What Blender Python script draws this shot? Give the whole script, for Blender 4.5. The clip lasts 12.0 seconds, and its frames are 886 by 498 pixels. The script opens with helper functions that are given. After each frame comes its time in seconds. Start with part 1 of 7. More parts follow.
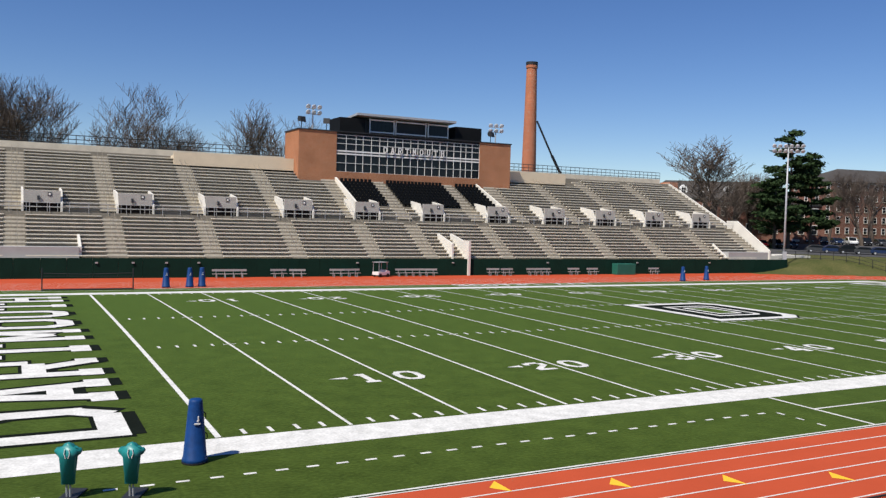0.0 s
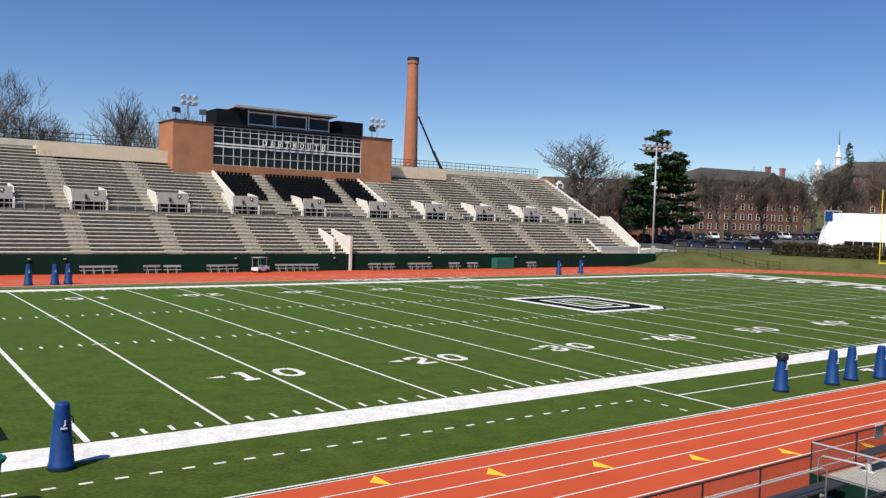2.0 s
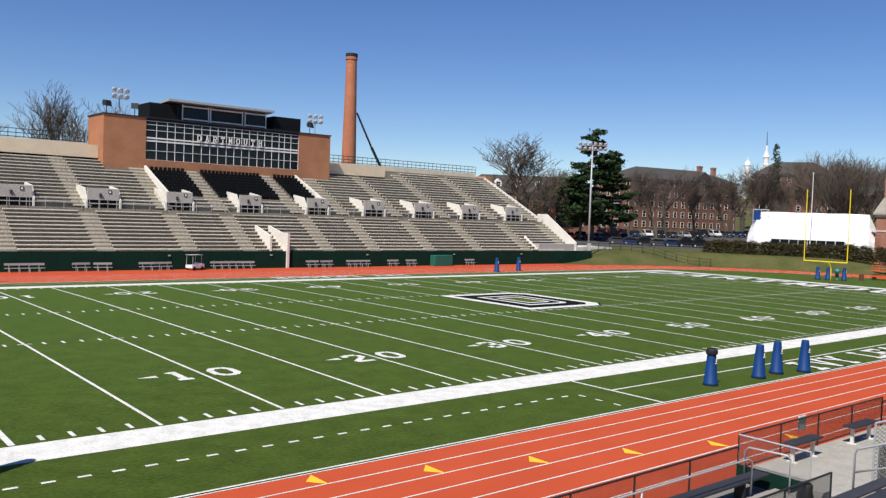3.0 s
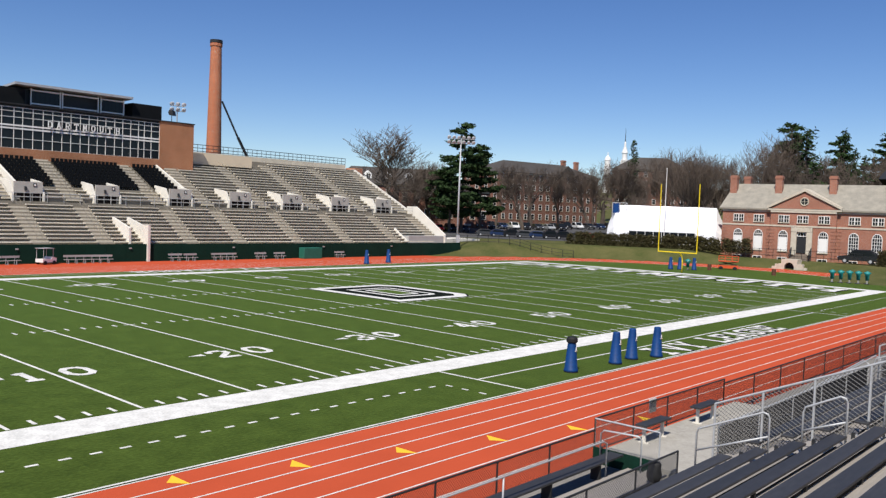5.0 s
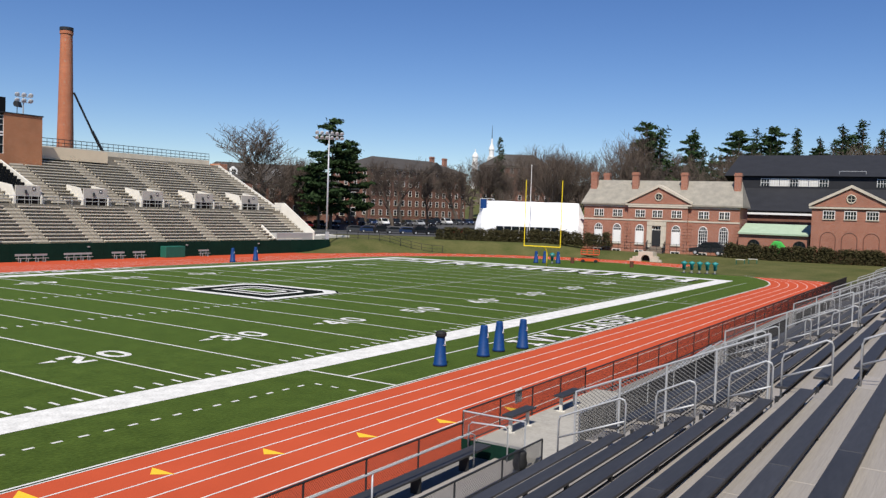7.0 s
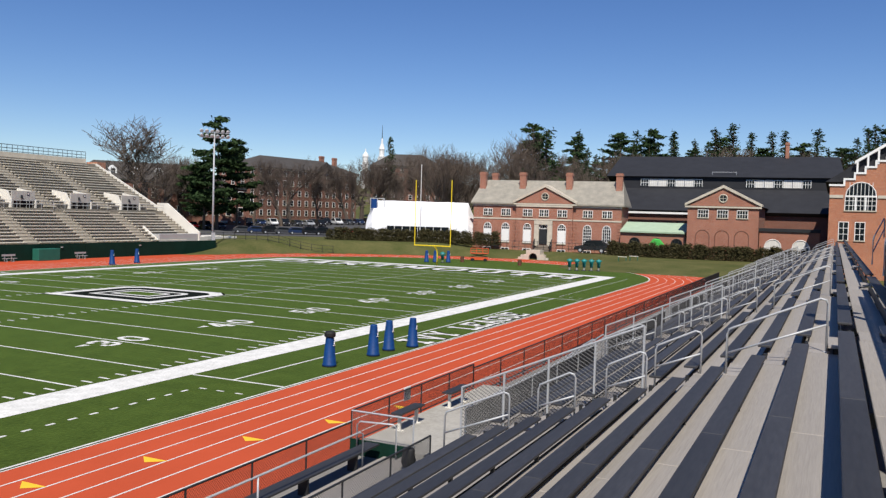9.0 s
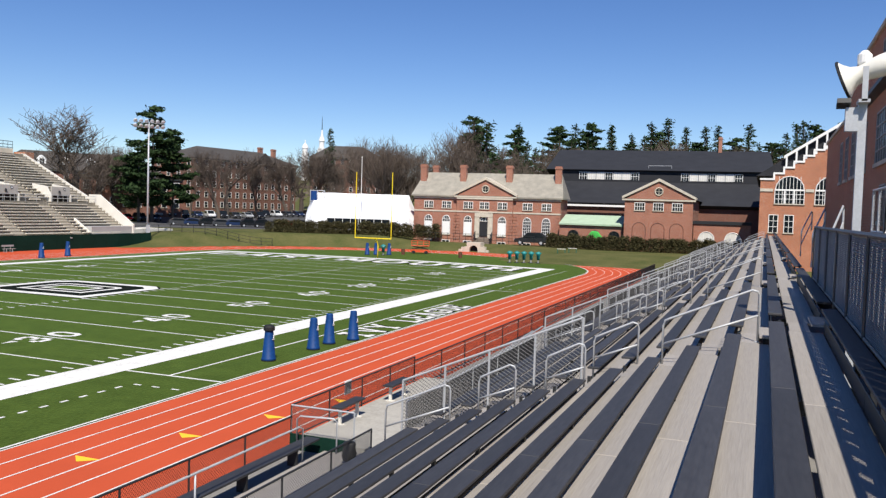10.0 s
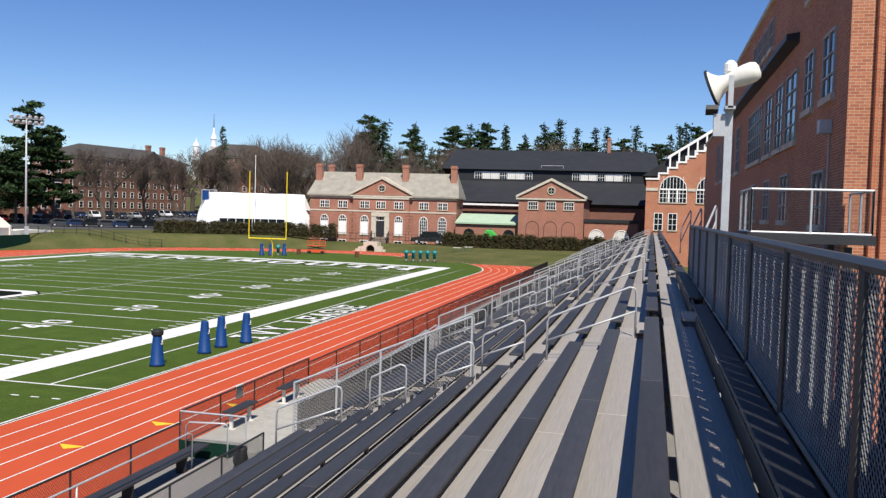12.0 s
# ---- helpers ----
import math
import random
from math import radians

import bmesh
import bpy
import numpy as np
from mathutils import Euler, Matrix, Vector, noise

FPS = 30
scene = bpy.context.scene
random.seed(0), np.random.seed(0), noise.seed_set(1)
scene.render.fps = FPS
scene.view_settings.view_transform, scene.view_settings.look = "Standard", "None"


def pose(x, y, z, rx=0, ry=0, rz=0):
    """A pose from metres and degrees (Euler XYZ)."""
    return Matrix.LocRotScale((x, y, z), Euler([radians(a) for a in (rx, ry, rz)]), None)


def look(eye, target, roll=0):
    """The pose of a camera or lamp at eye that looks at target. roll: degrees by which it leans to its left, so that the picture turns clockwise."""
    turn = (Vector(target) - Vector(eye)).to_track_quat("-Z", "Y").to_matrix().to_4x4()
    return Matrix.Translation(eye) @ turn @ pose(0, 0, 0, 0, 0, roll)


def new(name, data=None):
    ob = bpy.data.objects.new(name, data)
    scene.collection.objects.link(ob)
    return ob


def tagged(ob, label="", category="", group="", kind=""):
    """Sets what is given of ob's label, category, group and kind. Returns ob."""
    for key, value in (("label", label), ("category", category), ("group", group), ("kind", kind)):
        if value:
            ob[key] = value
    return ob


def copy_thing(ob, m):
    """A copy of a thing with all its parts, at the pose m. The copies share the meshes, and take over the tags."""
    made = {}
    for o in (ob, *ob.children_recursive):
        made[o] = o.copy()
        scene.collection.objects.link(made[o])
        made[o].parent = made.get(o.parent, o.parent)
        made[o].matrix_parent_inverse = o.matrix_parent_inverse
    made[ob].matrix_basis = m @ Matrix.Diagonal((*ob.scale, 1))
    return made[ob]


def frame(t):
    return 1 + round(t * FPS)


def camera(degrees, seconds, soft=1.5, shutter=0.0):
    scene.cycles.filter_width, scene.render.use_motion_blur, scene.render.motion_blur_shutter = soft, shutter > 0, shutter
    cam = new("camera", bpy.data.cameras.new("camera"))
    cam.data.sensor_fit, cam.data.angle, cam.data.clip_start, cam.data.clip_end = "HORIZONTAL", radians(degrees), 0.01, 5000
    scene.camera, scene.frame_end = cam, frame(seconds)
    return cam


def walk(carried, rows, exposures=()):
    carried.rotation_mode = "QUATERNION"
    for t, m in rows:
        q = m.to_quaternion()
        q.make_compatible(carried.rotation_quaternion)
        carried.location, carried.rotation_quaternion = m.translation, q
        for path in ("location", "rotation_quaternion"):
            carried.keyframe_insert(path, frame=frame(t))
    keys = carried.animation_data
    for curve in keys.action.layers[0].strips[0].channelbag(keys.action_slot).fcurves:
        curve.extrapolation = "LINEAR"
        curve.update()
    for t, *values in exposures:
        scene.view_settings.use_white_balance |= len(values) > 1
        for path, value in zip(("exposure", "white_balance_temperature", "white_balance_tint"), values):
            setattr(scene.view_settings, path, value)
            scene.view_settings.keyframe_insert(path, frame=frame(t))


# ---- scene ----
cam = camera(55.9, 12.0, soft=1.35)
PATH = [
    (0, (-6.031, -26.826, 7.309), (-5.109, -25.052, 7.234), 1.6),
    (0.5, (-6.082, -26.866, 7.328), (-5.089, -25.131, 7.254), 1.8),
    (1, (-6.098, -26.949, 7.343), (-5.047, -25.249, 7.269), 1.8),
    (1.5, (-6.098, -27.003, 7.365), (-4.995, -25.336, 7.288), 1.9),
    (2, (-6.08, -27.036, 7.38), (-4.918, -25.41, 7.3), 1.8),
    (2.5, (-6.05, -27.061, 7.389), (-4.834, -25.476, 7.307), 1.9),
    (3, (-6.051, -27.082, 7.399), (-4.774, -25.546, 7.317), 2.0),
    (5, (-6.041, -27.25, 7.444), (-4.542, -25.929, 7.354), 2.2),
    (5.5, (-5.981, -27.268, 7.442), (-4.424, -26.017, 7.351), 2.0),
    (6, (-5.976, -27.252, 7.438), (-4.378, -26.054, 7.342), 2.2),
    (6.5, (-5.947, -27.249, 7.44), (-4.309, -26.106, 7.349), 2.1),
    (7, (-5.928, -27.295, 7.435), (-4.243, -26.221, 7.347), 1.9),
    (9, (-5.905, -27.436, 7.399), (-4.095, -26.589, 7.319), 1.7),
    (9.5, (-5.882, -27.436, 7.405), (-4.042, -26.654, 7.32), 1.8),
    (10, (-5.861, -27.418, 7.411), (-3.996, -26.702, 7.317), 1.8),
    (10.5, (-5.872, -27.426, 7.413), (-3.985, -26.769, 7.321), 1.6),
    (11, (-5.882, -27.485, 7.428), (-3.981, -26.871, 7.341), 1.6),
    (11.5, (-5.927, -27.566, 7.446), (-4.005, -27.022, 7.352), 1.7),
    (12, (-5.969, -27.625, 7.464), (-4.03, -27.142, 7.375), 1.6),
]
walk(cam, [(t, look(eye, target, roll)) for t, eye, target, roll in PATH], [(0.0, 0.17), (3.0, 0.25), (5.0, 0.23), (7.0, 0.18), (9.4, 0.22), (10.0, 0.4), (12.0, 0.42)])

# world and sun
SUN_TO = Vector((0.80, 0.37, -1.16)).normalized()
world = bpy.data.worlds.new("world")
scene.world = world
world.use_nodes = True
wn = world.node_tree
sky = wn.nodes.new("ShaderNodeTexSky")
sky.sky_type = "NISHITA"
sky.sun_disc = False
sky.sun_elevation = math.asin(-SUN_TO.z)
sky.sun_rotation = math.atan2(-SUN_TO.x, -SUN_TO.y)
sky.altitude = 1500
sky.air_density = 1.0
sky.dust_density = 0.0
sky.ozone_density = 3.0
tone = wn.nodes.new("ShaderNodeHueSaturation")
tone.inputs["Saturation"].default_value = 1.22
tone.inputs["Hue"].default_value = 0.512
wn.links.new(sky.outputs[0], tone.inputs["Color"])
wn.links.new(tone.outputs[0], wn.nodes["Background"].inputs[0])
wn.nodes["Background"].inputs[1].default_value = 0.09
lamp = bpy.data.lights.new("sun", "SUN")
lamp.energy, lamp.angle, lamp.color = 4.8, radians(0.53), (1.0, 0.945, 0.86)
sun = new("sun", lamp)
sun.matrix_world = look((0, 0, 80), Vector((0, 0, 80)) + SUN_TO)


# materials
def mat(name, col, rough=0.7, vary=0.12, size=1.0, fine=20.0, bump=0.0, metal=0.0, col2=None, rand=0.0, spec=0.3, stretch=(1, 1, 1), fine_amt=0.5):
    """Base colour varied by a broad and a fine noise, with bump and a random shift per object."""
    m = bpy.data.materials.new(name)
    m.use_nodes = True
    nt = m.node_tree
    b = nt.nodes["Principled BSDF"]
    b.inputs["Roughness"].default_value, b.inputs["Metallic"].default_value = rough, metal
    b.inputs["Specular IOR Level"].default_value = spec
    tc = nt.nodes.new("ShaderNodeTexCoord")
    mp = nt.nodes.new("ShaderNodeMapping")
    mp.inputs["Scale"].default_value = stretch
    nt.links.new(tc.outputs["Object"], mp.inputs[0])
    n1, n2 = nt.nodes.new("ShaderNodeTexNoise"), nt.nodes.new("ShaderNodeTexNoise")
    n1.inputs["Scale"].default_value, n1.inputs["Detail"].default_value = 1.0 / size, 5
    n2.inputs["Scale"].default_value, n2.inputs["Detail"].default_value = fine, 3
    nt.links.new(mp.outputs[0], n1.inputs[0])
    nt.links.new(mp.outputs[0], n2.inputs[0])
    mix = nt.nodes.new("ShaderNodeMix")
    mix.inputs[0].default_value = fine_amt
    nt.links.new(n1.outputs[0], mix.inputs[2])
    nt.links.new(n2.outputs[0], mix.inputs[3])
    ramp = nt.nodes.new("ShaderNodeValToRGB")
    c2 = col2 or tuple(min(1, c * (1 + vary)) for c in col)
    c1 = tuple(c * (1 - vary) for c in col)
    ramp.color_ramp.elements[0].position, ramp.color_ramp.elements[0].color = 0.3, (*c1, 1)
    ramp.color_ramp.elements[1].position, ramp.color_ramp.elements[1].color = 0.7, (*c2, 1)
    nt.links.new(mix.outputs[0], ramp.inputs[0])
    out = ramp.outputs[0]
    if rand:
        oi = nt.nodes.new("ShaderNodeObjectInfo")
        mr = nt.nodes.new("ShaderNodeMapRange")
        mr.inputs[3].default_value, mr.inputs[4].default_value = 1 - rand, 1 + rand
        nt.links.new(oi.outputs["Random"], mr.inputs[0])
        hs = nt.nodes.new("ShaderNodeHueSaturation")
        nt.links.new(mr.outputs[0], hs.inputs["Value"])
        nt.links.new(out, hs.inputs["Color"])
        out = hs.outputs[0]
    nt.links.new(out, b.inputs["Base Color"])
    if bump:
        bp = nt.nodes.new("ShaderNodeBump")
        bp.inputs["Strength"].default_value = bump
        bp.inputs["Distance"].default_value = 0.03
        nt.links.new(n2.outputs[0], bp.inputs["Height"])
        nt.links.new(bp.outputs[0], b.inputs["Normal"])
    return m


def brick_mat(name, c1, c2, mortar, scale=1.0, vertical="Z"):
    """Running-bond brick at true size on upright walls, with stains."""
    m = bpy.data.materials.new(name)
    m.use_nodes = True
    nt = m.node_tree
    b = nt.nodes["Principled BSDF"]
    b.inputs["Roughness"].default_value, b.inputs["Specular IOR Level"].default_value = 0.85, 0.2
    tc = nt.nodes.new("ShaderNodeTexCoord")
    sp, cb, ad = nt.nodes.new("ShaderNodeSeparateXYZ"), nt.nodes.new("ShaderNodeCombineXYZ"), nt.nodes.new("ShaderNodeMath")
    nt.links.new(tc.outputs["Object"], sp.inputs[0])
    nt.links.new(sp.outputs[0], ad.inputs[0])
    nt.links.new(sp.outputs[1], ad.inputs[1])
    nt.links.new(ad.outputs[0], cb.inputs[0])
    nt.links.new(sp.outputs[2], cb.inputs[1])
    br = nt.nodes.new("ShaderNodeTexBrick")
    br.inputs["Scale"].default_value = scale
    br.inputs["Brick Width"].default_value, br.inputs["Row Height"].default_value = 0.215, 0.075
    br.inputs["Mortar Size"].default_value = 0.006
    br.inputs["Color1"].default_value, br.inputs["Color2"].default_value, br.inputs["Mortar"].default_value = (*c1, 1), (*c2, 1), (*mortar, 1)
    nt.links.new(cb.outputs[0], br.inputs[0])
    ns = nt.nodes.new("ShaderNodeTexNoise")
    ns.inputs["Scale"].default_value, ns.inputs["Detail"].default_value = 0.5, 6
    nt.links.new(tc.outputs["Object"], ns.inputs[0])
    mr = nt.nodes.new("ShaderNodeMapRange")
    mr.inputs[3].default_value, mr.inputs[4].default_value = 0.75, 1.25
    nt.links.new(ns.outputs[0], mr.inputs[0])
    hs = nt.nodes.new("ShaderNodeHueSaturation")
    nt.links.new(br.outputs[0], hs.inputs["Color"])
    nt.links.new(mr.outputs[0], hs.inputs["Value"])
    nt.links.new(hs.outputs[0], b.inputs["Base Color"])
    bp = nt.nodes.new("ShaderNodeBump")
    bp.inputs["Strength"].default_value, bp.inputs["Distance"].default_value, bp.invert = 0.4, 0.01, True
    nt.links.new(br.outputs["Fac"], bp.inputs["Height"])
    nt.links.new(bp.outputs[0], b.inputs["Normal"])
    return m


TURF = mat("turf", (0.036, 0.058, 0.0095), 1.0, 0.45, 1.1, 7, 0.7, col2=(0.063, 0.094, 0.0165), spec=0.03, fine_amt=0.55)
turf_face = TURF.node_tree.nodes["Principled BSDF"]
turf_face.inputs["Sheen Weight"].default_value, turf_face.inputs["Sheen Roughness"].default_value = 0.55, 0.33
turf_face.inputs["Sheen Tint"].default_value = (0.62, 0.85, 0.16, 1)
LAWN = mat("lawn", (0.058, 0.084, 0.020), 0.95, 0.3, 4.0, 5, 0.5, col2=(0.135, 0.122, 0.048), spec=0.1)
PAINT = mat("field_paint", (0.60, 0.595, 0.56), 0.9, 0.22, 0.6, 11, 0.3, col2=(0.82, 0.81, 0.77), spec=0.1)
BLACKPAINT = mat("black_paint", (0.009, 0.012, 0.009), 0.95, 0.3, 1.0, 12, spec=0.03)
YELLOWPAINT = mat("yellow_paint", (0.85, 0.5, 0.03), 0.7, 0.1)
TRACK = mat("track_rubber", (0.47, 0.080, 0.035), 1.0, 0.10, 2.5, 60, 0.3, spec=0.04)
# darker than CONCRETE: riser shade under the bench boards is put into the tone
TERRACE = mat("shade_toned_concrete", (0.25, 0.222, 0.175), 0.95, 0.25, 1.5, 9, 0.3)
CONCRETE = mat("concrete", (0.62, 0.555, 0.44), 0.95, 0.22, 1.5, 12, 0.3)
PALECONC = mat("pale_concrete", (0.68, 0.65, 0.58), 0.85, 0.1, 1.2, 10, 0.2)
# PALECONC toned down: the lintel wall's shade is put into its colour
LINTEL = mat("shade_toned_lintel", (0.42, 0.40, 0.36), 0.9, 0.15, 1.0, 8)
CREAM = mat("cream_wall", (0.66, 0.55, 0.40), 0.9, 0.08, 1.5, 10)
BENCH = mat("weathered_bench", (0.66, 0.605, 0.50), 0.75, 0.2, 0.8, 14, 0.1, rand=0.15)
BLACKSEAT = mat("black_seat", (0.009, 0.010, 0.011), 0.7, 0.2, spec=0.1)
GREENWALL = mat("green_pad", (0.005, 0.028, 0.018), 0.8, 0.25, 1.5, 8, spec=0.12)
GREEN = mat("green_vinyl", (0.02, 0.13, 0.09), 0.5, 0.2)
TEAL = mat("teal_vinyl", (0.02, 0.22, 0.22), 0.35, 0.15, 0.4, 8)
BLUE = mat("blue_vinyl", (0.004, 0.042, 0.165), 0.55, 0.2, 0.5, 8, spec=0.25)
NAVY = mat("navy_bench", (0.026, 0.026, 0.029), 0.58, 0.2, 0.7, 25, 0.05, col2=(0.044, 0.044, 0.048), rand=0.25, stretch=(0.15, 1, 1), spec=0.5)
ALU = mat("ribbed_aluminium", (0.315, 0.287, 0.255), 0.55, 0.1, 0.8, 60, 0.15, col2=(0.40, 0.365, 0.325), rand=0.08, stretch=(0.04, 1, 1), metal=0.15)
GALV = mat("galvanised_steel", (0.44, 0.45, 0.46), 0.5, 0.15, 0.3, 30, metal=0.25)
BENCHGREY = mat("bench_grey", (0.38, 0.38, 0.365), 0.6, 0.1)
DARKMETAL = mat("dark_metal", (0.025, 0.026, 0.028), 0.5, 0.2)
BRICK = brick_mat("red_brick", (0.46, 0.18, 0.092), (0.33, 0.115, 0.062), (0.48, 0.37, 0.28))
HALLBRICK = brick_mat("hall_brick", (0.36, 0.15, 0.095), (0.28, 0.108, 0.07), (0.40, 0.32, 0.26))
PBRICK = brick_mat("press_brick", (0.42, 0.17, 0.08), (0.36, 0.14, 0.065), (0.40, 0.26, 0.17))
OLDBRICK = brick_mat("old_brick", (0.205, 0.088, 0.060), (0.155, 0.062, 0.046), (0.24, 0.19, 0.15))
CHBRICK = brick_mat("chimney_brick", (0.50, 0.17, 0.08), (0.40, 0.12, 0.06), (0.4, 0.28, 0.2))
WHITE = mat("white_paint", (0.78, 0.77, 0.74), 0.6, 0.06)
TENTWHITE = mat("tent_fabric", (0.85, 0.85, 0.86), 0.7, 0.04, 3.0, 3)
SLATE = mat("slate_roof", (0.25, 0.235, 0.20), 0.85, 0.25, 1.0, 10, 0.3, col2=(0.36, 0.33, 0.27))
DARKROOF = mat("dark_roof", (0.022, 0.023, 0.027), 0.8, 0.3, 2.0, 6)
GREYROOF = mat("grey_roof", (0.065, 0.058, 0.052), 0.85, 0.25, 2.0, 6)
COPPER = mat("copper_roof", (0.36, 0.46, 0.33), 0.7, 0.15)
ASPHALT = mat("asphalt", (0.07, 0.07, 0.072), 0.9, 0.2, 3.0, 20, 0.2)
STONE = mat("pale_stone", (0.52, 0.47, 0.38), 0.9, 0.2, 0.6, 8, 0.3)
BARK = mat("bark", (0.105, 0.082, 0.065), 0.95, 0.3, 0.5, 10)
PALEBARK = mat("pale_bark", (0.20, 0.16, 0.125), 0.95, 0.3, 0.5, 10)
NEEDLE = mat("needles", (0.02, 0.042, 0.016), 0.9, 0.4, 1.0, 6, col2=(0.045, 0.075, 0.028), rand=0.2, spec=0.1)
HEDGELEAF = mat("hedge_leaf", (0.05, 0.052, 0.022), 0.9, 0.4, 0.8, 6, col2=(0.10, 0.085, 0.04), spec=0.1)
TWIG = mat("twig", (0.105, 0.082, 0.066), 0.95, 0.3, 1.0, 6, col2=(0.165, 0.13, 0.105), spec=0.1)
YELLOW = mat("yellow_enamel", (0.85, 0.62, 0.02), 0.4, 0.05)
ORANGE = mat("orange_enamel", (0.6, 0.09, 0.03), 0.45, 0.15)
CREAMHORN = mat("horn_enamel", (0.72, 0.70, 0.62), 0.35, 0.06, 0.3, 6)
GLASS = mat("dark_glass", (0.010, 0.013, 0.016), 0.08, 0.2, spec=0.25)
LAMPGLASS = mat("lamp_glass", (0.6, 0.62, 0.64), 0.6, 0.1)
SLAT = mat("black_slat", (0.016, 0.014, 0.013), 0.9, 0.3, 0.4, 12, spec=0.05)
RUBBER = mat("rubber", (0.015, 0.015, 0.016), 0.7, 0.2)


# mesh helpers
def quad(bm, pts):
    return bm.faces.new([bm.verts.new(p) for p in pts])


def box(bm, x0, x1, y0, y1, z0, z1):
    v = [bm.verts.new((x, y, z)) for z in (z0, z1) for x, y in ((x0, y0), (x1, y0), (x1, y1), (x0, y1))]
    for f in ((3, 2, 1, 0), (4, 5, 6, 7), (0, 1, 5, 4), (1, 2, 6, 5), (2, 3, 7, 6), (3, 0, 4, 7)):
        bm.faces.new([v[i] for i in f])
    return v


def prism(bm, poly, a0, a1, axis="x"):
    """A polygon in the plane across an axis, drawn out from a0 to a1."""
    put = {"x": lambda p, a: (a, p[0], p[1]), "y": lambda p, a: (p[0], a, p[1]), "z": lambda p, a: (p[0], p[1], a)}[axis]
    lo, hi = [bm.verts.new(put(p, a0)) for p in poly], [bm.verts.new(put(p, a1)) for p in poly]
    bm.faces.new(lo[::-1])
    bm.faces.new(hi)
    for i in range(len(poly)):
        j = (i + 1) % len(poly)
        bm.faces.new((lo[i], lo[j], hi[j], hi[i]))


def tube(bm, pts, r, sides=6, r_end=None, cap=True):
    """A round bar along a line of points."""
    pts = [Vector(p) for p in pts]
    rings = []
    for i, p in enumerate(pts):
        d = (pts[min(i + 1, len(pts) - 1)] - pts[max(i - 1, 0)]).normalized()
        up = Vector((0, 0, 1)) if abs(d.z) < 0.9 else Vector((1, 0, 0))
        a = d.cross(up).normalized()
        b = d.cross(a)
        rr = r if r_end is None else r + (r_end - r) * i / (len(pts) - 1)
        rings.append([bm.verts.new(p + rr * (a * math.cos(2 * math.pi * k / sides) + b * math.sin(2 * math.pi * k / sides))) for k in range(sides)])
    for q, w in zip(rings, rings[1:]):
        for k in range(sides):
            bm.faces.new((q[k], q[(k + 1) % sides], w[(k + 1) % sides], w[k]))
    if cap:
        bm.faces.new(rings[0][::-1])
        bm.faces.new(rings[-1])


def lathe(bm, profile, sides=20, at=(0, 0, 0)):
    """Turns (radius, height) pairs about an upright axis."""
    rings = []
    for r, z in profile:
        rings.append([bm.verts.new((at[0] + max(r, 0.001) * math.cos(2 * math.pi * k / sides), at[1] + max(r, 0.001) * math.sin(2 * math.pi * k / sides), at[2] + z)) for k in range(sides)])
    for q, w in zip(rings, rings[1:]):
        for k in range(sides):
            bm.faces.new((q[k], q[(k + 1) % sides], w[(k + 1) % sides], w[k]))
    bm.faces.new(rings[0][::-1])
    bm.faces.new(rings[-1])


def mesh_of(name, bm, material):
    me = bpy.data.meshes.new(name)
    bm.to_mesh(me)
    bm.free()
    me.materials.append(material)
    return me


def part(name, bm, material, parent=None, label="", smooth=False):
    me = mesh_of(name, bm, material)
    if smooth:
        me.polygons.foreach_set("use_smooth", [True] * len(me.polygons))
    ob = new(name, me)
    ob.parent = parent
    if label:
        ob["label"] = label
    return ob


def thing(name, label, category, at=(0, 0, 0), rz=0.0, group="", kind=""):
    ob = new(name)
    ob.matrix_basis = pose(*at, 0, 0, rz)
    return tagged(ob, label, category, group, kind)


def solid(name, bm, material, label, category="", kind="", group=""):
    return tagged(part(name, bm, material), label, category, group, kind)


FAR_EYE = Vector((-5.95, -27.3, 7.43))


def push(ob, k=1.1):
    """Sets a thing of the far end back along the line of sight, with its size."""
    ob.matrix_basis = Matrix.Translation(FAR_EYE) @ Matrix.Scale(k, 4) @ Matrix.Translation(-FAR_EYE) @ ob.matrix_basis
    return ob


def smooth01(a):
    a = min(1.0, max(0.0, a))
    return a * a * (3 - 2 * a)


def B():
    return bmesh.new()


YD = 0.9144
FIELD_W = 48.768
OVAL_Y, OVAL_X0, OVAL_X1, R_IN, LANE, LANES = 23.4, -4.2, 95.6, 30.4, 1.03, 7


def oval_dist(x, y):
    return math.hypot(x - min(max(x, OVAL_X0), OVAL_X1), y - OVAL_Y)


def ground_z(x, y):
    """The height of the ground: flat in the stadium, a bank past the far end, rising land beyond."""
    r = oval_dist(x, y)
    side = smooth01((x - 96) / 18) if y < 80 else smooth01((x - 80) / 25)
    w = smooth01(y / 12)
    k = smooth01((y - 8) / 5)
    h = (1.2 + 0.95 * smooth01((y - 34) / 8)) * (smooth01((r - 38.0 - 2.2 * k) / (4.0 + 1.0 * k)) * side * w + 0.9 * smooth01((x - 112) / 18) * (1 - w))
    h += 2.8 * smooth01((r - 52) / 80) * side * smooth01((x - 119) / 9)
    h += 22.0 * smooth01((x - 250) / 250)
    return h - 0.012


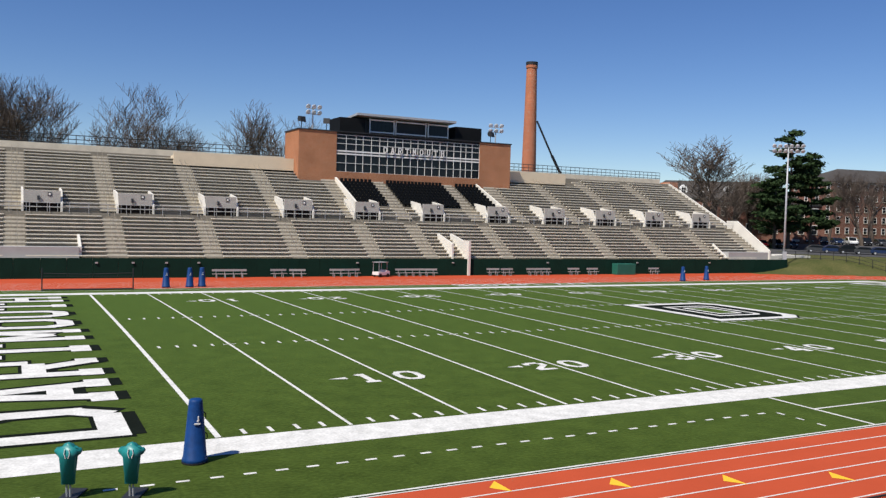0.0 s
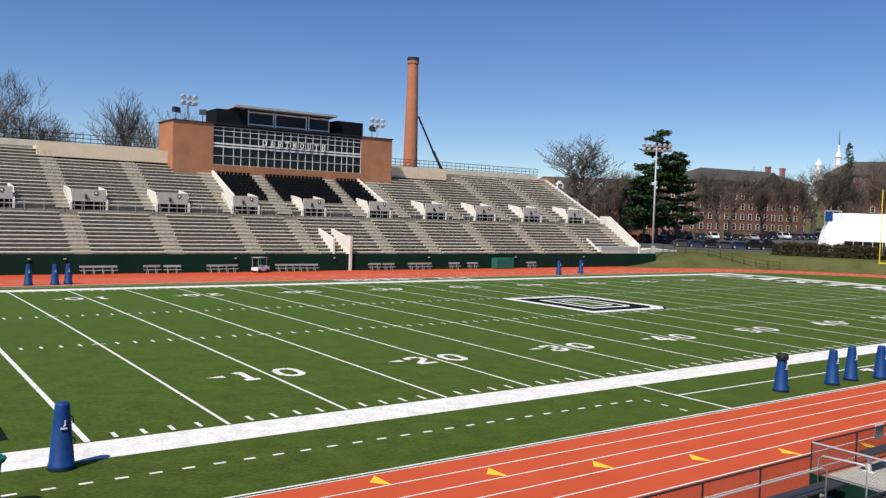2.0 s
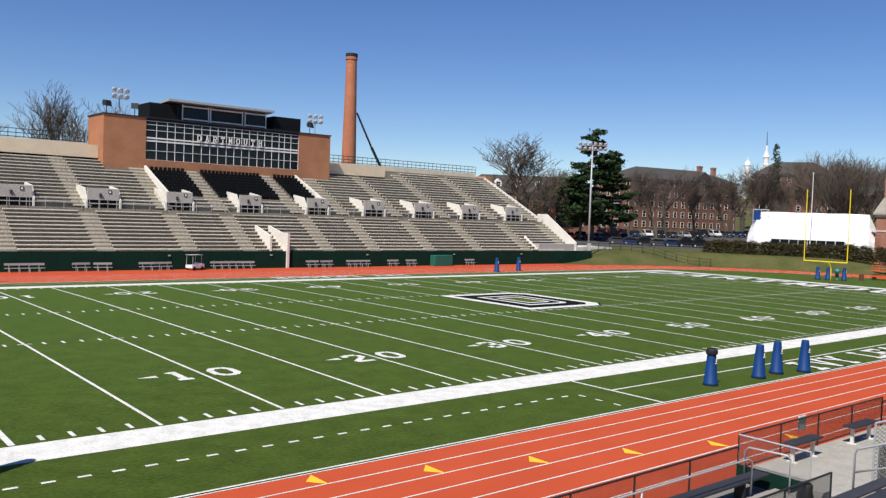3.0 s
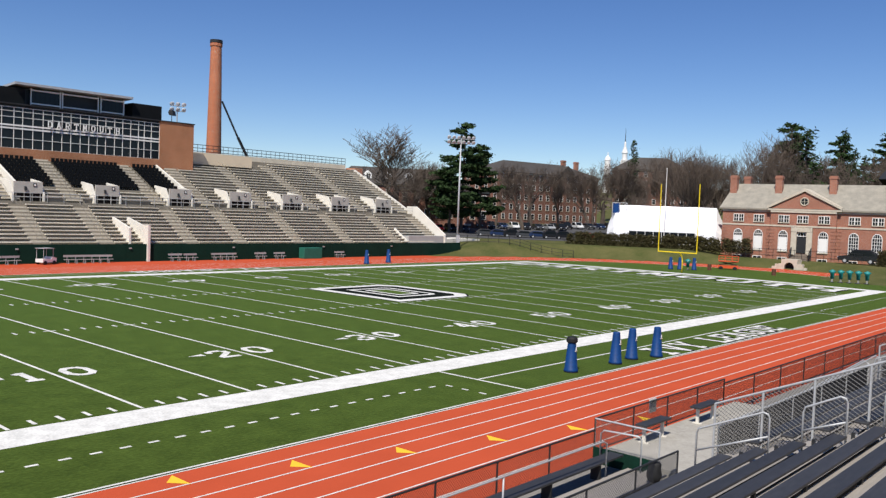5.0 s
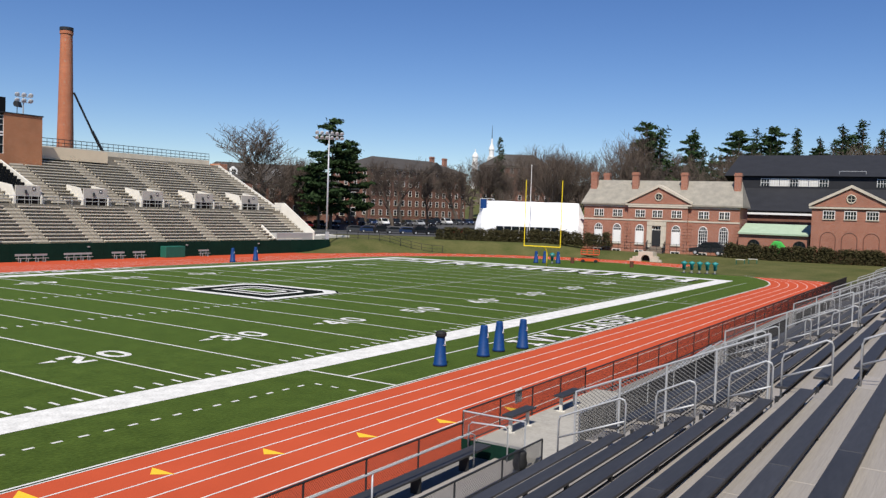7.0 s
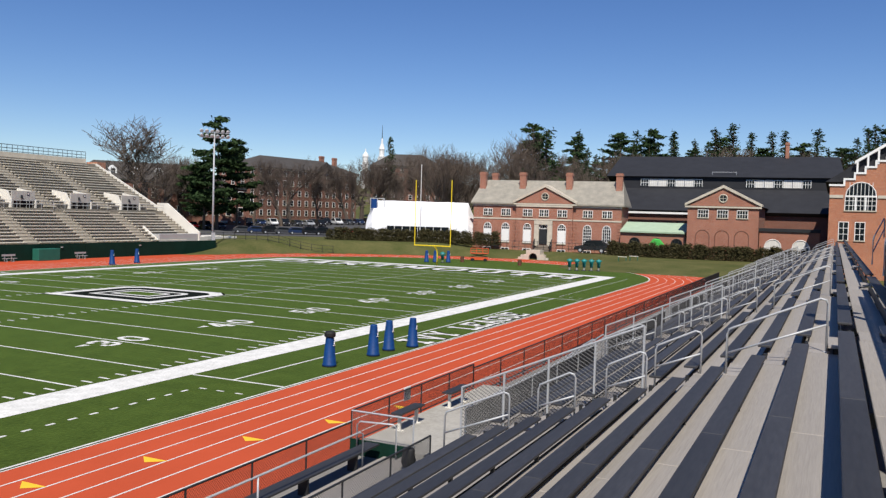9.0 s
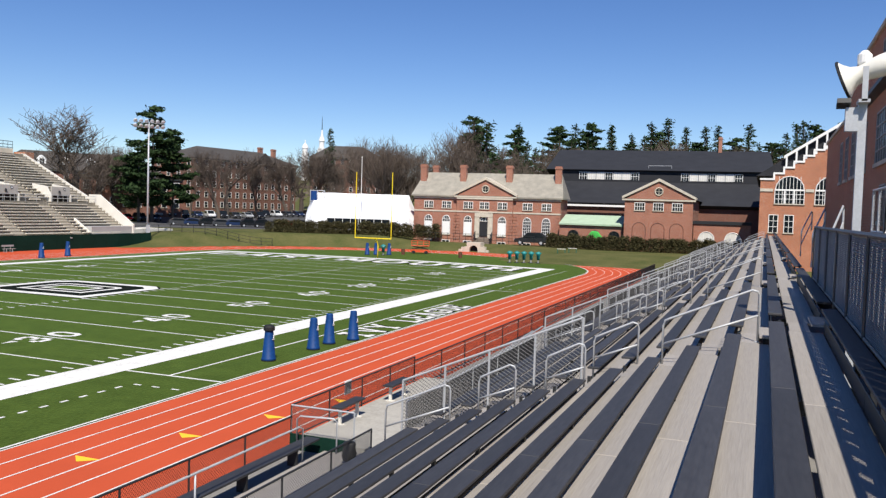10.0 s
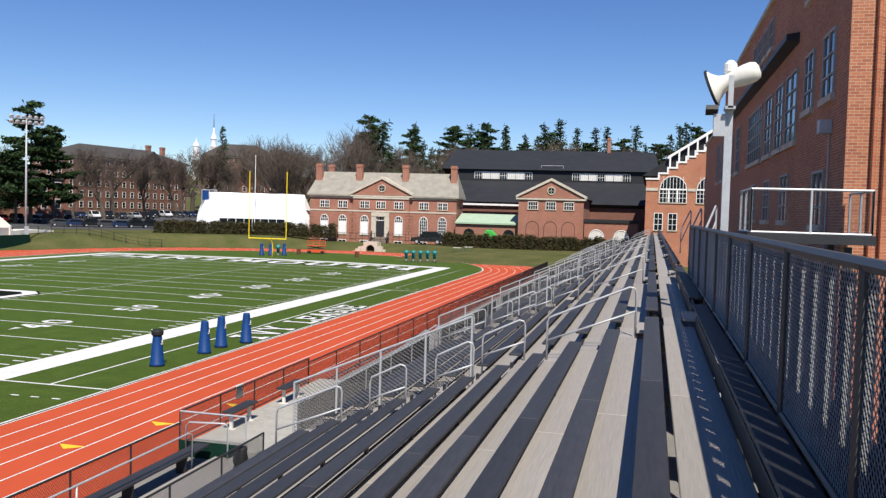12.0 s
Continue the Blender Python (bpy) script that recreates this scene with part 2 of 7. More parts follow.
# ground
def build_ground():
    bm = B()
    xs = [-2500, -600, -200, -80] + list(np.linspace(-40, 90, 14)) + list(np.linspace(94, 170, 39)) + [180, 190, 200, 215, 230, 250, 280, 320, 360, 400, 450, 500, 700, 1200, 2500]
    ys = [-2500, -700, -250, -100, -60] + list(np.linspace(-40, 90, 66)) + [100, 110, 120, 130, 150, 180, 220, 300, 500, 1000, 2500]
    grid = [[bm.verts.new((x, y, ground_z(x, y))) for y in ys] for x in xs]
    for a, b in zip(grid, grid[1:]):
        for i in range(len(ys) - 1):
            bm.faces.new((a[i], b[i], b[i + 1], a[i + 1]))
    g = solid("ground", bm, LAWN, "dry yellow green lawn around the stadium", "lawn", "structure")
    g.data.polygons.foreach_set("use_smooth", [True] * len(g.data.polygons))


def oval(r, n=48):
    pts = []
    for k in range(n + 1):
        a = -math.pi / 2 + math.pi * k / n
        pts.append((OVAL_X1 + r * math.cos(a), OVAL_Y + r * math.sin(a)))
    for k in range(n + 1):
        a = math.pi / 2 + math.pi * k / n
        pts.append((OVAL_X0 + r * math.cos(a), OVAL_Y + r * math.sin(a)))
    return pts


def ring(bm, r0, r1, z, n=48):
    a, b = [bm.verts.new((*p, z)) for p in oval(r0, n)], [bm.verts.new((*p, z)) for p in oval(r1, n)]
    for i in range(len(a)):
        j = (i + 1) % len(a)
        bm.faces.new((a[i], b[i], b[j], a[j]))


build_ground()
R_OUT = R_IN + LANE * LANES
bm = B()
ring(bm, R_IN - 0.02, R_OUT + 0.45, 0.0)
track = solid("track", bm, TRACK, "orange red rubber running track with white lane lines", "track", "structure")
bm = B()
box(bm, -40, 103, OVAL_Y + R_OUT + 0.3, 66.6, -0.1, -0.004)
part("straight_apron", bm, TRACK, track)
bm = B()
a, b = [], []
for k in range(41):
    t = -1.15 + (1.15 + math.pi / 2) * k / 40
    ca, sa = math.cos(t), math.sin(t)
    a.append(bm.verts.new((OVAL_X1 + (R_OUT + 0.3) * ca, OVAL_Y + (R_OUT + 0.3) * sa, -0.006)))
    b.append(bm.verts.new((OVAL_X1 + (R_OUT + 3.6) * ca, OVAL_Y + (R_OUT + 3.6) * sa, -0.006)))
for i in range(40):
    bm.faces.new((a[i], b[i], b[i + 1], a[i + 1]))
part("curve_apron", bm, TRACK, track)
for k in range(LANES + 1):
    bm = B()
    ring(bm, R_IN + LANE * k - 0.03, R_IN + LANE * k + 0.03, 0.006)
    part("lane_line", bm, PAINT, track)
# inner kerb of the track
bm = B()
ring(bm, R_IN - 0.16, R_IN - 0.06, 0.03)
part("inner_kerb", bm, PAINT, track)
# yellow exchange marks in the lanes
for i in range(6):
    bm = B()
    x, y = 5.6 + 3.28 * i, OVAL_Y - R_IN - LANE * (i + 0.5) - 0.06
    bm.faces.new([bm.verts.new(p) for p in ((x, y, 0.007), (x + 0.43, y - 0.5, 0.007), (x + 0.43, y + 0.46, 0.007))])
    part("exchange_mark", bm, YELLOWPAINT, track)

# turf infield
bm = B()
pts = oval(R_IN - 0.02)
c = bm.verts.new((OVAL_X0, OVAL_Y, 0)), bm.verts.new((OVAL_X1, OVAL_Y, 0))
vs = [bm.verts.new((*p, 0.0)) for p in pts]
n = 49
for i in range(n - 1):
    bm.faces.new((c[1], vs[i], vs[i + 1]))
for i in range(n, 2 * n - 1):
    bm.faces.new((c[0], vs[i], vs[i + 1]))
bm.faces.new((c[1], vs[n - 1], vs[n], c[0]))
bm.faces.new((c[0], vs[2 * n - 1], vs[0], c[1]))
field = solid("football_field", bm, TURF, "green artificial turf football field with white painted markings", "field", "structure")


def stripe(name, x0, x1, y0, y1, z=0.006, m=PAINT, parent=None):
    bm = B()
    quad(bm, [(x0, y0, z), (x1, y0, z), (x1, y1, z), (x0, y1, z)])
    return part(name, bm, m, parent or field)


XE = 100 * YD
for i in range(21):
    x = i * 5 * YD
    w = 0.066 if i not in (0, 20) else 0.1
    stripe("yard_line", x - w, x + w, 0.1, FIELD_W - 0.1)
# wide white border
x0, x1 = -10 * YD, XE + 10 * YD
stripe("sideline_border", x0 - 1.83, x1 + 1.83, -1.83, 0, 0.008)
stripe("sideline_border", x0 - 1.83, x1 + 1.83, FIELD_W, FIELD_W + 1.83, 0.008)
stripe("end_border", x0 - 1.83, x0, 0, FIELD_W, 0.008)
stripe("end_border", x1, x1 + 1.83, 0, FIELD_W, 0.008)
# small marks: one yard apart on both hash rows and inside both sidelines
bm = B()
for yd in range(1, 100):
    x = yd * YD
    if yd % 5:
        for y0, y1 in ((0.25, 0.85), (FIELD_W - 0.85, FIELD_W - 0.25), (18.29 - 0.3, 18.29 + 0.3), (30.48 - 0.3, 30.48 + 0.3)):
            quad(bm, [(x - 0.07, y0, 0.007), (x + 0.07, y0, 0.007), (x + 0.07, y1, 0.007), (x - 0.07, y1, 0.007)])
    else:
        for y in (18.29, 30.48):
            quad(bm, [(x - 0.35, y - 0.06, 0.009), (x + 0.35, y - 0.06, 0.009), (x + 0.35, y + 0.06, 0.009), (x - 0.35, y + 0.06, 0.009)])
tagged(part("hash_marks", bm, PAINT, field), kind="stuff")
# dashed coaching line and boxes
for n in list(range(-10, 23)) + list(range(78, 110)):
    stripe("dash_mark", n * YD - 0.18, n * YD + 0.18, -3.96, -3.83)
for x in (20.85, 70.6):
    for y in (-4.2, -5.1, -6.05):
        stripe("dash_mark", x - 0.06, x + 0.06, y - 0.18, y + 0.18)
stripe("team_box_line", 22.8, 22.95, -6.75, -1.85)
stripe("team_box_line", 68.5, 68.65, -6.75, -1.85)
stripe("team_box_line", 22.96, 68.49, -4.15, -4.03)
stripe("team_box_line", -9, 100, FIELD_W + 3.7, FIELD_W + 3.8)


# block letters from straight strokes; slab feet at the stroke ends
S = 0.17
GLYPH = {
    "D": [((0.12, 0), (0.12, 1)), ((0.0, S / 2), (0.75, S / 2)), ((0.0, 1 - S / 2), (0.75, 1 - S / 2)), ((0.72, 0.06), (0.92, 0.3)), ((0.91, 0.22), (0.91, 0.78)), ((0.92, 0.7), (0.72, 0.94))],
    "A": [((0.18, 0), (0.46, 1)), ((0.82, 0), (0.54, 1)), ((0.28, 0.33), (0.72, 0.33)), ((0.0, S / 3), (0.36, S / 3)), ((0.64, S / 3), (1.0, S / 3))],
    "R": [((0.14, 0), (0.14, 1)), ((0.0, 1 - S / 2), (0.8, 1 - S / 2)), ((0.14, 0.48), (0.8, 0.48)), ((0.86, 0.52), (0.86, 0.94)), ((0.5, 0.48), (0.86, 0.0)), ((0.0, S / 3), (0.34, S / 3)), ((0.72, S / 3), (1.0, S / 3))],
    "T": [((0.5, 0), (0.5, 1)), ((0.0, 1 - S / 2), (1.0, 1 - S / 2)), ((0.06, 0.72), (0.06, 1)), ((0.94, 0.72), (0.94, 1)), ((0.28, S / 3), (0.72, S / 3))],
    "M": [((0.14, 0), (0.14, 1)), ((0.86, 0), (0.86, 1)), ((0.14, 1), (0.5, 0.25)), ((0.86, 1), (0.5, 0.25)), ((0.0, S / 3), (0.32, S / 3)), ((0.68, S / 3), (1, S / 3))],
    "O": [((0.1, 0.2), (0.1, 0.8)), ((0.9, 0.2), (0.9, 0.8)), ((0.26, S / 2), (0.74, S / 2)), ((0.26, 1 - S / 2), (0.74, 1 - S / 2)), ((0.1, 0.26), (0.3, 0.06)), ((0.9, 0.26), (0.7, 0.06)), ((0.1, 0.74), (0.3, 0.94)), ((0.9, 0.74), (0.7, 0.94))],
    "U": [((0.14, 0.2), (0.14, 1)), ((0.86, 0.2), (0.86, 1)), ((0.28, S / 2), (0.72, S / 2)), ((0.14, 0.26), (0.32, 0.06)), ((0.86, 0.26), (0.68, 0.06)), ((0.0, 1 - S / 3), (0.34, 1 - S / 3)), ((0.66, 1 - S / 3), (1, 1 - S / 3))],
    "H": [((0.16, 0), (0.16, 1)), ((0.84, 0), (0.84, 1)), ((0.16, 0.5), (0.84, 0.5)), ((0.0, S / 3), (0.36, S / 3)), ((0.64, S / 3), (1, S / 3)), ((0.0, 1 - S / 3), (0.36, 1 - S / 3)), ((0.64, 1 - S / 3), (1, 1 - S / 3))],
    "I": [((0.5, 0), (0.5, 1)), ((0.2, S / 3), (0.8, S / 3)), ((0.2, 1 - S / 3), (0.8, 1 - S / 3))],
    "V": [((0.16, 1), (0.5, 0)), ((0.84, 1), (0.5, 0)), ((0, 1 - S / 3), (0.34, 1 - S / 3)), ((0.66, 1 - S / 3), (1, 1 - S / 3))],
    "Y": [((0.14, 1), (0.5, 0.45)), ((0.86, 1), (0.5, 0.45)), ((0.5, 0), (0.5, 0.48)), ((0, 1 - S / 3), (0.32, 1 - S / 3)), ((0.68, 1 - S / 3), (1, 1 - S / 3)), ((0.28, S / 3), (0.72, S / 3))],
    "L": [((0.2, 0), (0.2, 1)), ((0.0, S / 2), (0.95, S / 2)), ((0.9, 0), (0.9, 0.32)), ((0.0, 1 - S / 3), (0.42, 1 - S / 3))],
    "E": [((0.16, 0), (0.16, 1)), ((0.0, S / 2), (0.92, S / 2)), ((0.0, 1 - S / 2), (0.92, 1 - S / 2)), ((0.16, 0.5), (0.66, 0.5)), ((0.88, 0), (0.88, 0.3)), ((0.88, 0.7), (0.88, 1))],
    "G": [((0.1, 0.2), (0.1, 0.8)), ((0.26, S / 2), (0.74, S / 2)), ((0.26, 1 - S / 2), (0.74, 1 - S / 2)), ((0.9, 0.06), (0.9, 0.45)), ((0.56, 0.44), (0.98, 0.44)), ((0.1, 0.26), (0.3, 0.06)), ((0.1, 0.74), (0.3, 0.94)), ((0.9, 0.66), (0.9, 0.96)), ((0.9, 0.8), (0.7, 0.94))],
    "0": [((0.1, 0.24), (0.1, 0.76)), ((0.9, 0.24), (0.9, 0.76)), ((0.3, S / 2), (0.7, S / 2)), ((0.3, 1 - S / 2), (0.7, 1 - S / 2)), ((0.1, 0.3), (0.32, 0.06)), ((0.9, 0.3), (0.68, 0.06)), ((0.1, 0.7), (0.32, 0.94)), ((0.9, 0.7), (0.68, 0.94))],
    "1": [((0.5, 0), (0.5, 1)), ((0.22, S / 2), (0.78, S / 2)), ((0.24, 0.84), (0.5, 0.94))],
    "2": [((0.08, S / 2), (0.95, S / 2)), ((0.12, 0.12), (0.84, 0.6)), ((0.86, 0.55), (0.86, 0.85)), ((0.25, 1 - S / 2), (0.78, 1 - S / 2)), ((0.12, 0.68), (0.2, 0.92))],
    "3": [((0.2, S / 2), (0.78, S / 2)), ((0.2, 1 - S / 2), (0.78, 1 - S / 2)), ((0.4, 0.5), (0.76, 0.5)), ((0.88, 0.1), (0.88, 0.45)), ((0.86, 0.56), (0.86, 0.9)), ((0.1, 0.1), (0.14, 0.32)), ((0.12, 0.7), (0.14, 0.9))],
    "4": [((0.7, 0), (0.7, 1)), ((0.02, 0.3), (0.98, 0.3)), ((0.08, 0.3), (0.66, 0.98)), ((0.5, S / 2), (0.92, S / 2))],
    "5": [((0.16, 0.5), (0.16, 1)), ((0.12, 1 - S / 2), (0.85, 1 - S / 2)), ((0.16, 0.58), (0.74, 0.58)), ((0.87, 0.14), (0.87, 0.5)), ((0.2, S / 2), (0.76, S / 2)), ((0.1, 0.1), (0.12, 0.3))],
}


def glyph(bm, ch, m, w, h, stroke, z=0.0, thick=0.0):
    """Adds one letter, w wide and h high, through the pose m; each stroke lies a hair above the one before."""
    for n_s, (p, q) in enumerate(GLYPH[ch]):
        p, q = Vector((p[0] * w, p[1] * h)), Vector((q[0] * w, q[1] * h))
        d = (q - p).normalized()
        s = Vector((-d.y, d.x)) * stroke / 2
        zz = z + 0.0012 * n_s
        c4 = [p - s, q - s, q + s, p + s]
        top = [bm.verts.new(m @ Vector((v.x, v.y, zz + thick))) for v in c4]
        bm.faces.new(top)
        if thick:
            low = [bm.verts.new(m @ Vector((v.x, v.y, 0))) for v in c4]
            bm.faces.new(low[::-1])
            for i in range(4):
                bm.faces.new((low[i], low[(i + 1) % 4], top[(i + 1) % 4], top[i]))


def paint_word(word, start, step, w, h, stroke, rz, outline=0.0, size_of=None):
    """Painted letters on the turf: white, with a black surround where the field has one."""
    for i, ch in enumerate(word):
        if ch == " ":
            continue
        m = pose(start[0], start[1], 0, 0, 0, rz) @ Matrix.Translation((i * step, 0, 0))
        bm = B()
        glyph(bm, ch, m, w, h, stroke, 0.022)
        part("painted_letter", bm, PAINT, field)
        if outline:
            bm = B()
            glyph(bm, ch, m @ Matrix.Translation((0.1, -0.16, 0)), w, h, stroke + outline, 0.006)
            part("letter_surround", bm, BLACKPAINT, field)


paint_word("DARTMOUTH", (-2.5, 1.3), 5.2, 4.2, 5.3, 0.95, 90, 0.62)
paint_word("DARTMOUTH", (XE + 2.5, FIELD_W - 1.3), 5.2, 4.2, 5.3, 0.95, -90, 0.62)
paint_word("IVY LEAGUE", (36.6, -6.6), 1.86, 1.55, 2.05, 0.34, 0, 0.22)
paint_word("IVY LEAGUE", (55.0, 53.5), 1.85, 1.5, 1.9, 0.32, 180)


def yard_number(n, arrow):
    tens = str(min(n, 100 - n))
    x = n * YD
    for rz, y, sx in ((0, 6.45, 1), (180, FIELD_W - 6.45, -1)):
        m = pose(x, y, 0, 0, 0, rz)
        for ch, dx in ((tens[0], -1.62), (tens[1], 0.42)):
            bm = B()
            glyph(bm, ch, m @ Matrix.Translation((dx, 0, 0)), 1.2, 1.83, 0.32, 0.012)
            part("yard_number", bm, PAINT, field)
        if arrow:
            s = arrow * sx
            bm = B()
            tip = [(s * 2.75, 1.15), (s * 1.9, 0.93), (s * 1.9, 1.38)]
            bm.faces.new([bm.verts.new(m @ Vector((px, py, 0.012))) for px, py in tip])
            part("number_arrow", bm, PAINT, field)


for n in range(10, 100, 10):
    yard_number(n, -1 if n < 50 else (1 if n > 50 else 0))
# midfield emblem: nested bevelled outlines
cx, cy = 46.05, 24.38


def emblem(w, h, cut, z, m):
    bm = B()
    poly = [(-w, -h), (w - cut, -h), (w, -h + cut), (w, h - cut), (w - cut, h), (-w, h)]
    bm.faces.new([bm.verts.new((cx + x, cy + y, z)) for x, y in poly])
    part("midfield_emblem", bm, m, field)


for w, h, c2_, z, m in ((5.0, 5.8, 1.4, 0.03, BLACKPAINT), (4.85, 5.65, 1.36, 0.033, PAINT), (3.95, 4.75, 1.1, 0.036, BLACKPAINT), (2.5, 3.3, 0.6, 0.039, PAINT), (2.05, 2.85, 0.45, 0.042, BLACKPAINT), (1.35, 2.15, 0.3, 0.045, PAINT), (1.0, 1.8, 0.2, 0.048, TURF)):
    emblem(w, h, c2_, z, m)



def crown(ob):
    """Raises the field along its middle by a hand's breadth, so that it drains to both sidelines."""
    bm = B()
    bm.from_mesh(ob.data)
    ys, xs = [v.co.y for v in bm.verts], [v.co.x for v in bm.verts]
    cuts = [(v, (0, 1, 0)) for v in np.linspace(-1.8, FIELD_W + 1.8, 12) if min(ys) < v < max(ys)]
    cuts += [(v, (1, 0, 0)) for v in (-16, -12, 103, 107) if min(xs) < v < max(xs)]
    for v, n in cuts:
        bmesh.ops.bisect_plane(bm, geom=bm.verts[:] + bm.edges[:] + bm.faces[:], plane_co=(v, v, 0), plane_no=n)
    for v in bm.verts:
        ends = min(1.0, max(0.0, (107 - v.co.x) / 4)) * min(1.0, max(0.0, (v.co.x + 16) / 4))
        v.co.z += 0.16 * max(0.0, 1 - ((v.co.y - FIELD_W / 2) / 26.2) ** 2) * ends
    bm.to_mesh(ob.data)
    bm.free()


for ob in (field, *field.children):
    crown(ob)

# the far grandstand
SX0, SX1 = -10.1, 101.5
AISLES = [-5.6, 4.15, 14.27, 24.15, 33.95, 41.5, 52.9, 60.5, 70.3, 79.9, 90.3, 99.9]
WALL_Y, LOW_Y0, LOW_N, LOW_D, LOW_Z0, LOW_R = 66.6, 67.6, 11, 0.675, 2.25, 0.41
WALK_Y = LOW_Y0 + LOW_N * LOW_D
WALK_Z = LOW_Z0 + LOW_N * LOW_R
UP_Y0, UP_N, UP_D, UP_Z0, UP_R = WALK_Y + 1.3, 17, 0.85, WALK_Z + 0.62, 0.425
TOP_Y, TOP_Z = UP_Y0 + UP_N * UP_D, UP_Z0 + UP_N * UP_R
PB0, PB1, PBY = 29.6, 64.3, 86.2

stand = tagged(new("grandstand"), "weathered concrete grandstand with grey benches in two tiers", "grandstand")
bm = B()
prof = [(LOW_Y0, 0)]
for k in range(LOW_N):
    prof += [(LOW_Y0 + k * LOW_D, LOW_Z0 + k * LOW_R), (LOW_Y0 + (k + 1) * LOW_D, LOW_Z0 + k * LOW_R)]
prof += [(WALK_Y, WALK_Z), (UP_Y0, WALK_Z)]
for k in range(UP_N):
    prof += [(UP_Y0 + k * UP_D, UP_Z0 + k * UP_R), (UP_Y0 + (k + 1) * UP_D, UP_Z0 + k * UP_R)]
prof += [(TOP_Y, TOP_Z), (TOP_Y + 2.6, TOP_Z), (TOP_Y + 2.6, 0)]
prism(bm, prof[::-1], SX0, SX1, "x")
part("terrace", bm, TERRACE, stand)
# front walk behind the green wall
bm = B()
box(bm, SX0 - 2.5, SX1 + 2.2, WALL_Y + 0.12, LOW_Y0 - 0.005, 0, 1.98)
part("front_walk", bm, CONCRETE, stand)
# benches, one board to a row and section
edges = [SX0] + AISLES + [SX1]
meshes = {}
for s, (a, b) in enumerate(zip(edges, edges[1:])):
    a2, b2 = a + (1.02 if s else 0.5), b - (1.02 if s < len(edges) - 2 else 0.35)
    if b2 - a2 < 0.4:
        continue
    w = round(b2 - a2, 2)
    mid = (a2 + b2) / 2
    if w not in meshes:
        bm = B()
        box(bm, -w / 2, w / 2, -0.22, 0.17, 0.01, 0.12)
        box(bm, -w / 2, w / 2, 0.175, 0.2, 0.002, 0.1)
        meshes[w] = mesh_of("bench_board", bm, BENCH)
    for tier, (n_r, y0, z0, dd, rr) in enumerate(((LOW_N, LOW_Y0, LOW_Z0, LOW_D, LOW_R), (UP_N, UP_Y0, UP_Z0, UP_D, UP_R))):
        for k in range(n_r):
            if tier == 1 and k >= 11 and a < PB0 < b:
                if k < 14:
                    bm = B()
                    box(bm, a2, PB0 - 0.1, -0.22, 0.17, 0.01, 0.12)
                    ob = part("bench_board", bm, BENCH, stand)
                    ob.matrix_basis = pose(0, y0 + k * dd, z0 + k * rr)
                continue
            if tier == 1 and k >= 11 and PB0 - 1 < mid < PB1 + 1:
                continue
            if tier == 1 and k >= 14 and (13 < mid < PB0 or PB1 < mid < 78):
                continue
            if tier == 1 and 35 < mid < 58 and 2 < k:
                continue
            ob = new("bench_board", meshes[w])
            ob.matrix_basis = pose(mid, y0 + k * dd, z0 + k * rr)
            ob.parent = stand
# aisle stairs with pipe rails
bm = B()
box(bm, -1.0, 1.0, -0.18, 0.182, -0.2, 0.0)
step_mesh = mesh_of("aisle_step", bm, CONCRETE)
for i, x in enumerate(AISLES):
    for y0, z0, n_r, dd, rr in ((LOW_Y0, LOW_Z0, LOW_N, LOW_D, LOW_R), (UP_Y0, UP_Z0, UP_N, UP_D, UP_R)):
        for k in range(n_r):
            ob = new("aisle_step", step_mesh)
            ob.matrix_basis, ob.parent = pose(x, y0 + k * dd - 0.18, z0 + k * rr - rr / 2), stand
    for y0, z0, n_r, dd, rr in ((LOW_Y0, LOW_Z0, LOW_N, LOW_D, LOW_R), (UP_Y0, UP_Z0, UP_N, UP_D, UP_R)):
        if PB0 < x < PB1 and n_r == UP_N:
            n_r = 11
        for dx in (-0.3, 0.3):
            bm = B()
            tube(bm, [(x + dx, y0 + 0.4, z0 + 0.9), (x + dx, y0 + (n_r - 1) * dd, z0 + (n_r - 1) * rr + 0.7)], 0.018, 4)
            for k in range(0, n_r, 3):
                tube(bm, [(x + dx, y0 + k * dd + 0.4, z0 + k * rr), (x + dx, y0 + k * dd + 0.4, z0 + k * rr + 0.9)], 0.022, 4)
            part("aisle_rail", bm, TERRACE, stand)


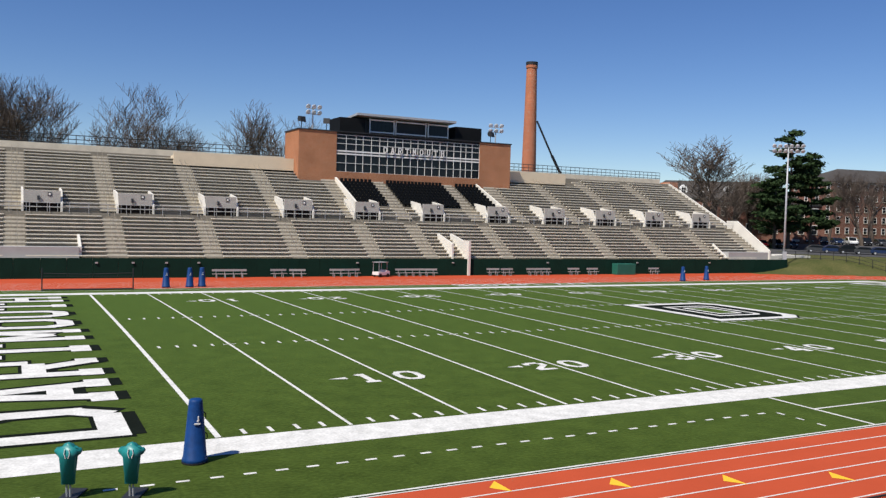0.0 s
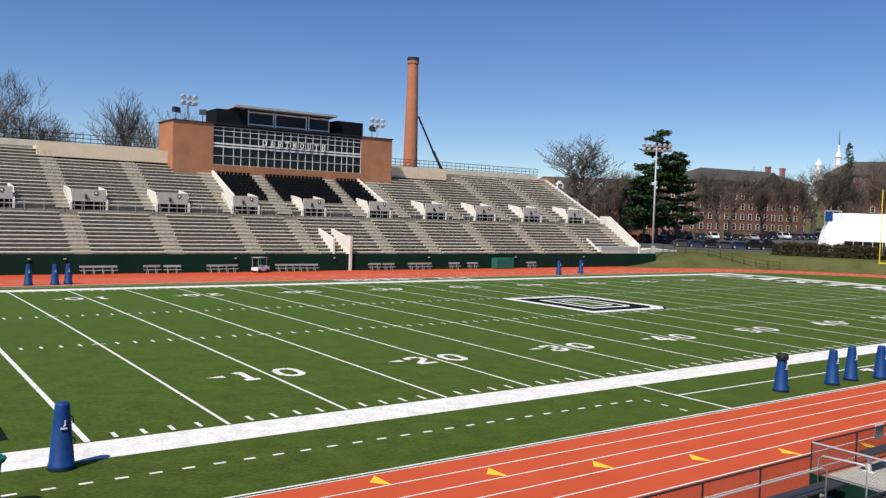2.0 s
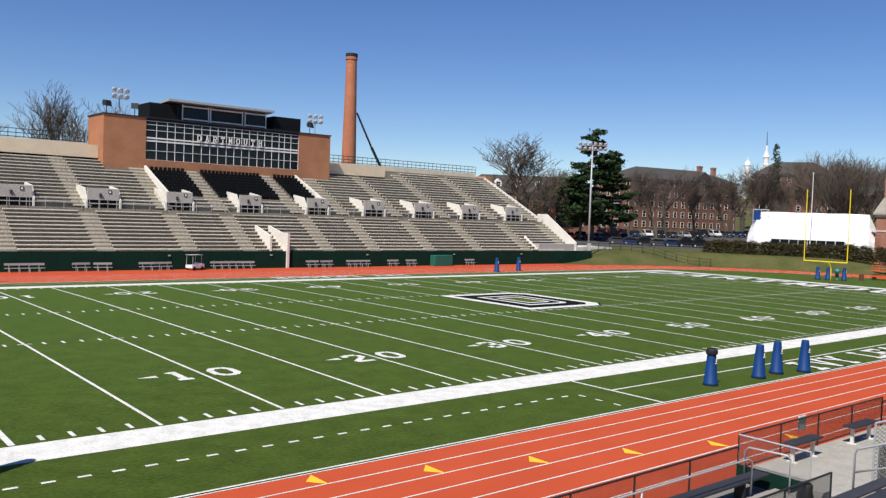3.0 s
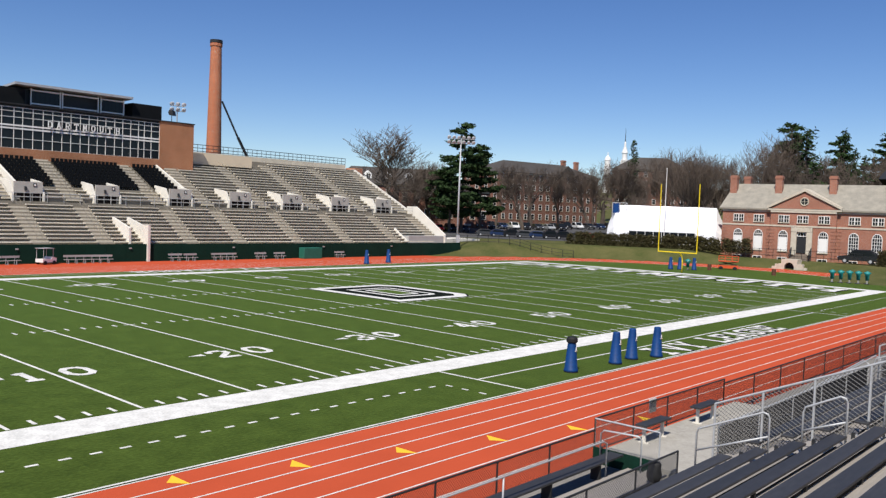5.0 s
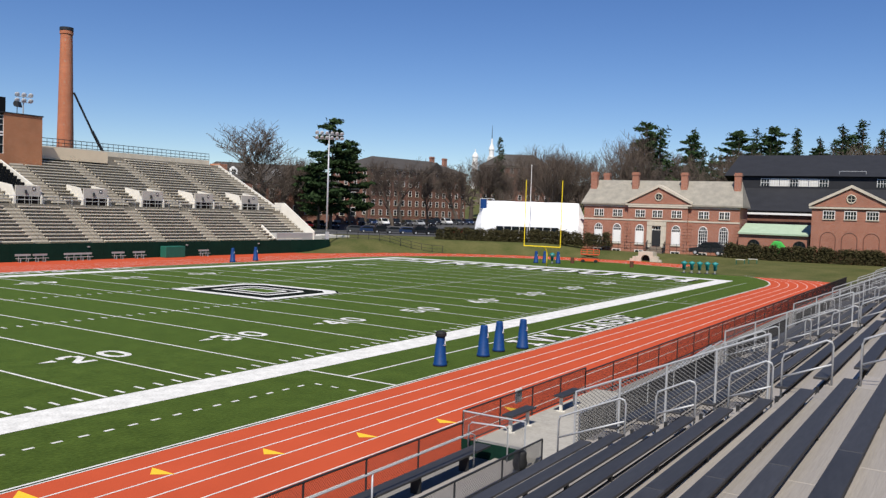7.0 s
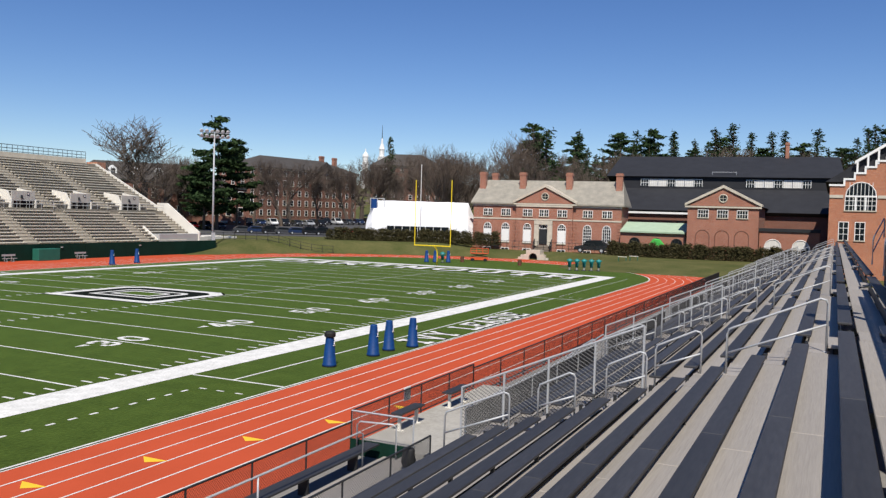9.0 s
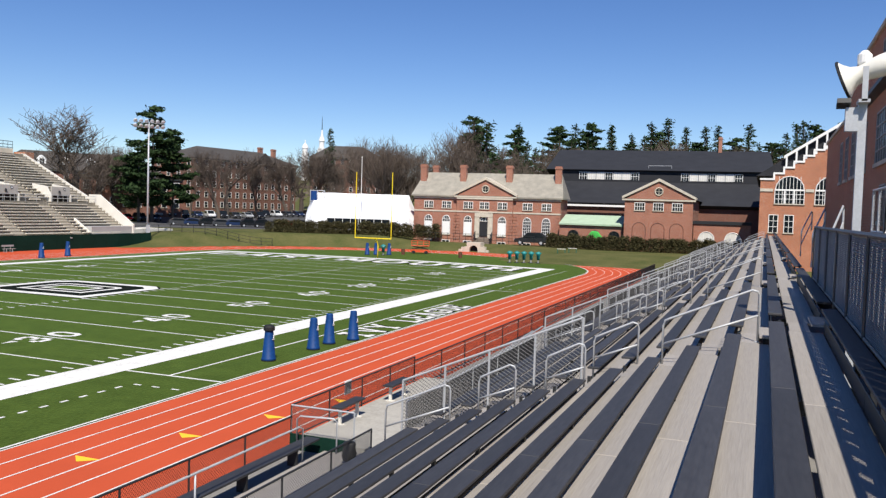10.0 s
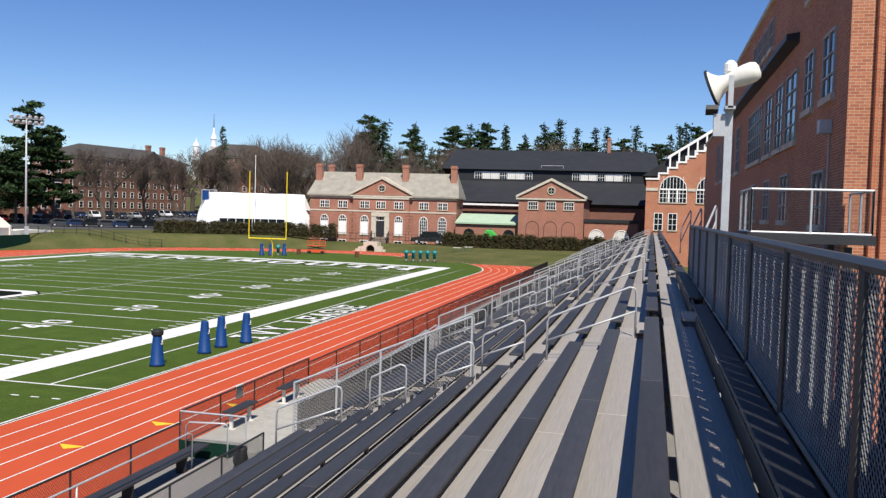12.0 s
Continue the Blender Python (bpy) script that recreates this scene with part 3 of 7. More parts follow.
def vomitory(x, w=4.15):
    """A walled mouth in the upper tier: pale cheek walls with raked fronts, a lintel wall and a black panel below it
    for the shaded opening.
    """
    y0, y1 = WALK_Y + 0.75, WALK_Y + 4.6
    zb = WALK_Z + 0.005
    v = thing("vomitory", "pale concrete stair opening with slanted side walls", "stair opening", group="stair openings of the grandstand")
    h = w / 2
    for dx in (-h, h - 0.22):
        bm = B()
        prism(bm, [(y0, zb), (y1, zb), (y1, zb + 2.75), (y0 + 1.5, zb + 2.45), (y0 + 0.9, zb + 2.35), (y0, zb + 0.85)], x + dx, x + dx + 0.22, "x")
        part("cheek_wall", bm, PALECONC, v)
    yb = y0 + 0.12
    bm = B()
    box(bm, x - h + 0.223, x + h - 0.223, yb, yb + 0.2, zb + 1.02, zb + 2.33)
    part("lintel_wall", bm, LINTEL, v, "concrete lintel wall with shade put into its grey")
    # flat black panel stands in for the shade of the recessed stair
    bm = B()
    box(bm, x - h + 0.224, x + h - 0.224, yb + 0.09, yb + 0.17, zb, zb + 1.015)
    part("stair_well", bm, SLAT, v, "black panel for the shaded stair opening")
    bm = B()
    box(bm, x + 0.55, x + 0.95, yb - 0.05, yb - 0.004, zb + 1.75, zb + 2.15)
    part("sign", bm, DARKMETAL, v, "small dark section sign")
    bm = B()
    box(bm, x + 0.64, x + 0.86, yb - 0.058, yb - 0.052, zb + 1.84, zb + 2.06)
    part("sign_plate", bm, WHITE, v, "pale square on the sign")
    bm = B()
    prism(bm, [(yb - 0.3, zb + 1.25), (yb - 0.05, zb + 1.3), (yb - 0.05, zb + 1.75), (yb - 0.15, zb + 1.75)], x - 0.5, x - 0.25, "x")
    part("loudspeaker", bm, DARKMETAL, v, "dark loudspeaker under the lintel")
    for z in (0.5, 0.98):
        bm = B()
        tube(bm, [(x - h + 0.22, yb + 0.02, zb + z), (x + h - 0.22, yb + 0.02, zb + z)], 0.03, 4)
        part("rail", bm, BENCHGREY, v)
    for q in range(4):
        bm = B()
        xx = x - h + 0.5 + (w - 1.0) * q / 3
        tube(bm, [(xx, yb + 0.02, zb), (xx, yb + 0.02, zb + 1.0)], 0.03, 4)
        part("rail_post", bm, BENCHGREY, v)
    return v


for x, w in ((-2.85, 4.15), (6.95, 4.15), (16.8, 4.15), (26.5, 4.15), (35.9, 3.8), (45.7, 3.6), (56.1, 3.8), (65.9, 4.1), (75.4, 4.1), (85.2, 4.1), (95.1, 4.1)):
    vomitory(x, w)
# rail along the cross walk
bm = B()
for z in (0.55, 1.0):
    tube(bm, [(SX0, WALK_Y - 0.1, WALK_Z + z), (SX1, WALK_Y - 0.1, WALK_Z + z)], 0.025, 4)
for q in range(57):
    x = SX0 + (SX1 - SX0) * q / 56
    tube(bm, [(x, WALK_Y - 0.1, WALK_Z - 0.1), (x, WALK_Y - 0.1, WALK_Z + 1.0)], 0.025, 4)
part("walk_rail", bm, GALV, stand)
# top parapet and dark fence
bm = B()
box(bm, SX0, PB0 - 0.01, TOP_Y + 2.4, TOP_Y + 2.62, TOP_Z - 0.01, TOP_Z + 0.95)
part("parapet", bm, CONCRETE, stand)
bm = B()
box(bm, PB1 + 0.01, SX1, TOP_Y + 2.4, TOP_Y + 2.62, TOP_Z - 0.01, TOP_Z + 0.95)
part("parapet", bm, CONCRETE, stand)
for a, b in ((SX0 - 14, PB0 - 0.3), (PB1 + 0.3, SX1)):
    bm = B()
    for z in (1.1, 1.6, 2.15):
        tube(bm, [(a, TOP_Y + 2.5, TOP_Z + z), (b, TOP_Y + 2.5, TOP_Z + z)], 0.05, 4)
    nn = int((b - a) / 0.95)
    for q in range(nn + 1):
        x = a + (b - a) * q / nn
        tube(bm, [(x, TOP_Y + 2.5, TOP_Z - 0.1), (x, TOP_Y + 2.5, TOP_Z + 2.15)], 0.045, 4)
    part("top_fence", bm, DARKMETAL, stand)
# cream walls beside the press box
for a, b in ((13.2, PB0 - 0.02), (PB1 + 0.02, 76.5)):
    bm = B()
    box(bm, a, b, UP_Y0 + 14 * UP_D, UP_Y0 + 14 * UP_D + 0.3, UP_Z0 + 13 * UP_R, UP_Z0 + 18 * UP_R)
    box(bm, a, b, UP_Y0 + 14 * UP_D + 0.31, TOP_Y + 0.4, TOP_Z - 0.4, TOP_Z + 0.02)
    part("cream_wall", bm, CREAM, stand)
# end wall of the stand: pale sloping parapet in two flights
for x in (SX1 - 0.02, SX0 - 0.26):
    bm = B()
    prism(bm, [(LOW_Y0 - 0.4, 0), (WALK_Y + 1.4, 0), (WALK_Y + 1.4, WALK_Z + 1.35), (WALK_Y - 0.8, WALK_Z + 1.35), (LOW_Y0 - 0.4, LOW_Z0 + 1.2)], x, x + 0.28, "x")
    part("end_parapet", bm, PALECONC, stand)
    bm = B()
    prism(bm, [(WALK_Y + 1.41, 0), (TOP_Y + 2.6, 0), (TOP_Y + 2.6, TOP_Z + 0.1), (TOP_Y, TOP_Z + 0.1), (WALK_Y + 1.41, WALK_Z + 0.85)], x, x + 0.28, "x")
    part("end_parapet", bm, PALECONC, stand)
bm = B()
box(bm, SX1 + 0.3, SX1 + 2.2, TOP_Y, TOP_Y + 2.6, 0, TOP_Z + 0.4)
part("end_pier", bm, BRICK, stand)
# pale stair cheeks that break the green wall
for x, y0, y1 in ((46.1, WALL_Y - 0.3, WALL_Y + 5.0), (0.4, LOW_Y0, LOW_Y0 + 3.2), (92.5, LOW_Y0, LOW_Y0 + 3.0)):
    bm = B()
    if x == 46.1:
        prism(bm, [(y0, 0), (y1, 0), (y1, 5.2), (y0 + 1.8, 4.4), (y0, 4.4)], x, x + 0.3, "x")
        prism(bm, [(y0 + 1.0, 0), (y1, 0), (y1, 5.2), (y0 + 1.0, 4.0)], x - 1.9, x - 1.65, "x")
    else:
        prism(bm, [(y0, 0), (y1, 0), (y1, LOW_Z0 + 2.2), (y0, LOW_Z0 + 1.0 if x < 50 else LOW_Z0 + 0.2)], x, x + 0.25, "x")
    part("stair_cheek", bm, PALECONC, stand)
# ramp fronts at both ends of the lower tier
for a, b in ((SX0, 0.38), (92.8, SX1 - 0.1)):
    bm = B()
    box(bm, a, b, LOW_Y0 - 0.2, LOW_Y0 + 1.7, 0, LOW_Z0 + 0.95)
    part("ramp_wall", bm, BENCHGREY, stand)

# padded green wall along the far straight
gw = thing("green_wall", "dark green padded wall along the far straight", "wall", kind="structure")
for q in range(48):
    a = SX0 - 3 + q * 2.46
    bm = B()
    box(bm, a + 0.01, a + 2.45, WALL_Y, WALL_Y + 0.11, 0.0, 2.12)
    part("wall_panel", bm, GREENWALL, gw)

# black seats under the press box
bm = B()
box(bm, -0.23, 0.23, 0.28, 0.62, 0.38, 0.46)
box(bm, -0.23, 0.23, 0.63, 0.70, 0.30, 0.92)
box(bm, -0.2, -0.16, 0.4, 0.6, 0.0, 0.378)
box(bm, 0.16, 0.2, 0.4, 0.6, 0.0, 0.378)
seat_mesh = mesh_of("folding_seat", bm, BLACKSEAT)
for a, b in ((35.5, 40.4), (42.6, 51.8), (54.0, 57.8)):
    blk = thing("seat_block", "rows of folding black stadium seats under the press box", "seats", group="black seat blocks")
    nn = int((b - a) / 0.56)
    for k in range(3, 11):
        y, z = UP_Y0 + k * UP_D, UP_Z0 + k * UP_R
        for q in range(nn):
            ob = new("folding_seat", seat_mesh)
            ob.matrix_basis, ob.parent = pose(a + (b - a) * (q + 0.5) / nn, y, z), blk
for x in (34.95, 57.95):
    bm = B()
    prism(bm, [(UP_Y0, UP_Z0 - 1), (UP_Y0 + 11.4 * UP_D, UP_Z0 - 1), (UP_Y0 + 11.4 * UP_D, UP_Z0 + 12.4 * UP_R), (UP_Y0, UP_Z0 + 1.1)], x, x + 0.28, "x")
    part("seat_block_wall", bm, PALECONC, stand)

# press box
pb = thing("press_box", "orange brown brick press box with a wide glazed front", "building")
PZ0, PZ1 = TOP_Z - 3.4, 19.1
WX0, WX1, WZ0, WZ1 = 35.2, 58.7, 13.5, 18.75
bm = B()
box(bm, PB0, WX0, PBY, PBY + 6.5, PZ0, PZ1)
part("brick_wing", bm, PBRICK, pb)
bm = B()
box(bm, WX1, PB1, PBY, PBY + 9, PZ0, PZ1)
part("brick_wing", bm, PBRICK, pb)
bm = B()
box(bm, WX0 + 0.003, WX1 - 0.003, PBY + 0.003, PBY + 9, PZ0, WZ0)
part("brick_base", bm, PBRICK, pb)
bm = B()
box(bm, WX0 + 0.003, WX1 - 0.003, PBY + 0.35, PBY + 9, WZ0, PZ1 - 0.02)
part("core", bm, DARKMETAL, pb)
bm = B()
box(bm, PB0 - 0.12, PB1 + 0.12, PBY - 0.12, PBY + 6.6, PZ1, PZ1 + 0.16)
part("coping", bm, DARKMETAL, pb)
gz = tagged(new("window_wall"), "dark glazed curtain wall with white mullions")
gz.parent = pb
cols = [0, 1.5, 3.0, 4.1, 5.4, 6.7, 7.95, 9.2, 10.4, 11.7, 12.9, 14.1, 15.3, 16.6, 17.8, 19.0, 20.2, 21.1, 22.2, 23.5]
rows_ = [0, 1.25, 2.55, 2.95, 4.0, 4.75, 5.25]
for i in range(len(cols) - 1):
    for j in range(len(rows_) - 1):
        bm = B()
        tilt = 0.012 * math.sin(7 * i + 3 * j)
        xa, xb, za, zb = WX0 + cols[i] + 0.02, WX0 + cols[i + 1] - 0.02, WZ0 + rows_[j] + 0.02, WZ0 + rows_[j + 1] - 0.02
        quad(bm, [(xa, PBY + 0.2, za), (xb, PBY + 0.2 + tilt, za), (xb, PBY + 0.2 + tilt, zb), (xa, PBY + 0.2, zb)])
        part("pane", bm, GLASS, gz)
for c_ in cols:
    bm = B()
    box(bm, WX0 + c_ - 0.028, WX0 + c_ + 0.028, PBY + 0.12, PBY + 0.3, WZ0, WZ1)
    part("mullion", bm, WHITE, gz)
for r_ in rows_:
    bm = B()
    hh = 0.10 if 2.5 < r_ < 3 else 0.03
    box(bm, WX0 - 0.05, WX1 + 0.05, PBY + 0.10, PBY + 0.29, WZ0 + r_ - hh, WZ0 + r_ + hh)
    part("transom", bm, WHITE, gz)
for i, ch in enumerate("DARTMOUTH"):
    bm = B()
    m = pose(42.4 + i * 1.18, PBY - 0.1, WZ0 + 3.05, 90, 0, 0)
    glyph(bm, ch, m, 0.56, 0.85, 0.115, 0.02, 0.05)
    part("sign_letter", bm, WHITE, pb)
# roof deck with a glazed booth and dark screens
booth = thing("roof_booth", "metal filming booth with a flat overhanging roof on the press box", "booth")
bm = B()
box(bm, 40.2, 53.6, PBY + 2.4, PBY + 7, PZ1 + 0.17, PZ1 + 2.0)
part("booth_body", bm, DARKMETAL, booth)
bm = B()
prism(bm, [(PBY + 0.9, PZ1 + 2.25), (PBY + 7.5, PZ1 + 1.95), (PBY + 7.5, PZ1 + 2.15), (PBY + 0.9, PZ1 + 2.5)], 38.6, 54.9, "x")
part("booth_roof", bm, GALV, booth)
for a, b in ((41.0, 44.9), (45.2, 50.2), (50.6, 54.0)):
    bm = B()
    for z in (0.5, 1.9):
        box(bm, a, b, PBY + 1.9, PBY + 2.0, PZ1 + z - 0.07, PZ1 + z + 0.07)
    for x in (a, b):
        box(bm, x - 0.07, x + 0.07, PBY + 1.88, PBY + 2.02, PZ1 + 0.17, PZ1 + 2.1)
    part("booth_frame", bm, WHITE, booth)
    if b - a < 4:
        bm = B()
        quad(bm, [(a, PBY + 2.1, PZ1 + 0.5), (b, PBY + 2.1, PZ1 + 0.5), (b, PBY + 2.1, PZ1 + 1.9), (a, PBY + 2.1, PZ1 + 1.9)])
        for q in range(1, 6):
            xx = a + (b - a) * q / 6
            box(bm, xx - 0.03, xx + 0.03, PBY + 2.04, PBY + 2.09, PZ1 + 0.5, PZ1 + 1.9)
        part("booth_window", bm, GLASS, booth)
booth.matrix_basis = Matrix.Translation((0, 0, PZ1 + 0.165)) @ Matrix.Diagonal((1, 1, 1.25, 1)) @ Matrix.Translation((0, 0, -PZ1 - 0.165))
for a, b in ((36.2, 40.1), (55.2, 59.8)):
    bm = B()
    box(bm, a, b, PBY + 1.6, PBY + 6, PZ1 + 0.17, PZ1 + 2.35)
    solid("roof_screen", bm, BLACKSEAT, "black equipment screen on the press box roof", "screen", group="roof screens")


def flood_rack(x, y, z, h, rz=0):
    """A short mast with two rows of round floodlights."""
    f = thing("floodlight_mast", "galvanised mast with a cluster of round floodlights", "floodlight", (x, y, z), rz, group="roof floodlights")
    bm = B()
    tube(bm, [(0, 0, 0), (0, 0, h)], 0.09, 6)
    part("mast", bm, GALV, f)
    for zz in (h - 0.05, h - 0.85):
        bm = B()
        tube(bm, [(-1.1, 0, zz), (1.1, 0, zz)], 0.05, 4)
        part("crossbar", bm, GALV, f)
        for q in range(3):
            bm = B()
            lathe(bm, [(0.06, -0.3), (0.3, -0.05), (0.36, 0.1), (0.34, 0.12)], 10)
            ob = part("lamp_head", bm, LAMPGLASS, f, smooth=True)
            ob.matrix_basis = pose(-0.9 + 0.9 * q, -0.25, zz + 0.25, 115, 0, 0)
    return f


flood_rack(31.9, PBY + 1.0, PZ1 + 0.16, 3.0, 10)
flood_rack(62.6, PBY + 2.0, PZ1 + 0.16, 2.7, -15)
for x, rz in ((30.2, 20), (33.9, -25), (61.0, 30)):
    f = thing("floodlight", "black square floodlight on a short post", "floodlight", (x, PBY + 0.8, PZ1 + 0.16), rz, group="square floodlights")
    bm = B()
    tube(bm, [(0, 0, 0), (0, 0, 1.0)], 0.06, 6)
    part("post", bm, DARKMETAL, f)
    bm = B()
    prism(bm, [(-0.5, 0.9), (-0.3, 1.7), (0.2, 1.75), (0.35, 1.4), (0.2, 1.0)], -0.45, 0.45, "x")
    part("lamp_head", bm, DARKMETAL, f)

# chimney behind the stand
ch = thing("chimney", "tall tapered orange brick smokestack with a dark cap", "chimney", (86.6, 115, 0))
bm = B()
lathe(bm, [(1.75, 0), (1.72, 4), (1.05, 37.6), (1.18, 37.7), (1.18, 38.2), (1.05, 38.3)], 28)
part("shaft", bm, CHBRICK, ch, smooth=False)
bm = B()
lathe(bm, [(1.1, 38.3), (1.2, 38.32), (1.2, 38.9), (0.9, 38.95)], 28)
part("cap", bm, DARKMETAL, ch)
boom = thing("lift_boom", "slim dark blue boom of a lift leaning on the chimney", "lift boom")
bm = B()
tube(bm, [(87.7, 114.2, 27.2), (91.4, 114, 20.5)], 0.2, 5)
part("upper_boom", bm, DARKMETAL, boom)
bm = B()
tube(bm, [(91.4, 114, 20.5), (98.6, 113, 8.0), (99.5, 113, 0)], 0.3, 5)
part("lower_boom", bm, DARKMETAL, boom)

# near bleachers, on which the camera stands
NB0, NB1 = -24.0, 106.0
ROW_Y, ROW_Z, ROW_D, ROW_R, ROWS_N = -27.69, 5.60, 0.70, 0.28, 11
NAISLES = [-9.6, 10.9, 24.4, 38.0, 51.5, 65.0, 78.5, 92.0]
nb = tagged(new("bleachers"), "aluminium bleachers with navy bench planks and pale ribbed footboards", "bleachers")


def row_y(k):
    return ROW_Y + k * ROW_D - (0.15 if k < 0 else 0)


def row_z(k):
    return ROW_Z - k * ROW_R


secs = []
edge = NB0
for a in NAISLES + [None]:
    end = NB1 if a is None else a - 0.7
    n_seg = max(1, round((end - edge) / 6.4))
    for q in range(n_seg):
        secs.append((edge + (end - edge) * q / n_seg + (0.004 if q else 0), edge + (end - edge) * (q + 1) / n_seg - 0.004))
    edge = None if a is None else a + 0.7
pl = {}


def plank(name, w, d, h, m):
    key = (name, round(w, 2))
    if key not in pl:
        bm = B()
        box(bm, -w / 2, w / 2, -d / 2, d / 2, 0, h)
        bmesh.ops.bevel(bm, geom=list(bm.edges), offset=0.008, segments=1, affect="EDGES")
        pl[key] = mesh_of(name, bm, m)
    return pl[key]


for k in range(-1, ROWS_N):
    for a, b in secs:
        w, mid = b - a, (a + b) / 2
        ob = new("seat_plank", plank("seat_plank", w, 0.255, 0.045, NAVY))
        ob.matrix_basis, ob.parent = pose(mid, row_y(k), row_z(k) - 0.045), nb
        ob = new("footboard", plank("footboard", w, 0.56, 0.04, ALU))
        ob.matrix_basis, ob.parent = pose(mid, row_y(k) + 0.36, row_z(k) - 0.43 - 0.04), nb
# foot decks across the aisles and dark risers
for k in range(-1, ROWS_N):
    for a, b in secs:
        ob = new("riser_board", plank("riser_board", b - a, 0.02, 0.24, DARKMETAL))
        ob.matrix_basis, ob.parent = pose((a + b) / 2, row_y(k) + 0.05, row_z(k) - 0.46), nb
for a in NAISLES:
    for k in range(-1, ROWS_N):
        for dy, zz in ((0.45, -0.47), (0.1, -0.33)):
            bm = B()
            box(bm, a - 0.69, a + 0.69, row_y(k) + dy - 0.17, row_y(k) + dy + 0.17, row_z(k) + zz, row_z(k) + zz + 0.04)
            part("aisle_tread", bm, ALU, nb)
# steel frames beneath
for q in range(27):
    x = NB0 + 0.5 + q * 4.9
    bm = B()
    prism(bm, [(row_y(-1) - 0.1, row_z(-1) - 0.75), (row_y(ROWS_N), row_z(ROWS_N) - 0.75), (row_y(ROWS_N), row_z(ROWS_N) - 0.55), (row_y(-1) - 0.1, row_z(-1) - 0.55)], x - 0.05, x + 0.05, "x")
    for k in range(-1, ROWS_N):
        box(bm, x - 0.03, x + 0.03, row_y(k) - 0.1, row_y(k) - 0.04, row_z(k) - 0.5, row_z(k) - 0.046)
    for k in (0, 4, 8, 10):
        box(bm, x - 0.05, x + 0.05, row_y(k) - 0.05, row_y(k) + 0.05, 0, row_z(k) - 0.6)
    part("steel_frame", bm, DARKMETAL, nb)
# low deck under the front and the walkway along the track
bm = B()
box(bm, NB0, 108, -34, -14.75, -0.2, 0.15)
solid("walkway", bm, mat("walk_concrete", (0.20, 0.19, 0.175), 0.9, 0.2, 1.2, 12, 0.2), "grey concrete walkway between track and bleachers", "walkway", "structure")


# handrails in the aisles: bent pipe over a few rows
def handrail(x, k0, k1, h=0.85):
    r = thing("handrail", "bent galvanised pipe handrail in a bleacher aisle", "handrail", group="aisle handrails")
    y0, y1 = row_y(k0) + 0.3, row_y(k1) + 0.3
    z0, z1 = row_z(k0) - 0.43, row_z(k1) - 0.43
    bm = B()
    tube(bm, [(x, y0, z0), (x, y0, z0 + h - 0.1), (x, y0 + 0.03, z0 + h - 0.02), (x, y0 + 0.12, z0 + h), (x, y1 - 0.12, z1 + h + 0.04), (x, y1 - 0.03, z1 + h), (x, y1, z1 + h - 0.1), (x, y1, z1)], 0.022, 8)
    part("top_pipe", bm, GALV, r, smooth=True)
    bm = B()
    tube(bm, [(x, y0, z0 + h * 0.52), (x, y1, z1 + h * 0.52)], 0.02, 8)
    part("mid_pipe", bm, GALV, r, smooth=True)
    for y, z in ((y0, z0), (y1, z1)):
        bm = B()
        lathe(bm, [(0.06, 0), (0.06, 0.012), (0.03, 0.02)], 10, (x, y, z))
        part("base_flange", bm, GALV, r)


for a in NAISLES:
    for k0, k1 in ((0, 2.4), (4.5, 5.6), (6.5, 7.6), (8.5, 10.6)):
        handrail(a - 0.5, k0, k1, 0.95)
    handrail(a + 0.8, 3.3, 4.6, 0.95)
    if a > 12:
        handrail(a + 0.6, 5.5, 7.0, 0.95)
        handrail(a + 0.6, 8.2, 10.2, 0.95)


# chain-link panels: crossing thin wires
def chain_link(bm, p0, p1, z0a, z1a, z0b, z1b, pitch=0.09, r=0.004):
    """Woven wire between two posts at p0 and p1 (x, y), each with a lower and an upper height."""
    p0, p1 = Vector(p0), Vector(p1)
    L = (p1 - p0).length
    H = max(z1a - z0a, z1b - z0b)
    d = (p1 - p0) / L
    side = Vector((-d.y, d.x)) * r

    def at(s, h):
        f = s / L
        zl, zh = z0a + (z0b - z0a) * f, z1a + (z1b - z1a) * f
        p = p0 + d * s
        return Vector((p.x, p.y, zl + (zh - zl) * h / H))

    n_w = int((L + H) / pitch)
    for sgn in (1, -1):
        for q in range(n_w + 1):
            s0 = q * pitch - H
            lo, hi = max(0.0, s0), min(L, s0 + H)
            if hi - lo < 0.02:
                continue
            h0, h1 = lo - s0, hi - s0
            if sgn < 0:
                h0, h1 = H - h0, H - h1
            a, b = at(lo, h0), at(hi, h1)
            s3 = Vector((side.x, side.y, 0))
            u3 = Vector((0, 0, r))
            va = [bm.verts.new(a + o) for o in (s3, u3, -s3 - u3 * 0.5)]
            vb = [bm.verts.new(b + o) for o in (s3, u3, -s3 - u3 * 0.5)]
            for i in range(3):
                bm.faces.new((va[i], va[(i + 1) % 3], vb[(i + 1) % 3], vb[i]))


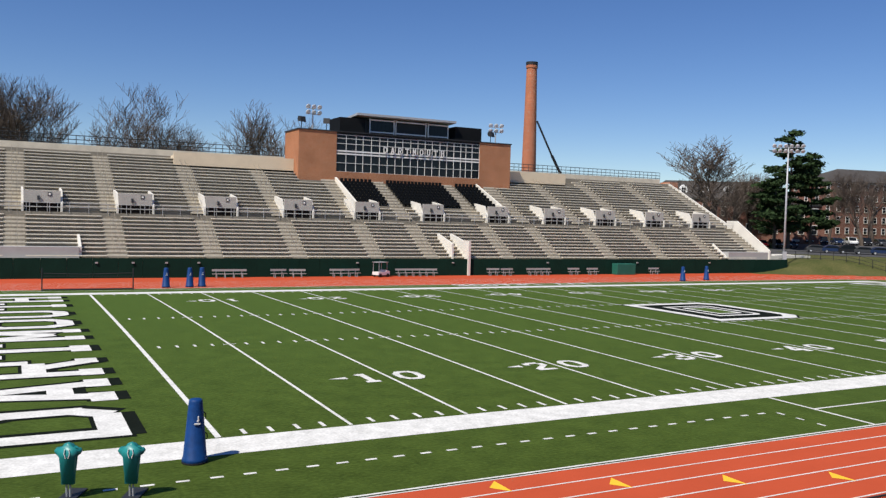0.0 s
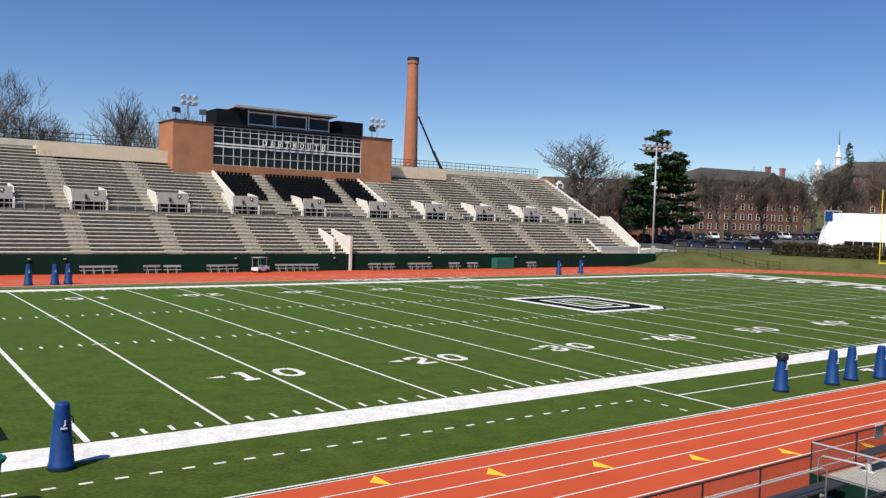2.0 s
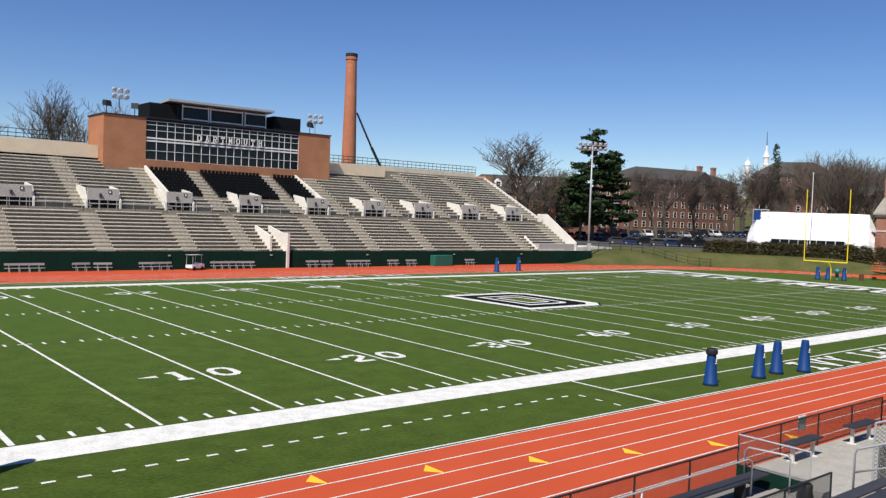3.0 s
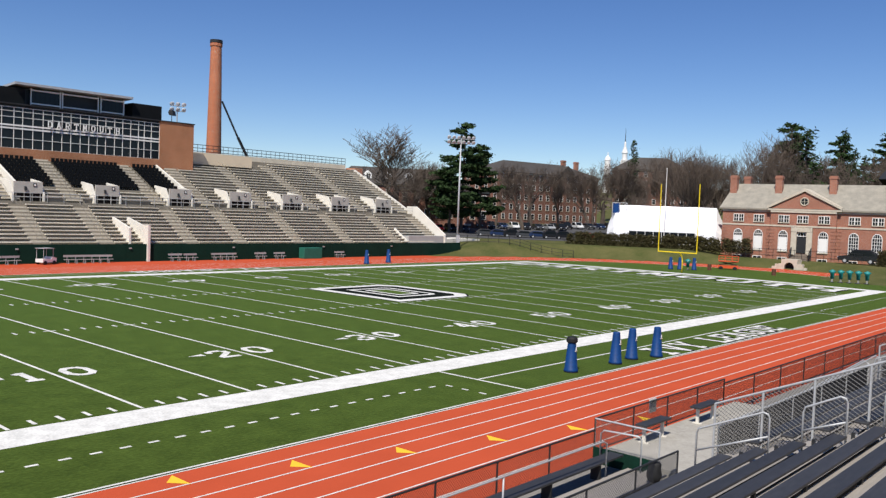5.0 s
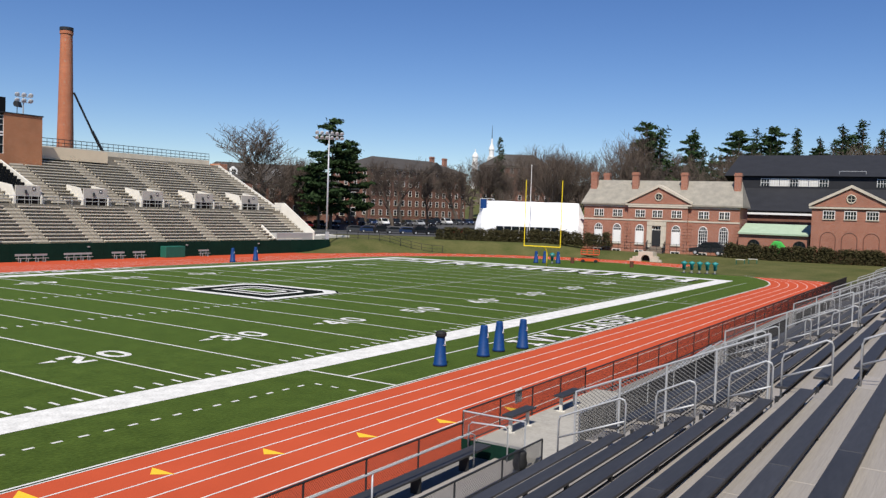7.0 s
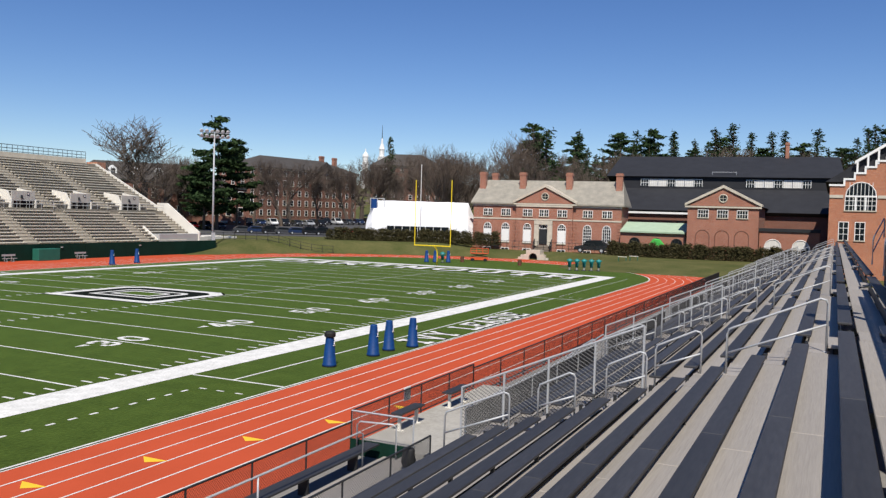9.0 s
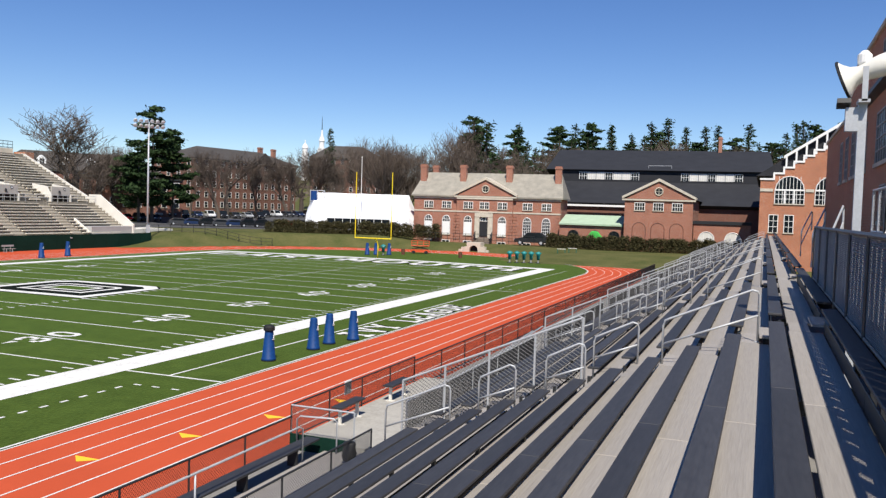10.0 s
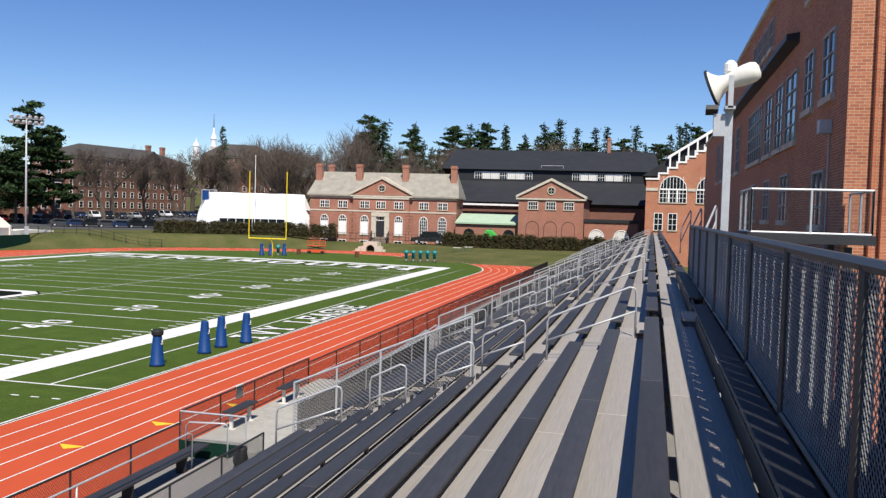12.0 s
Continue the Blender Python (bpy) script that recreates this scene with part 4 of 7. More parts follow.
def fence_run(name, label, pts, post_every, wire=None, pipe=GALV, pitch=0.09, r_pipe=0.028, r_wire=0.004, mid=False):
    """A chain-link fence along pts of (x, y, z_low, z_high)."""
    f = thing(name, label, "fence", group=label)
    for (xa, ya, la, ha), (xb, yb, lb, hb) in zip(pts, pts[1:]):
        n_p = max(1, round(math.hypot(xb - xa, yb - ya) / post_every))
        for q in range(n_p):
            f0, f1 = q / n_p, (q + 1) / n_p
            P0, P1 = [tuple(u + (v - u) * ff for u, v in zip((xa, ya, la, ha), (xb, yb, lb, hb))) for ff in (f0, f1)]
            bm = B()
            chain_link(bm, P0[:2], P1[:2], P0[2] + 0.03, P0[3], P1[2] + 0.03, P1[3], pitch, r_wire)
            part("wire_mesh", bm, wire or GALV, f)
            bm = B()
            tube(bm, [(P0[0], P0[1], P0[2] - 0.1), (P0[0], P0[1], P0[3])], r_pipe, 6)
            part("post", bm, pipe, f)
        bm = B()
        tube(bm, [(xa, ya, ha), (xb, yb, hb)], r_pipe, 6)
        part("top_rail", bm, pipe, f)
        bm = B()
        tube(bm, [(xa, ya, la + 0.04), (xb, yb, lb + 0.04)], r_pipe * 0.8, 6)
        part("bottom_rail", bm, pipe, f)
        bm = B()
        tube(bm, [(xb, yb, lb - 0.1), (xb, yb, hb)], r_pipe, 6)
        part("post", bm, pipe, f)
    return f


FW = mat("dull_wire", (0.042, 0.042, 0.045), 0.5, 0.2, metal=0.3)
BW = mat("black_wire", (0.012, 0.012, 0.013), 0.6, 0.3, spec=0.2)
# along the track
fence_run("track_fence", "low chain link fence with dark posts beside the track", [(-20, -14.5, 0.15, 1.1), (15.6, -14.5, 0.15, 1.1)], 2.4, BW, DARKMETAL, 0.09, r_wire=0.006)
fence_run("track_fence", "low chain link fence with dark posts beside the track", [(15.6, -14.5, 0.45, 1.45), (25.0, -14.5, 0.45, 1.45)], 2.4, BW, DARKMETAL, 0.09, r_wire=0.006)
fence_run("track_fence", "low chain link fence with dark posts beside the track", [(25.0, -14.5, 0.15, 1.3), (104, -14.5, 0.15, 1.3)], 3.0, BW, DARKMETAL, 0.12, r_wire=0.006)
# in front of the first row
FY = row_y(ROWS_N) + 0.15
FZ = row_z(ROWS_N) - 0.55
fence_run("front_guard", "low chain link guard between front bench and bleachers", [(-20, -17.2, 0.2, 1.08), (15.5, -17.2, 0.2, 1.08)], 2.4, FW, DARKMETAL, 0.085, r_wire=0.006)
for a, b in zip(NAISLES[1:], NAISLES[2:] + [106.5]):
    fence_run("front_rail_fence", "galvanised chain link guard on the bleacher front", [(a + 0.95, FY, FZ - 0.1, FZ + 0.95), (b - 0.8, FY, FZ - 0.1, FZ + 0.95)], 2.6, BW, GALV, 0.085, r_wire=0.009)
    fence_run("aisle_guard", "galvanised chain link guard sloping up beside a bleacher aisle", [(a + 0.9, -19.75, 2.05, 3.42), (a + 0.9, -23.9, 3.8, 5.2)], 1.05, FW, GALV, 0.085, r_wire=0.009)
# sun glints on the back fence wires are put into this pale colour
SW = mat("glint_toned_wire", (0.36, 0.36, 0.35), 0.35, 0.3, metal=0.4, spec=0.6)
FENCEPIPE = mat("vinyl_pipe", (0.06, 0.06, 0.062), 0.5, 0.15, spec=0.5)
# behind the top row
TY = row_y(-1) - 0.19
fence_run("back_fence", "black chain link fence behind the top bleacher row", [(-14, TY, row_z(-1) - 0.05, 7.25), (19.3, TY, row_z(-1) - 0.05, 7.25)], 2.6, SW, FENCEPIPE, 0.065, 0.042, 0.003)

# campus buildings past the far end


def window(parent, x, z, w, h, dx=0.06, arched=False, nx=2, nz=2, sill=True, frame_m=WHITE, glass=GLASS):
    """A sash window in the wall plane y = 0 of its house, facing -y, built at local x, z (bottom centre)."""
    g = new("window")
    g.parent = parent
    bm = B()
    if arched:
        arc = [(x + w / 2 * math.cos(t), z + h - w / 2 + w / 2 * math.sin(t)) for t in np.linspace(0, math.pi, 9)]
        poly = [(x - w / 2, z), (x + w / 2, z)] + arc
    else:
        poly = [(x - w / 2, z), (x + w / 2, z), (x + w / 2, z + h), (x - w / 2, z + h)]
    bm.faces.new([bm.verts.new((a, -0.02, b)) for a, b in poly])
    part("pane", bm, glass, g)
    bm = B()
    t = 0.09
    hi = z + h - (w / 2 if arched else 0)
    box(bm, x - w / 2 - t, x - w / 2, -dx - 0.02, 0.02, z, hi)
    box(bm, x + w / 2, x + w / 2 + t, -dx - 0.02, 0.02, z, hi)
    if arched:
        for a, b in zip(arc, arc[1:]):
            tube(bm, [(a[0], -0.05, a[1]), (b[0], -0.05, b[1])], 0.07, 4)
        box(bm, x - w / 2, x + w / 2, -0.07, -0.025, hi - 0.04, hi + 0.04)
    else:
        box(bm, x - w / 2 - t, x + w / 2 + t, -dx - 0.02, 0.02, z + h, z + h + t)
    for i in range(1, nx):
        xx = x - w / 2 + w * i / nx
        box(bm, xx - 0.03, xx + 0.03, -0.055, -0.024, z, z + h - (0.05 if arched else 0))
    for j in range(1, nz):
        zz = z + (hi - z) * j / nz
        box(bm, x - w / 2, x + w / 2, -0.053, -0.026, zz - 0.03, zz + 0.03)
    part("frame", bm, frame_m, g)
    if sill:
        bm = B()
        box(bm, x - w / 2 - 0.15, x + w / 2 + 0.15, -0.14, 0.03, z - 0.14, z - 0.004)
        part("sill", bm, STONE, g)
    return g


def hip_roof(bm, x0, x1, y0, y1, z0, z1, over=0.5, inset=None):
    x0, x1, y0, y1 = x0 - over, x1 + over, y0 - over, y1 + over
    d = (y1 - y0) / 2 if inset is None else inset
    ym = (y0 + y1) / 2
    e = [bm.verts.new(p) for p in ((x0, y0, z0), (x1, y0, z0), (x1, y1, z0), (x0, y1, z0))]
    r = [bm.verts.new((x0 + d, ym, z1)), bm.verts.new((x1 - d, ym, z1))]
    bm.faces.new((e[0], e[1], r[1], r[0]))
    bm.faces.new((e[2], e[3], r[0], r[1]))
    bm.faces.new((e[3], e[0], r[0]))
    bm.faces.new((e[1], e[2], r[1]))
    bm.faces.new(e[::-1])
    lo = [bm.verts.new((v.co.x, v.co.y, z0 - 0.25)) for v in e]
    for i in range(4):
        bm.faces.new((e[i], lo[i], lo[(i + 1) % 4], e[(i + 1) % 4]))
    bm.faces.new(lo)


def pediment(parent, x, w, z0, z1, y=-0.6, m=HALLBRICK, round_win=True):
    bm = B()
    prism(bm, [(x - w / 2, z0), (x + w / 2, z0), (x, z1)], y, 3.0, "y")
    part("pediment", bm, m, parent)
    bm = B()
    for sx in (-1, 1):
        prism(bm, [(x + sx * (w / 2 + 0.45), z0 - 0.05), (x + sx * (w / 2 + 0.45), z0 + 0.35), (x, z1 + 0.5), (x, z1 + 0.05)][:: (1 if sx > 0 else -1)], y - 0.25, 3.05, "y")
    box(bm, x - w / 2 - 0.4, x + w / 2 + 0.4, y - 0.22, y - 0.005, z0 - 0.32, z0 - 0.06)
    part("cornice", bm, STONE, parent)
    if round_win:
        zc = z0 + (z1 - z0) * 0.42
        bm = B()
        ring_pts = [(x + 0.62 * math.cos(t), zc + 0.62 * math.sin(t)) for t in np.linspace(0, 2 * math.pi, 13)]
        for a, b in zip(ring_pts, ring_pts[1:]):
            tube(bm, [(a[0], y - 0.05, a[1]), (b[0], y - 0.05, b[1])], 0.1, 4)
        for q in range(2):
            box(bm, x - 0.6 if q else x - 0.03, x + 0.6 if q else x + 0.03, y - 0.06, y - 0.01 - 0.01 * q, zc - (0.03 if q else 0.6), zc + (0.03 if q else 0.6))
        part("round_frame", bm, STONE, parent)
        bm = B()
        bm.faces.new([bm.verts.new((a, y - 0.006, b)) for a, b in ring_pts[:-1]])
        part("round_pane", bm, GLASS, parent)


def chimney_stack(parent, x, y, z0, z1, w=1.0):
    bm = B()
    box(bm, x - w / 2, x + w / 2, y - 0.5, y + 0.5, z0, z1)
    box(bm, x - w / 2 - 0.1, x + w / 2 + 0.1, y - 0.6, y + 0.6, z1 - 0.5, z1 - 0.2)
    part("chimney", bm, HALLBRICK, parent)


def gym_house():
    """Two-storey brick hall with stone trim; local x to the right as seen, y away."""
    W = 26.2
    hz = thing("brick_hall", "red brick hall with arched windows, pediment and slate roof", "building", (132.2, 31.35, 2.05), -84.5)
    
    bm = B()
    box(bm, 0, W, 0, 9, -2, 7.7)
    part("wall", bm, HALLBRICK, hz)
    bm = B()
    box(bm, 8.0, 18.0, -0.6, -0.01, -2, 7.7)
    part("centre_bay", bm, HALLBRICK, hz)
    for x0, x1, y in ((-0.05, 8.0, -0.08), (8.0, 18.0, -0.68), (18.0, W + 0.05, -0.08)):
        bm = B()
        box(bm, x0, x1, y, y + 0.07, 5.05, 5.3)
        part("string_course", bm, STONE, hz)
        bm = B()
        box(bm, x0, x1, y - 0.1, y + 0.07, 7.35, 7.7)
        part("cornice", bm, STONE, hz)
    for x, y in ((0.35, 0), (7.65, 0), (8.35, -0.6), (17.65, -0.6), (18.35, 0), (W - 0.35, 0)):
        for q in range(13):
            bm = B()
            hw = 0.42 if q % 2 else 0.3
            box(bm, x - hw, x + hw, y - 0.06, y - 0.003, -1.9 + 0.53 * q, -1.47 + 0.53 * q)
            part("quoin", bm, HALLBRICK, hz)
    bm = B()
    hip_roof(bm, 0, W, 0, 9, 7.95, 12.15, 0.45, 0.9)
    part("roof", bm, SLATE, hz)
    pediment(hz, 13.1, 10.4, 8.0, 10.75)
    for x, y in ((0.8, 3.0), (2.1, 6.4), (8.2, 3.1), (16.6, 3.1), (25.3, 3.0)):
        chimney_stack(hz, x, y, 8.5, 13.5, 1.1)
    bays = ((2.7, 0), (6.0, 0), (10.1, 1), (16.2, 1), (20.5, 0), (23.8, 0))
    for x, c_ in bays:
        off = new("bay")
        off.parent = hz
        off.matrix_basis = pose(0, -0.61 if c_ else 0, 0)
        for dx in (-0.42, 0.42):
            window(off, x + dx, 5.75, 0.68, 1.1, nx=2, nz=2)
        window(off, x, 1.1, 1.3, 3.3, arched=True, nx=4, nz=5)
        if x < 19:
            bm = B()
            box(bm, x - 0.62, x + 0.62, -0.09, -0.06, 1.12, 3.35)
            part("lower_panel", bm, WHITE, off)
        window(off, x, -1.0, 1.3, 1.0, nx=2, nz=2)
    off = new("entrance")
    off.parent = hz
    off.matrix_basis = pose(0, -0.61, 0)
    for dx in (-0.42, 0.42):
        window(off, 13.0 + dx, 5.75, 0.68, 1.1)
    bm = B()
    box(bm, 11.4, 12.25, -0.35, -0.02, 0.6, 5.0)
    box(bm, 13.75, 14.6, -0.35, -0.02, 0.6, 5.0)
    box(bm, 11.4, 14.6, -0.4, -0.02, 4.3, 5.0)
    part("stone_surround", bm, STONE, off)
    bm = B()
    box(bm, 12.26, 13.74, -0.1, -0.02, 0.9, 3.5)
    part("door", bm, DARKMETAL, off, "dark double door")
    window(off, 13.0, 3.5, 1.4, 0.8, arched=True, nx=3, nz=1, sill=False)
    for i in range(5):
        bm = B()
        box(bm, 12.2 - 0.12 * i, 14.0 + 0.12 * i, -0.42 - 0.32 * (i + 1), -0.42 - 0.32 * i - 0.002, -1.5, 0.75 - 0.18 * i)
        part("step", bm, PALEBARK, off)
    for x0 in (11.6, 14.6):
        bm = B()
        for z in (0.5, 1.05):
            tube(bm, [(x0, -0.45, z + 0.75), (x0, -2.1, z - 0.15)], 0.05, 5)
        for f in (0, 0.5, 1):
            tube(bm, [(x0, -0.45 - 1.65 * f, -0.6), (x0, -0.45 - 1.65 * f, 1.8 - 0.9 * f)], 0.045, 5)
        part("stair_rail", bm, DARKMETAL, off)
    push(hz)
    # tunnel arch below the steps
    a = thing("stone_arch", "rough stone tunnel arch in the grass bank", "arch", (129.0, 18.8, 0.0), -88)
    bm = B()
    arc = [(1.15 * math.cos(t), 0.95 + 1.0 * math.sin(t)) for t in np.linspace(0, math.pi, 9)]
    poly = [(2.6, -0.3), (2.6, 1.6), (1.9, 1.6), (1.9, 2.6), (-1.9, 2.6), (-1.9, 1.6), (-2.6, 1.6), (-2.6, -0.3), (-1.15, -0.3)] + arc[::-1] + [(1.15, -0.3)]
    prism(bm, poly, 0, 3.5, "y")
    part("arch_wall", bm, STONE, a)
    # black board across the passage stands in for the tunnel's shade
    bm = B()
    box(bm, -1.2, 1.2, 1.2, 1.4, -0.3, 2.0)
    part("dark_tunnel", bm, RUBBER, a)
    for sx in (-1, 1):
        for i in range(3):
            bm = B()
            box(bm, *sorted((sx * (2.65 + i * 0.75), sx * (3.35 + i * 0.75))), -0.1 + 0.05 * i, 0.7, -0.3, 1.5 - 0.5 * i)
            part("stone_block", bm, STONE, a)
    push(a, 1.05)
    a.scale = (0.68, 0.68, 0.8)


PALEPANEL = mat("pale_blind", (0.62, 0.6, 0.55), 0.7, 0.08)
gym_house()


def gable_house():
    """Brick pavilion with a pediment and blind arches, and its low wings."""
    g = thing("brick_pavilion", "red brick pavilion with pediment, three windows and blind arches", "building", (131.8, -6.0, 2.0), -89)
    W = 10.7
    bm = B()
    box(bm, 0, W, 0, 18, -2, 8.2)
    part("wall", bm, HALLBRICK, g)
    bm = B()
    prism(bm, [(-0.5, 8.2), (W + 0.5, 8.2), (W / 2, 11.4)], 0.4, 18, "y")
    part("roof", bm, DARKROOF, g)
    pediment(g, W / 2, W, 8.2, 11.0, -0.05)
    for x in (2.4, W / 2, W - 2.4):
        window(g, x, 6.35, 1.5, 1.15, nx=4, nz=2)
        bm = B()
        arc = [(x + 1.05 * math.cos(t), 3.3 + 1.05 * math.sin(t)) for t in np.linspace(0, math.pi, 11)]
        for a, b in zip(arc, arc[1:]):
            tube(bm, [(a[0], 0.0, a[1]), (b[0], 0.0, b[1])], 0.07, 4)
        tube(bm, [(x - 1.05, 0, 0), (x - 1.05, 0, 3.3)], 0.07, 4)
        tube(bm, [(x + 1.05, 0, 0), (x + 1.05, 0, 3.3)], 0.07, 4)
        part("blind_arch", bm, OLDBRICK, g)
    l = thing("low_wing", "low brick wing with a green copper roof", "building", (133.2, 5.0, 2.0), -89)
    bm = B()
    box(bm, 0, 10.6, 0, 8, -2, 3.6)
    part("wall", bm, HALLBRICK, l)
    bm = B()
    prism(bm, [(-0.4, 3.55), (5.0, 3.55), (5.0, 5.3), (-0.4, 3.8)], 0.0, 10.6, "x")
    part("roof", bm, COPPER, l)
    for x in (2.4, 6.0, 9.2):
        window(l, x, 0.3, 1.8, 2.4, arched=True, nx=3, nz=3, frame_m=DARKMETAL)
    r = thing("link_wing", "low flat-roofed brick wing with arches", "building", (133.2, -16.8, 2.0), -88)
    bm = B()
    box(bm, 0, 8.6, 0, 8, -2, 4.4)
    part("wall", bm, HALLBRICK, r)
    bm = B()
    box(bm, -0.1, 8.7, -0.2, 8, 4.4, 4.9)
    part("coping", bm, DARKMETAL, r)
    for x in (2.0, 6.0):
        window(r, x, 0.3, 2.4, 2.9, arched=True, nx=3, nz=3, glass=PALEPANEL)
    for ob in (g, l, r):
        push(ob)


gable_house()


def arena():
    """The long dark-roofed hall behind with strips of clerestory windows."""
    a = thing("dark_hall", "large hall with black shingle roof and white clerestory windows", "building", (150, 11.6, 2.0), -86)
    L = 40.0
    bm = B()
    box(bm, 0, L, 0, 40, -2, 8.0)
    part("wall", bm, OLDBRICK, a)
    bm = B()
    prism(bm, [(-1, 7.6), (10, 12.0), (10, 8.0), (0, 7.0)], -0.6, L + 0.6, "x")
    part("lower_roof", bm, DARKROOF, a)
    bm = B()
    box(bm, 0, L, 10, 12, 11.9, 14.4)
    part("clerestory_wall", bm, DARKROOF, a)
    bm = B()
    prism(bm, [(9.4, 14.3), (26, 19.4), (42, 14.3), (40, 7.9), (12.0, 13.8)], -2, L + 1.2, "x")
    part("upper_roof", bm, DARKROOF, a)
    for x0, x1, n_w in ((4.6, 16.4, 7), (24.2, 35.6, 7)):
        for i in range(n_w):
            off = new("clerestory_light")
            off.parent = a
            off.matrix_basis = pose(0, 9.98, 0)
            window(off, x0 + (x1 - x0) * (i + 0.5) / n_w, 12.4, (x1 - x0) / n_w - 0.3, 1.35, nx=3, nz=2, sill=False, glass=PALEPANEL if i % 3 else GLASS)
    bm = B()
    box(bm, -0.3, L * 0.42, -1.3, -1.05, 6.9, 7.25)
    part("white_gutter", bm, WHITE, a)
    chimney_stack(a, 31.5, 25, 19, 22.2, 0.7)
    bm = B()
    for x in (18.0, 22.4):
        for y in (11.0, 13.0):
            tube(bm, [(x, y, 13.6), (x, y, 15.3)], 0.05, 4)
    for z in (14.6, 15.3):
        tube(bm, [(18.0, 11.0, z), (22.4, 11.0, z)], 0.05, 4)
    part("roof_rail", bm, GALV, a)
    push(a, 1.08)


arena()


def step_gable():
    """The gable end with stepped stone coping and tall arched windows."""
    s = thing("stepped_gable_hall", "red brick gable wall with stepped white coping and arched windows", "building", (120, -26.6, 2.0), -90)
    W = 24
    bm = B()
    poly = [(0, -2), (W, -2), (W, 11.0)]
    n_s = 8
    st = []
    for i in range(n_s):
        x = 0.5 + 1.25 * i
        st += [(x if i else 0, 11.0 + i * 0.82), (x + 1.25, 11.0 + i * 0.82)]
    right = [(W - x, z) for x, z in st]
    poly2 = [(0, -2), (W, -2)] + right + [(W / 2 + 1.5, 17.6), (W / 2 - 1.5, 17.6)] + st[::-1]
    prism(bm, poly2, 0, 0.6, "y")
    part("gable_wall", bm, BRICK, s)
    bm = B()
    for i in range(n_s):
        x = 0.5 + 1.25 * i if i else 0
        z = 11.0 + i * 0.82
        box(bm, x - 0.12, 0.5 + 1.25 * (i + 1) + 0.12, -0.15, 0.75, z, z + 0.25)
        box(bm, 0.5 + 1.25 * (i + 1) - 0.14, 0.5 + 1.25 * (i + 1) + 0.12, -0.15, 0.75, z + 0.26, z + 0.81)
    box(bm, W / 2 - 1.4, W / 2 + 1.4, -0.2, 0.8, 17.6, 17.9)
    part("stone_coping", bm, WHITE, s)
    bm = B()
    prism(bm, [(2.9, 14.0), (W / 2, 19.9), (W - 2.9, 14.0), (W - 2.9, 14.4), (W / 2, 20.35), (2.9, 14.4)], -0.1, 0.2, "y")
    part("rake_board", bm, WHITE, s)
    for q in range(1, 8):
        x = 2.0 + 1.25 * q
        bm = B()
        box(bm, x - 0.12, x + 0.12, -0.08, 0.15, 12.0 + 0.66 * q, 14.1 + 0.648 * (x - 2.9))
        part("strut", bm, WHITE, s)
    bm = B()
    prism(bm, [(-0.6, 11.6), (W / 2, 20.1), (W + 0.6, 11.6)], 0.62, 45, "y")
    part("roof", bm, DARKROOF, s)
    bm = B()
    box(bm, 0.2, W, 0.62, 44, -2, 10.0)
    part("side_wall", bm, BRICK, s)
    for x in (3.83, 9.0, 14.2, 19.4):
        window(s, x, 7.74, 3.7, 3.8, arched=True, nx=8, nz=3)
        bm = B()
        box(bm, x - 1.85, x + 1.85, -0.12, -0.058, 9.53, 9.75)
        part("transom", bm, WHITE, s)
        for dx in (-0.62, 0.62):
            bm = B()
            box(bm, x + dx - 0.09, x + dx + 0.09, -0.11, -0.058, 7.76, 9.52)
            part("mullion", bm, WHITE, s)
    for x in (1.9, 3.9, 9.0):
        window(s, x, 3.7, 1.1, 2.4, nx=2, nz=3)
    bm = B()
    for x0, x1 in ((0, 1.7), (5.85, 6.95)):
        box(bm, x0, x1, -0.12, -0.004, 9.4, 9.8)
    part("stone_band", bm, STONE, s)


step_gable()


def dorm(at, rz, W, D, H, floors, cols, m=OLDBRICK, roof=GREYROOF, rh=4.0, side_cols=3, label="", gable_at=None, name="brick_dormitory"):
    d = thing(name, label or "red brick dormitory with rows of white sash windows", "building", at, rz)
    bm = B()
    box(bm, 0, W, 0, D, -4, H)
    part("wall", bm, m, d)
    bm = B()
    hip_roof(bm, 0, W, 0, D, H + 0.25, H + rh, 0.6)
    part("roof", bm, roof, d)
    bm = B()
    box(bm, -0.15, W + 0.15, -0.15, D + 0.15, H - 0.3, H)
    part("cornice", bm, STONE, d)
    fh = H / floors
    for f in range(floors):
        for c_ in range(cols):
            window(d, W * (c_ + 0.5) / cols, f * fh + 0.9, 1.05, fh * 0.52, nx=1, nz=2)
    if side_cols:
        off = new("end_wall")
        off.parent = d
        off.matrix_basis = pose(0, D, 0, 0, 0, -90)
        for f in range(floors):
            for c_ in range(side_cols):
                window(off, D * (c_ + 0.5) / side_cols, f * fh + 0.9, 1.05, fh * 0.52, nx=1, nz=2)
    if gable_at:
        bm = B()
        prism(bm, [(gable_at - 4.5, H + 0.2), (gable_at + 4.5, H + 0.2), (gable_at, H + 3.2)], -0.4, D / 2, "y")
        part("gable", bm, roof, d)
    return d


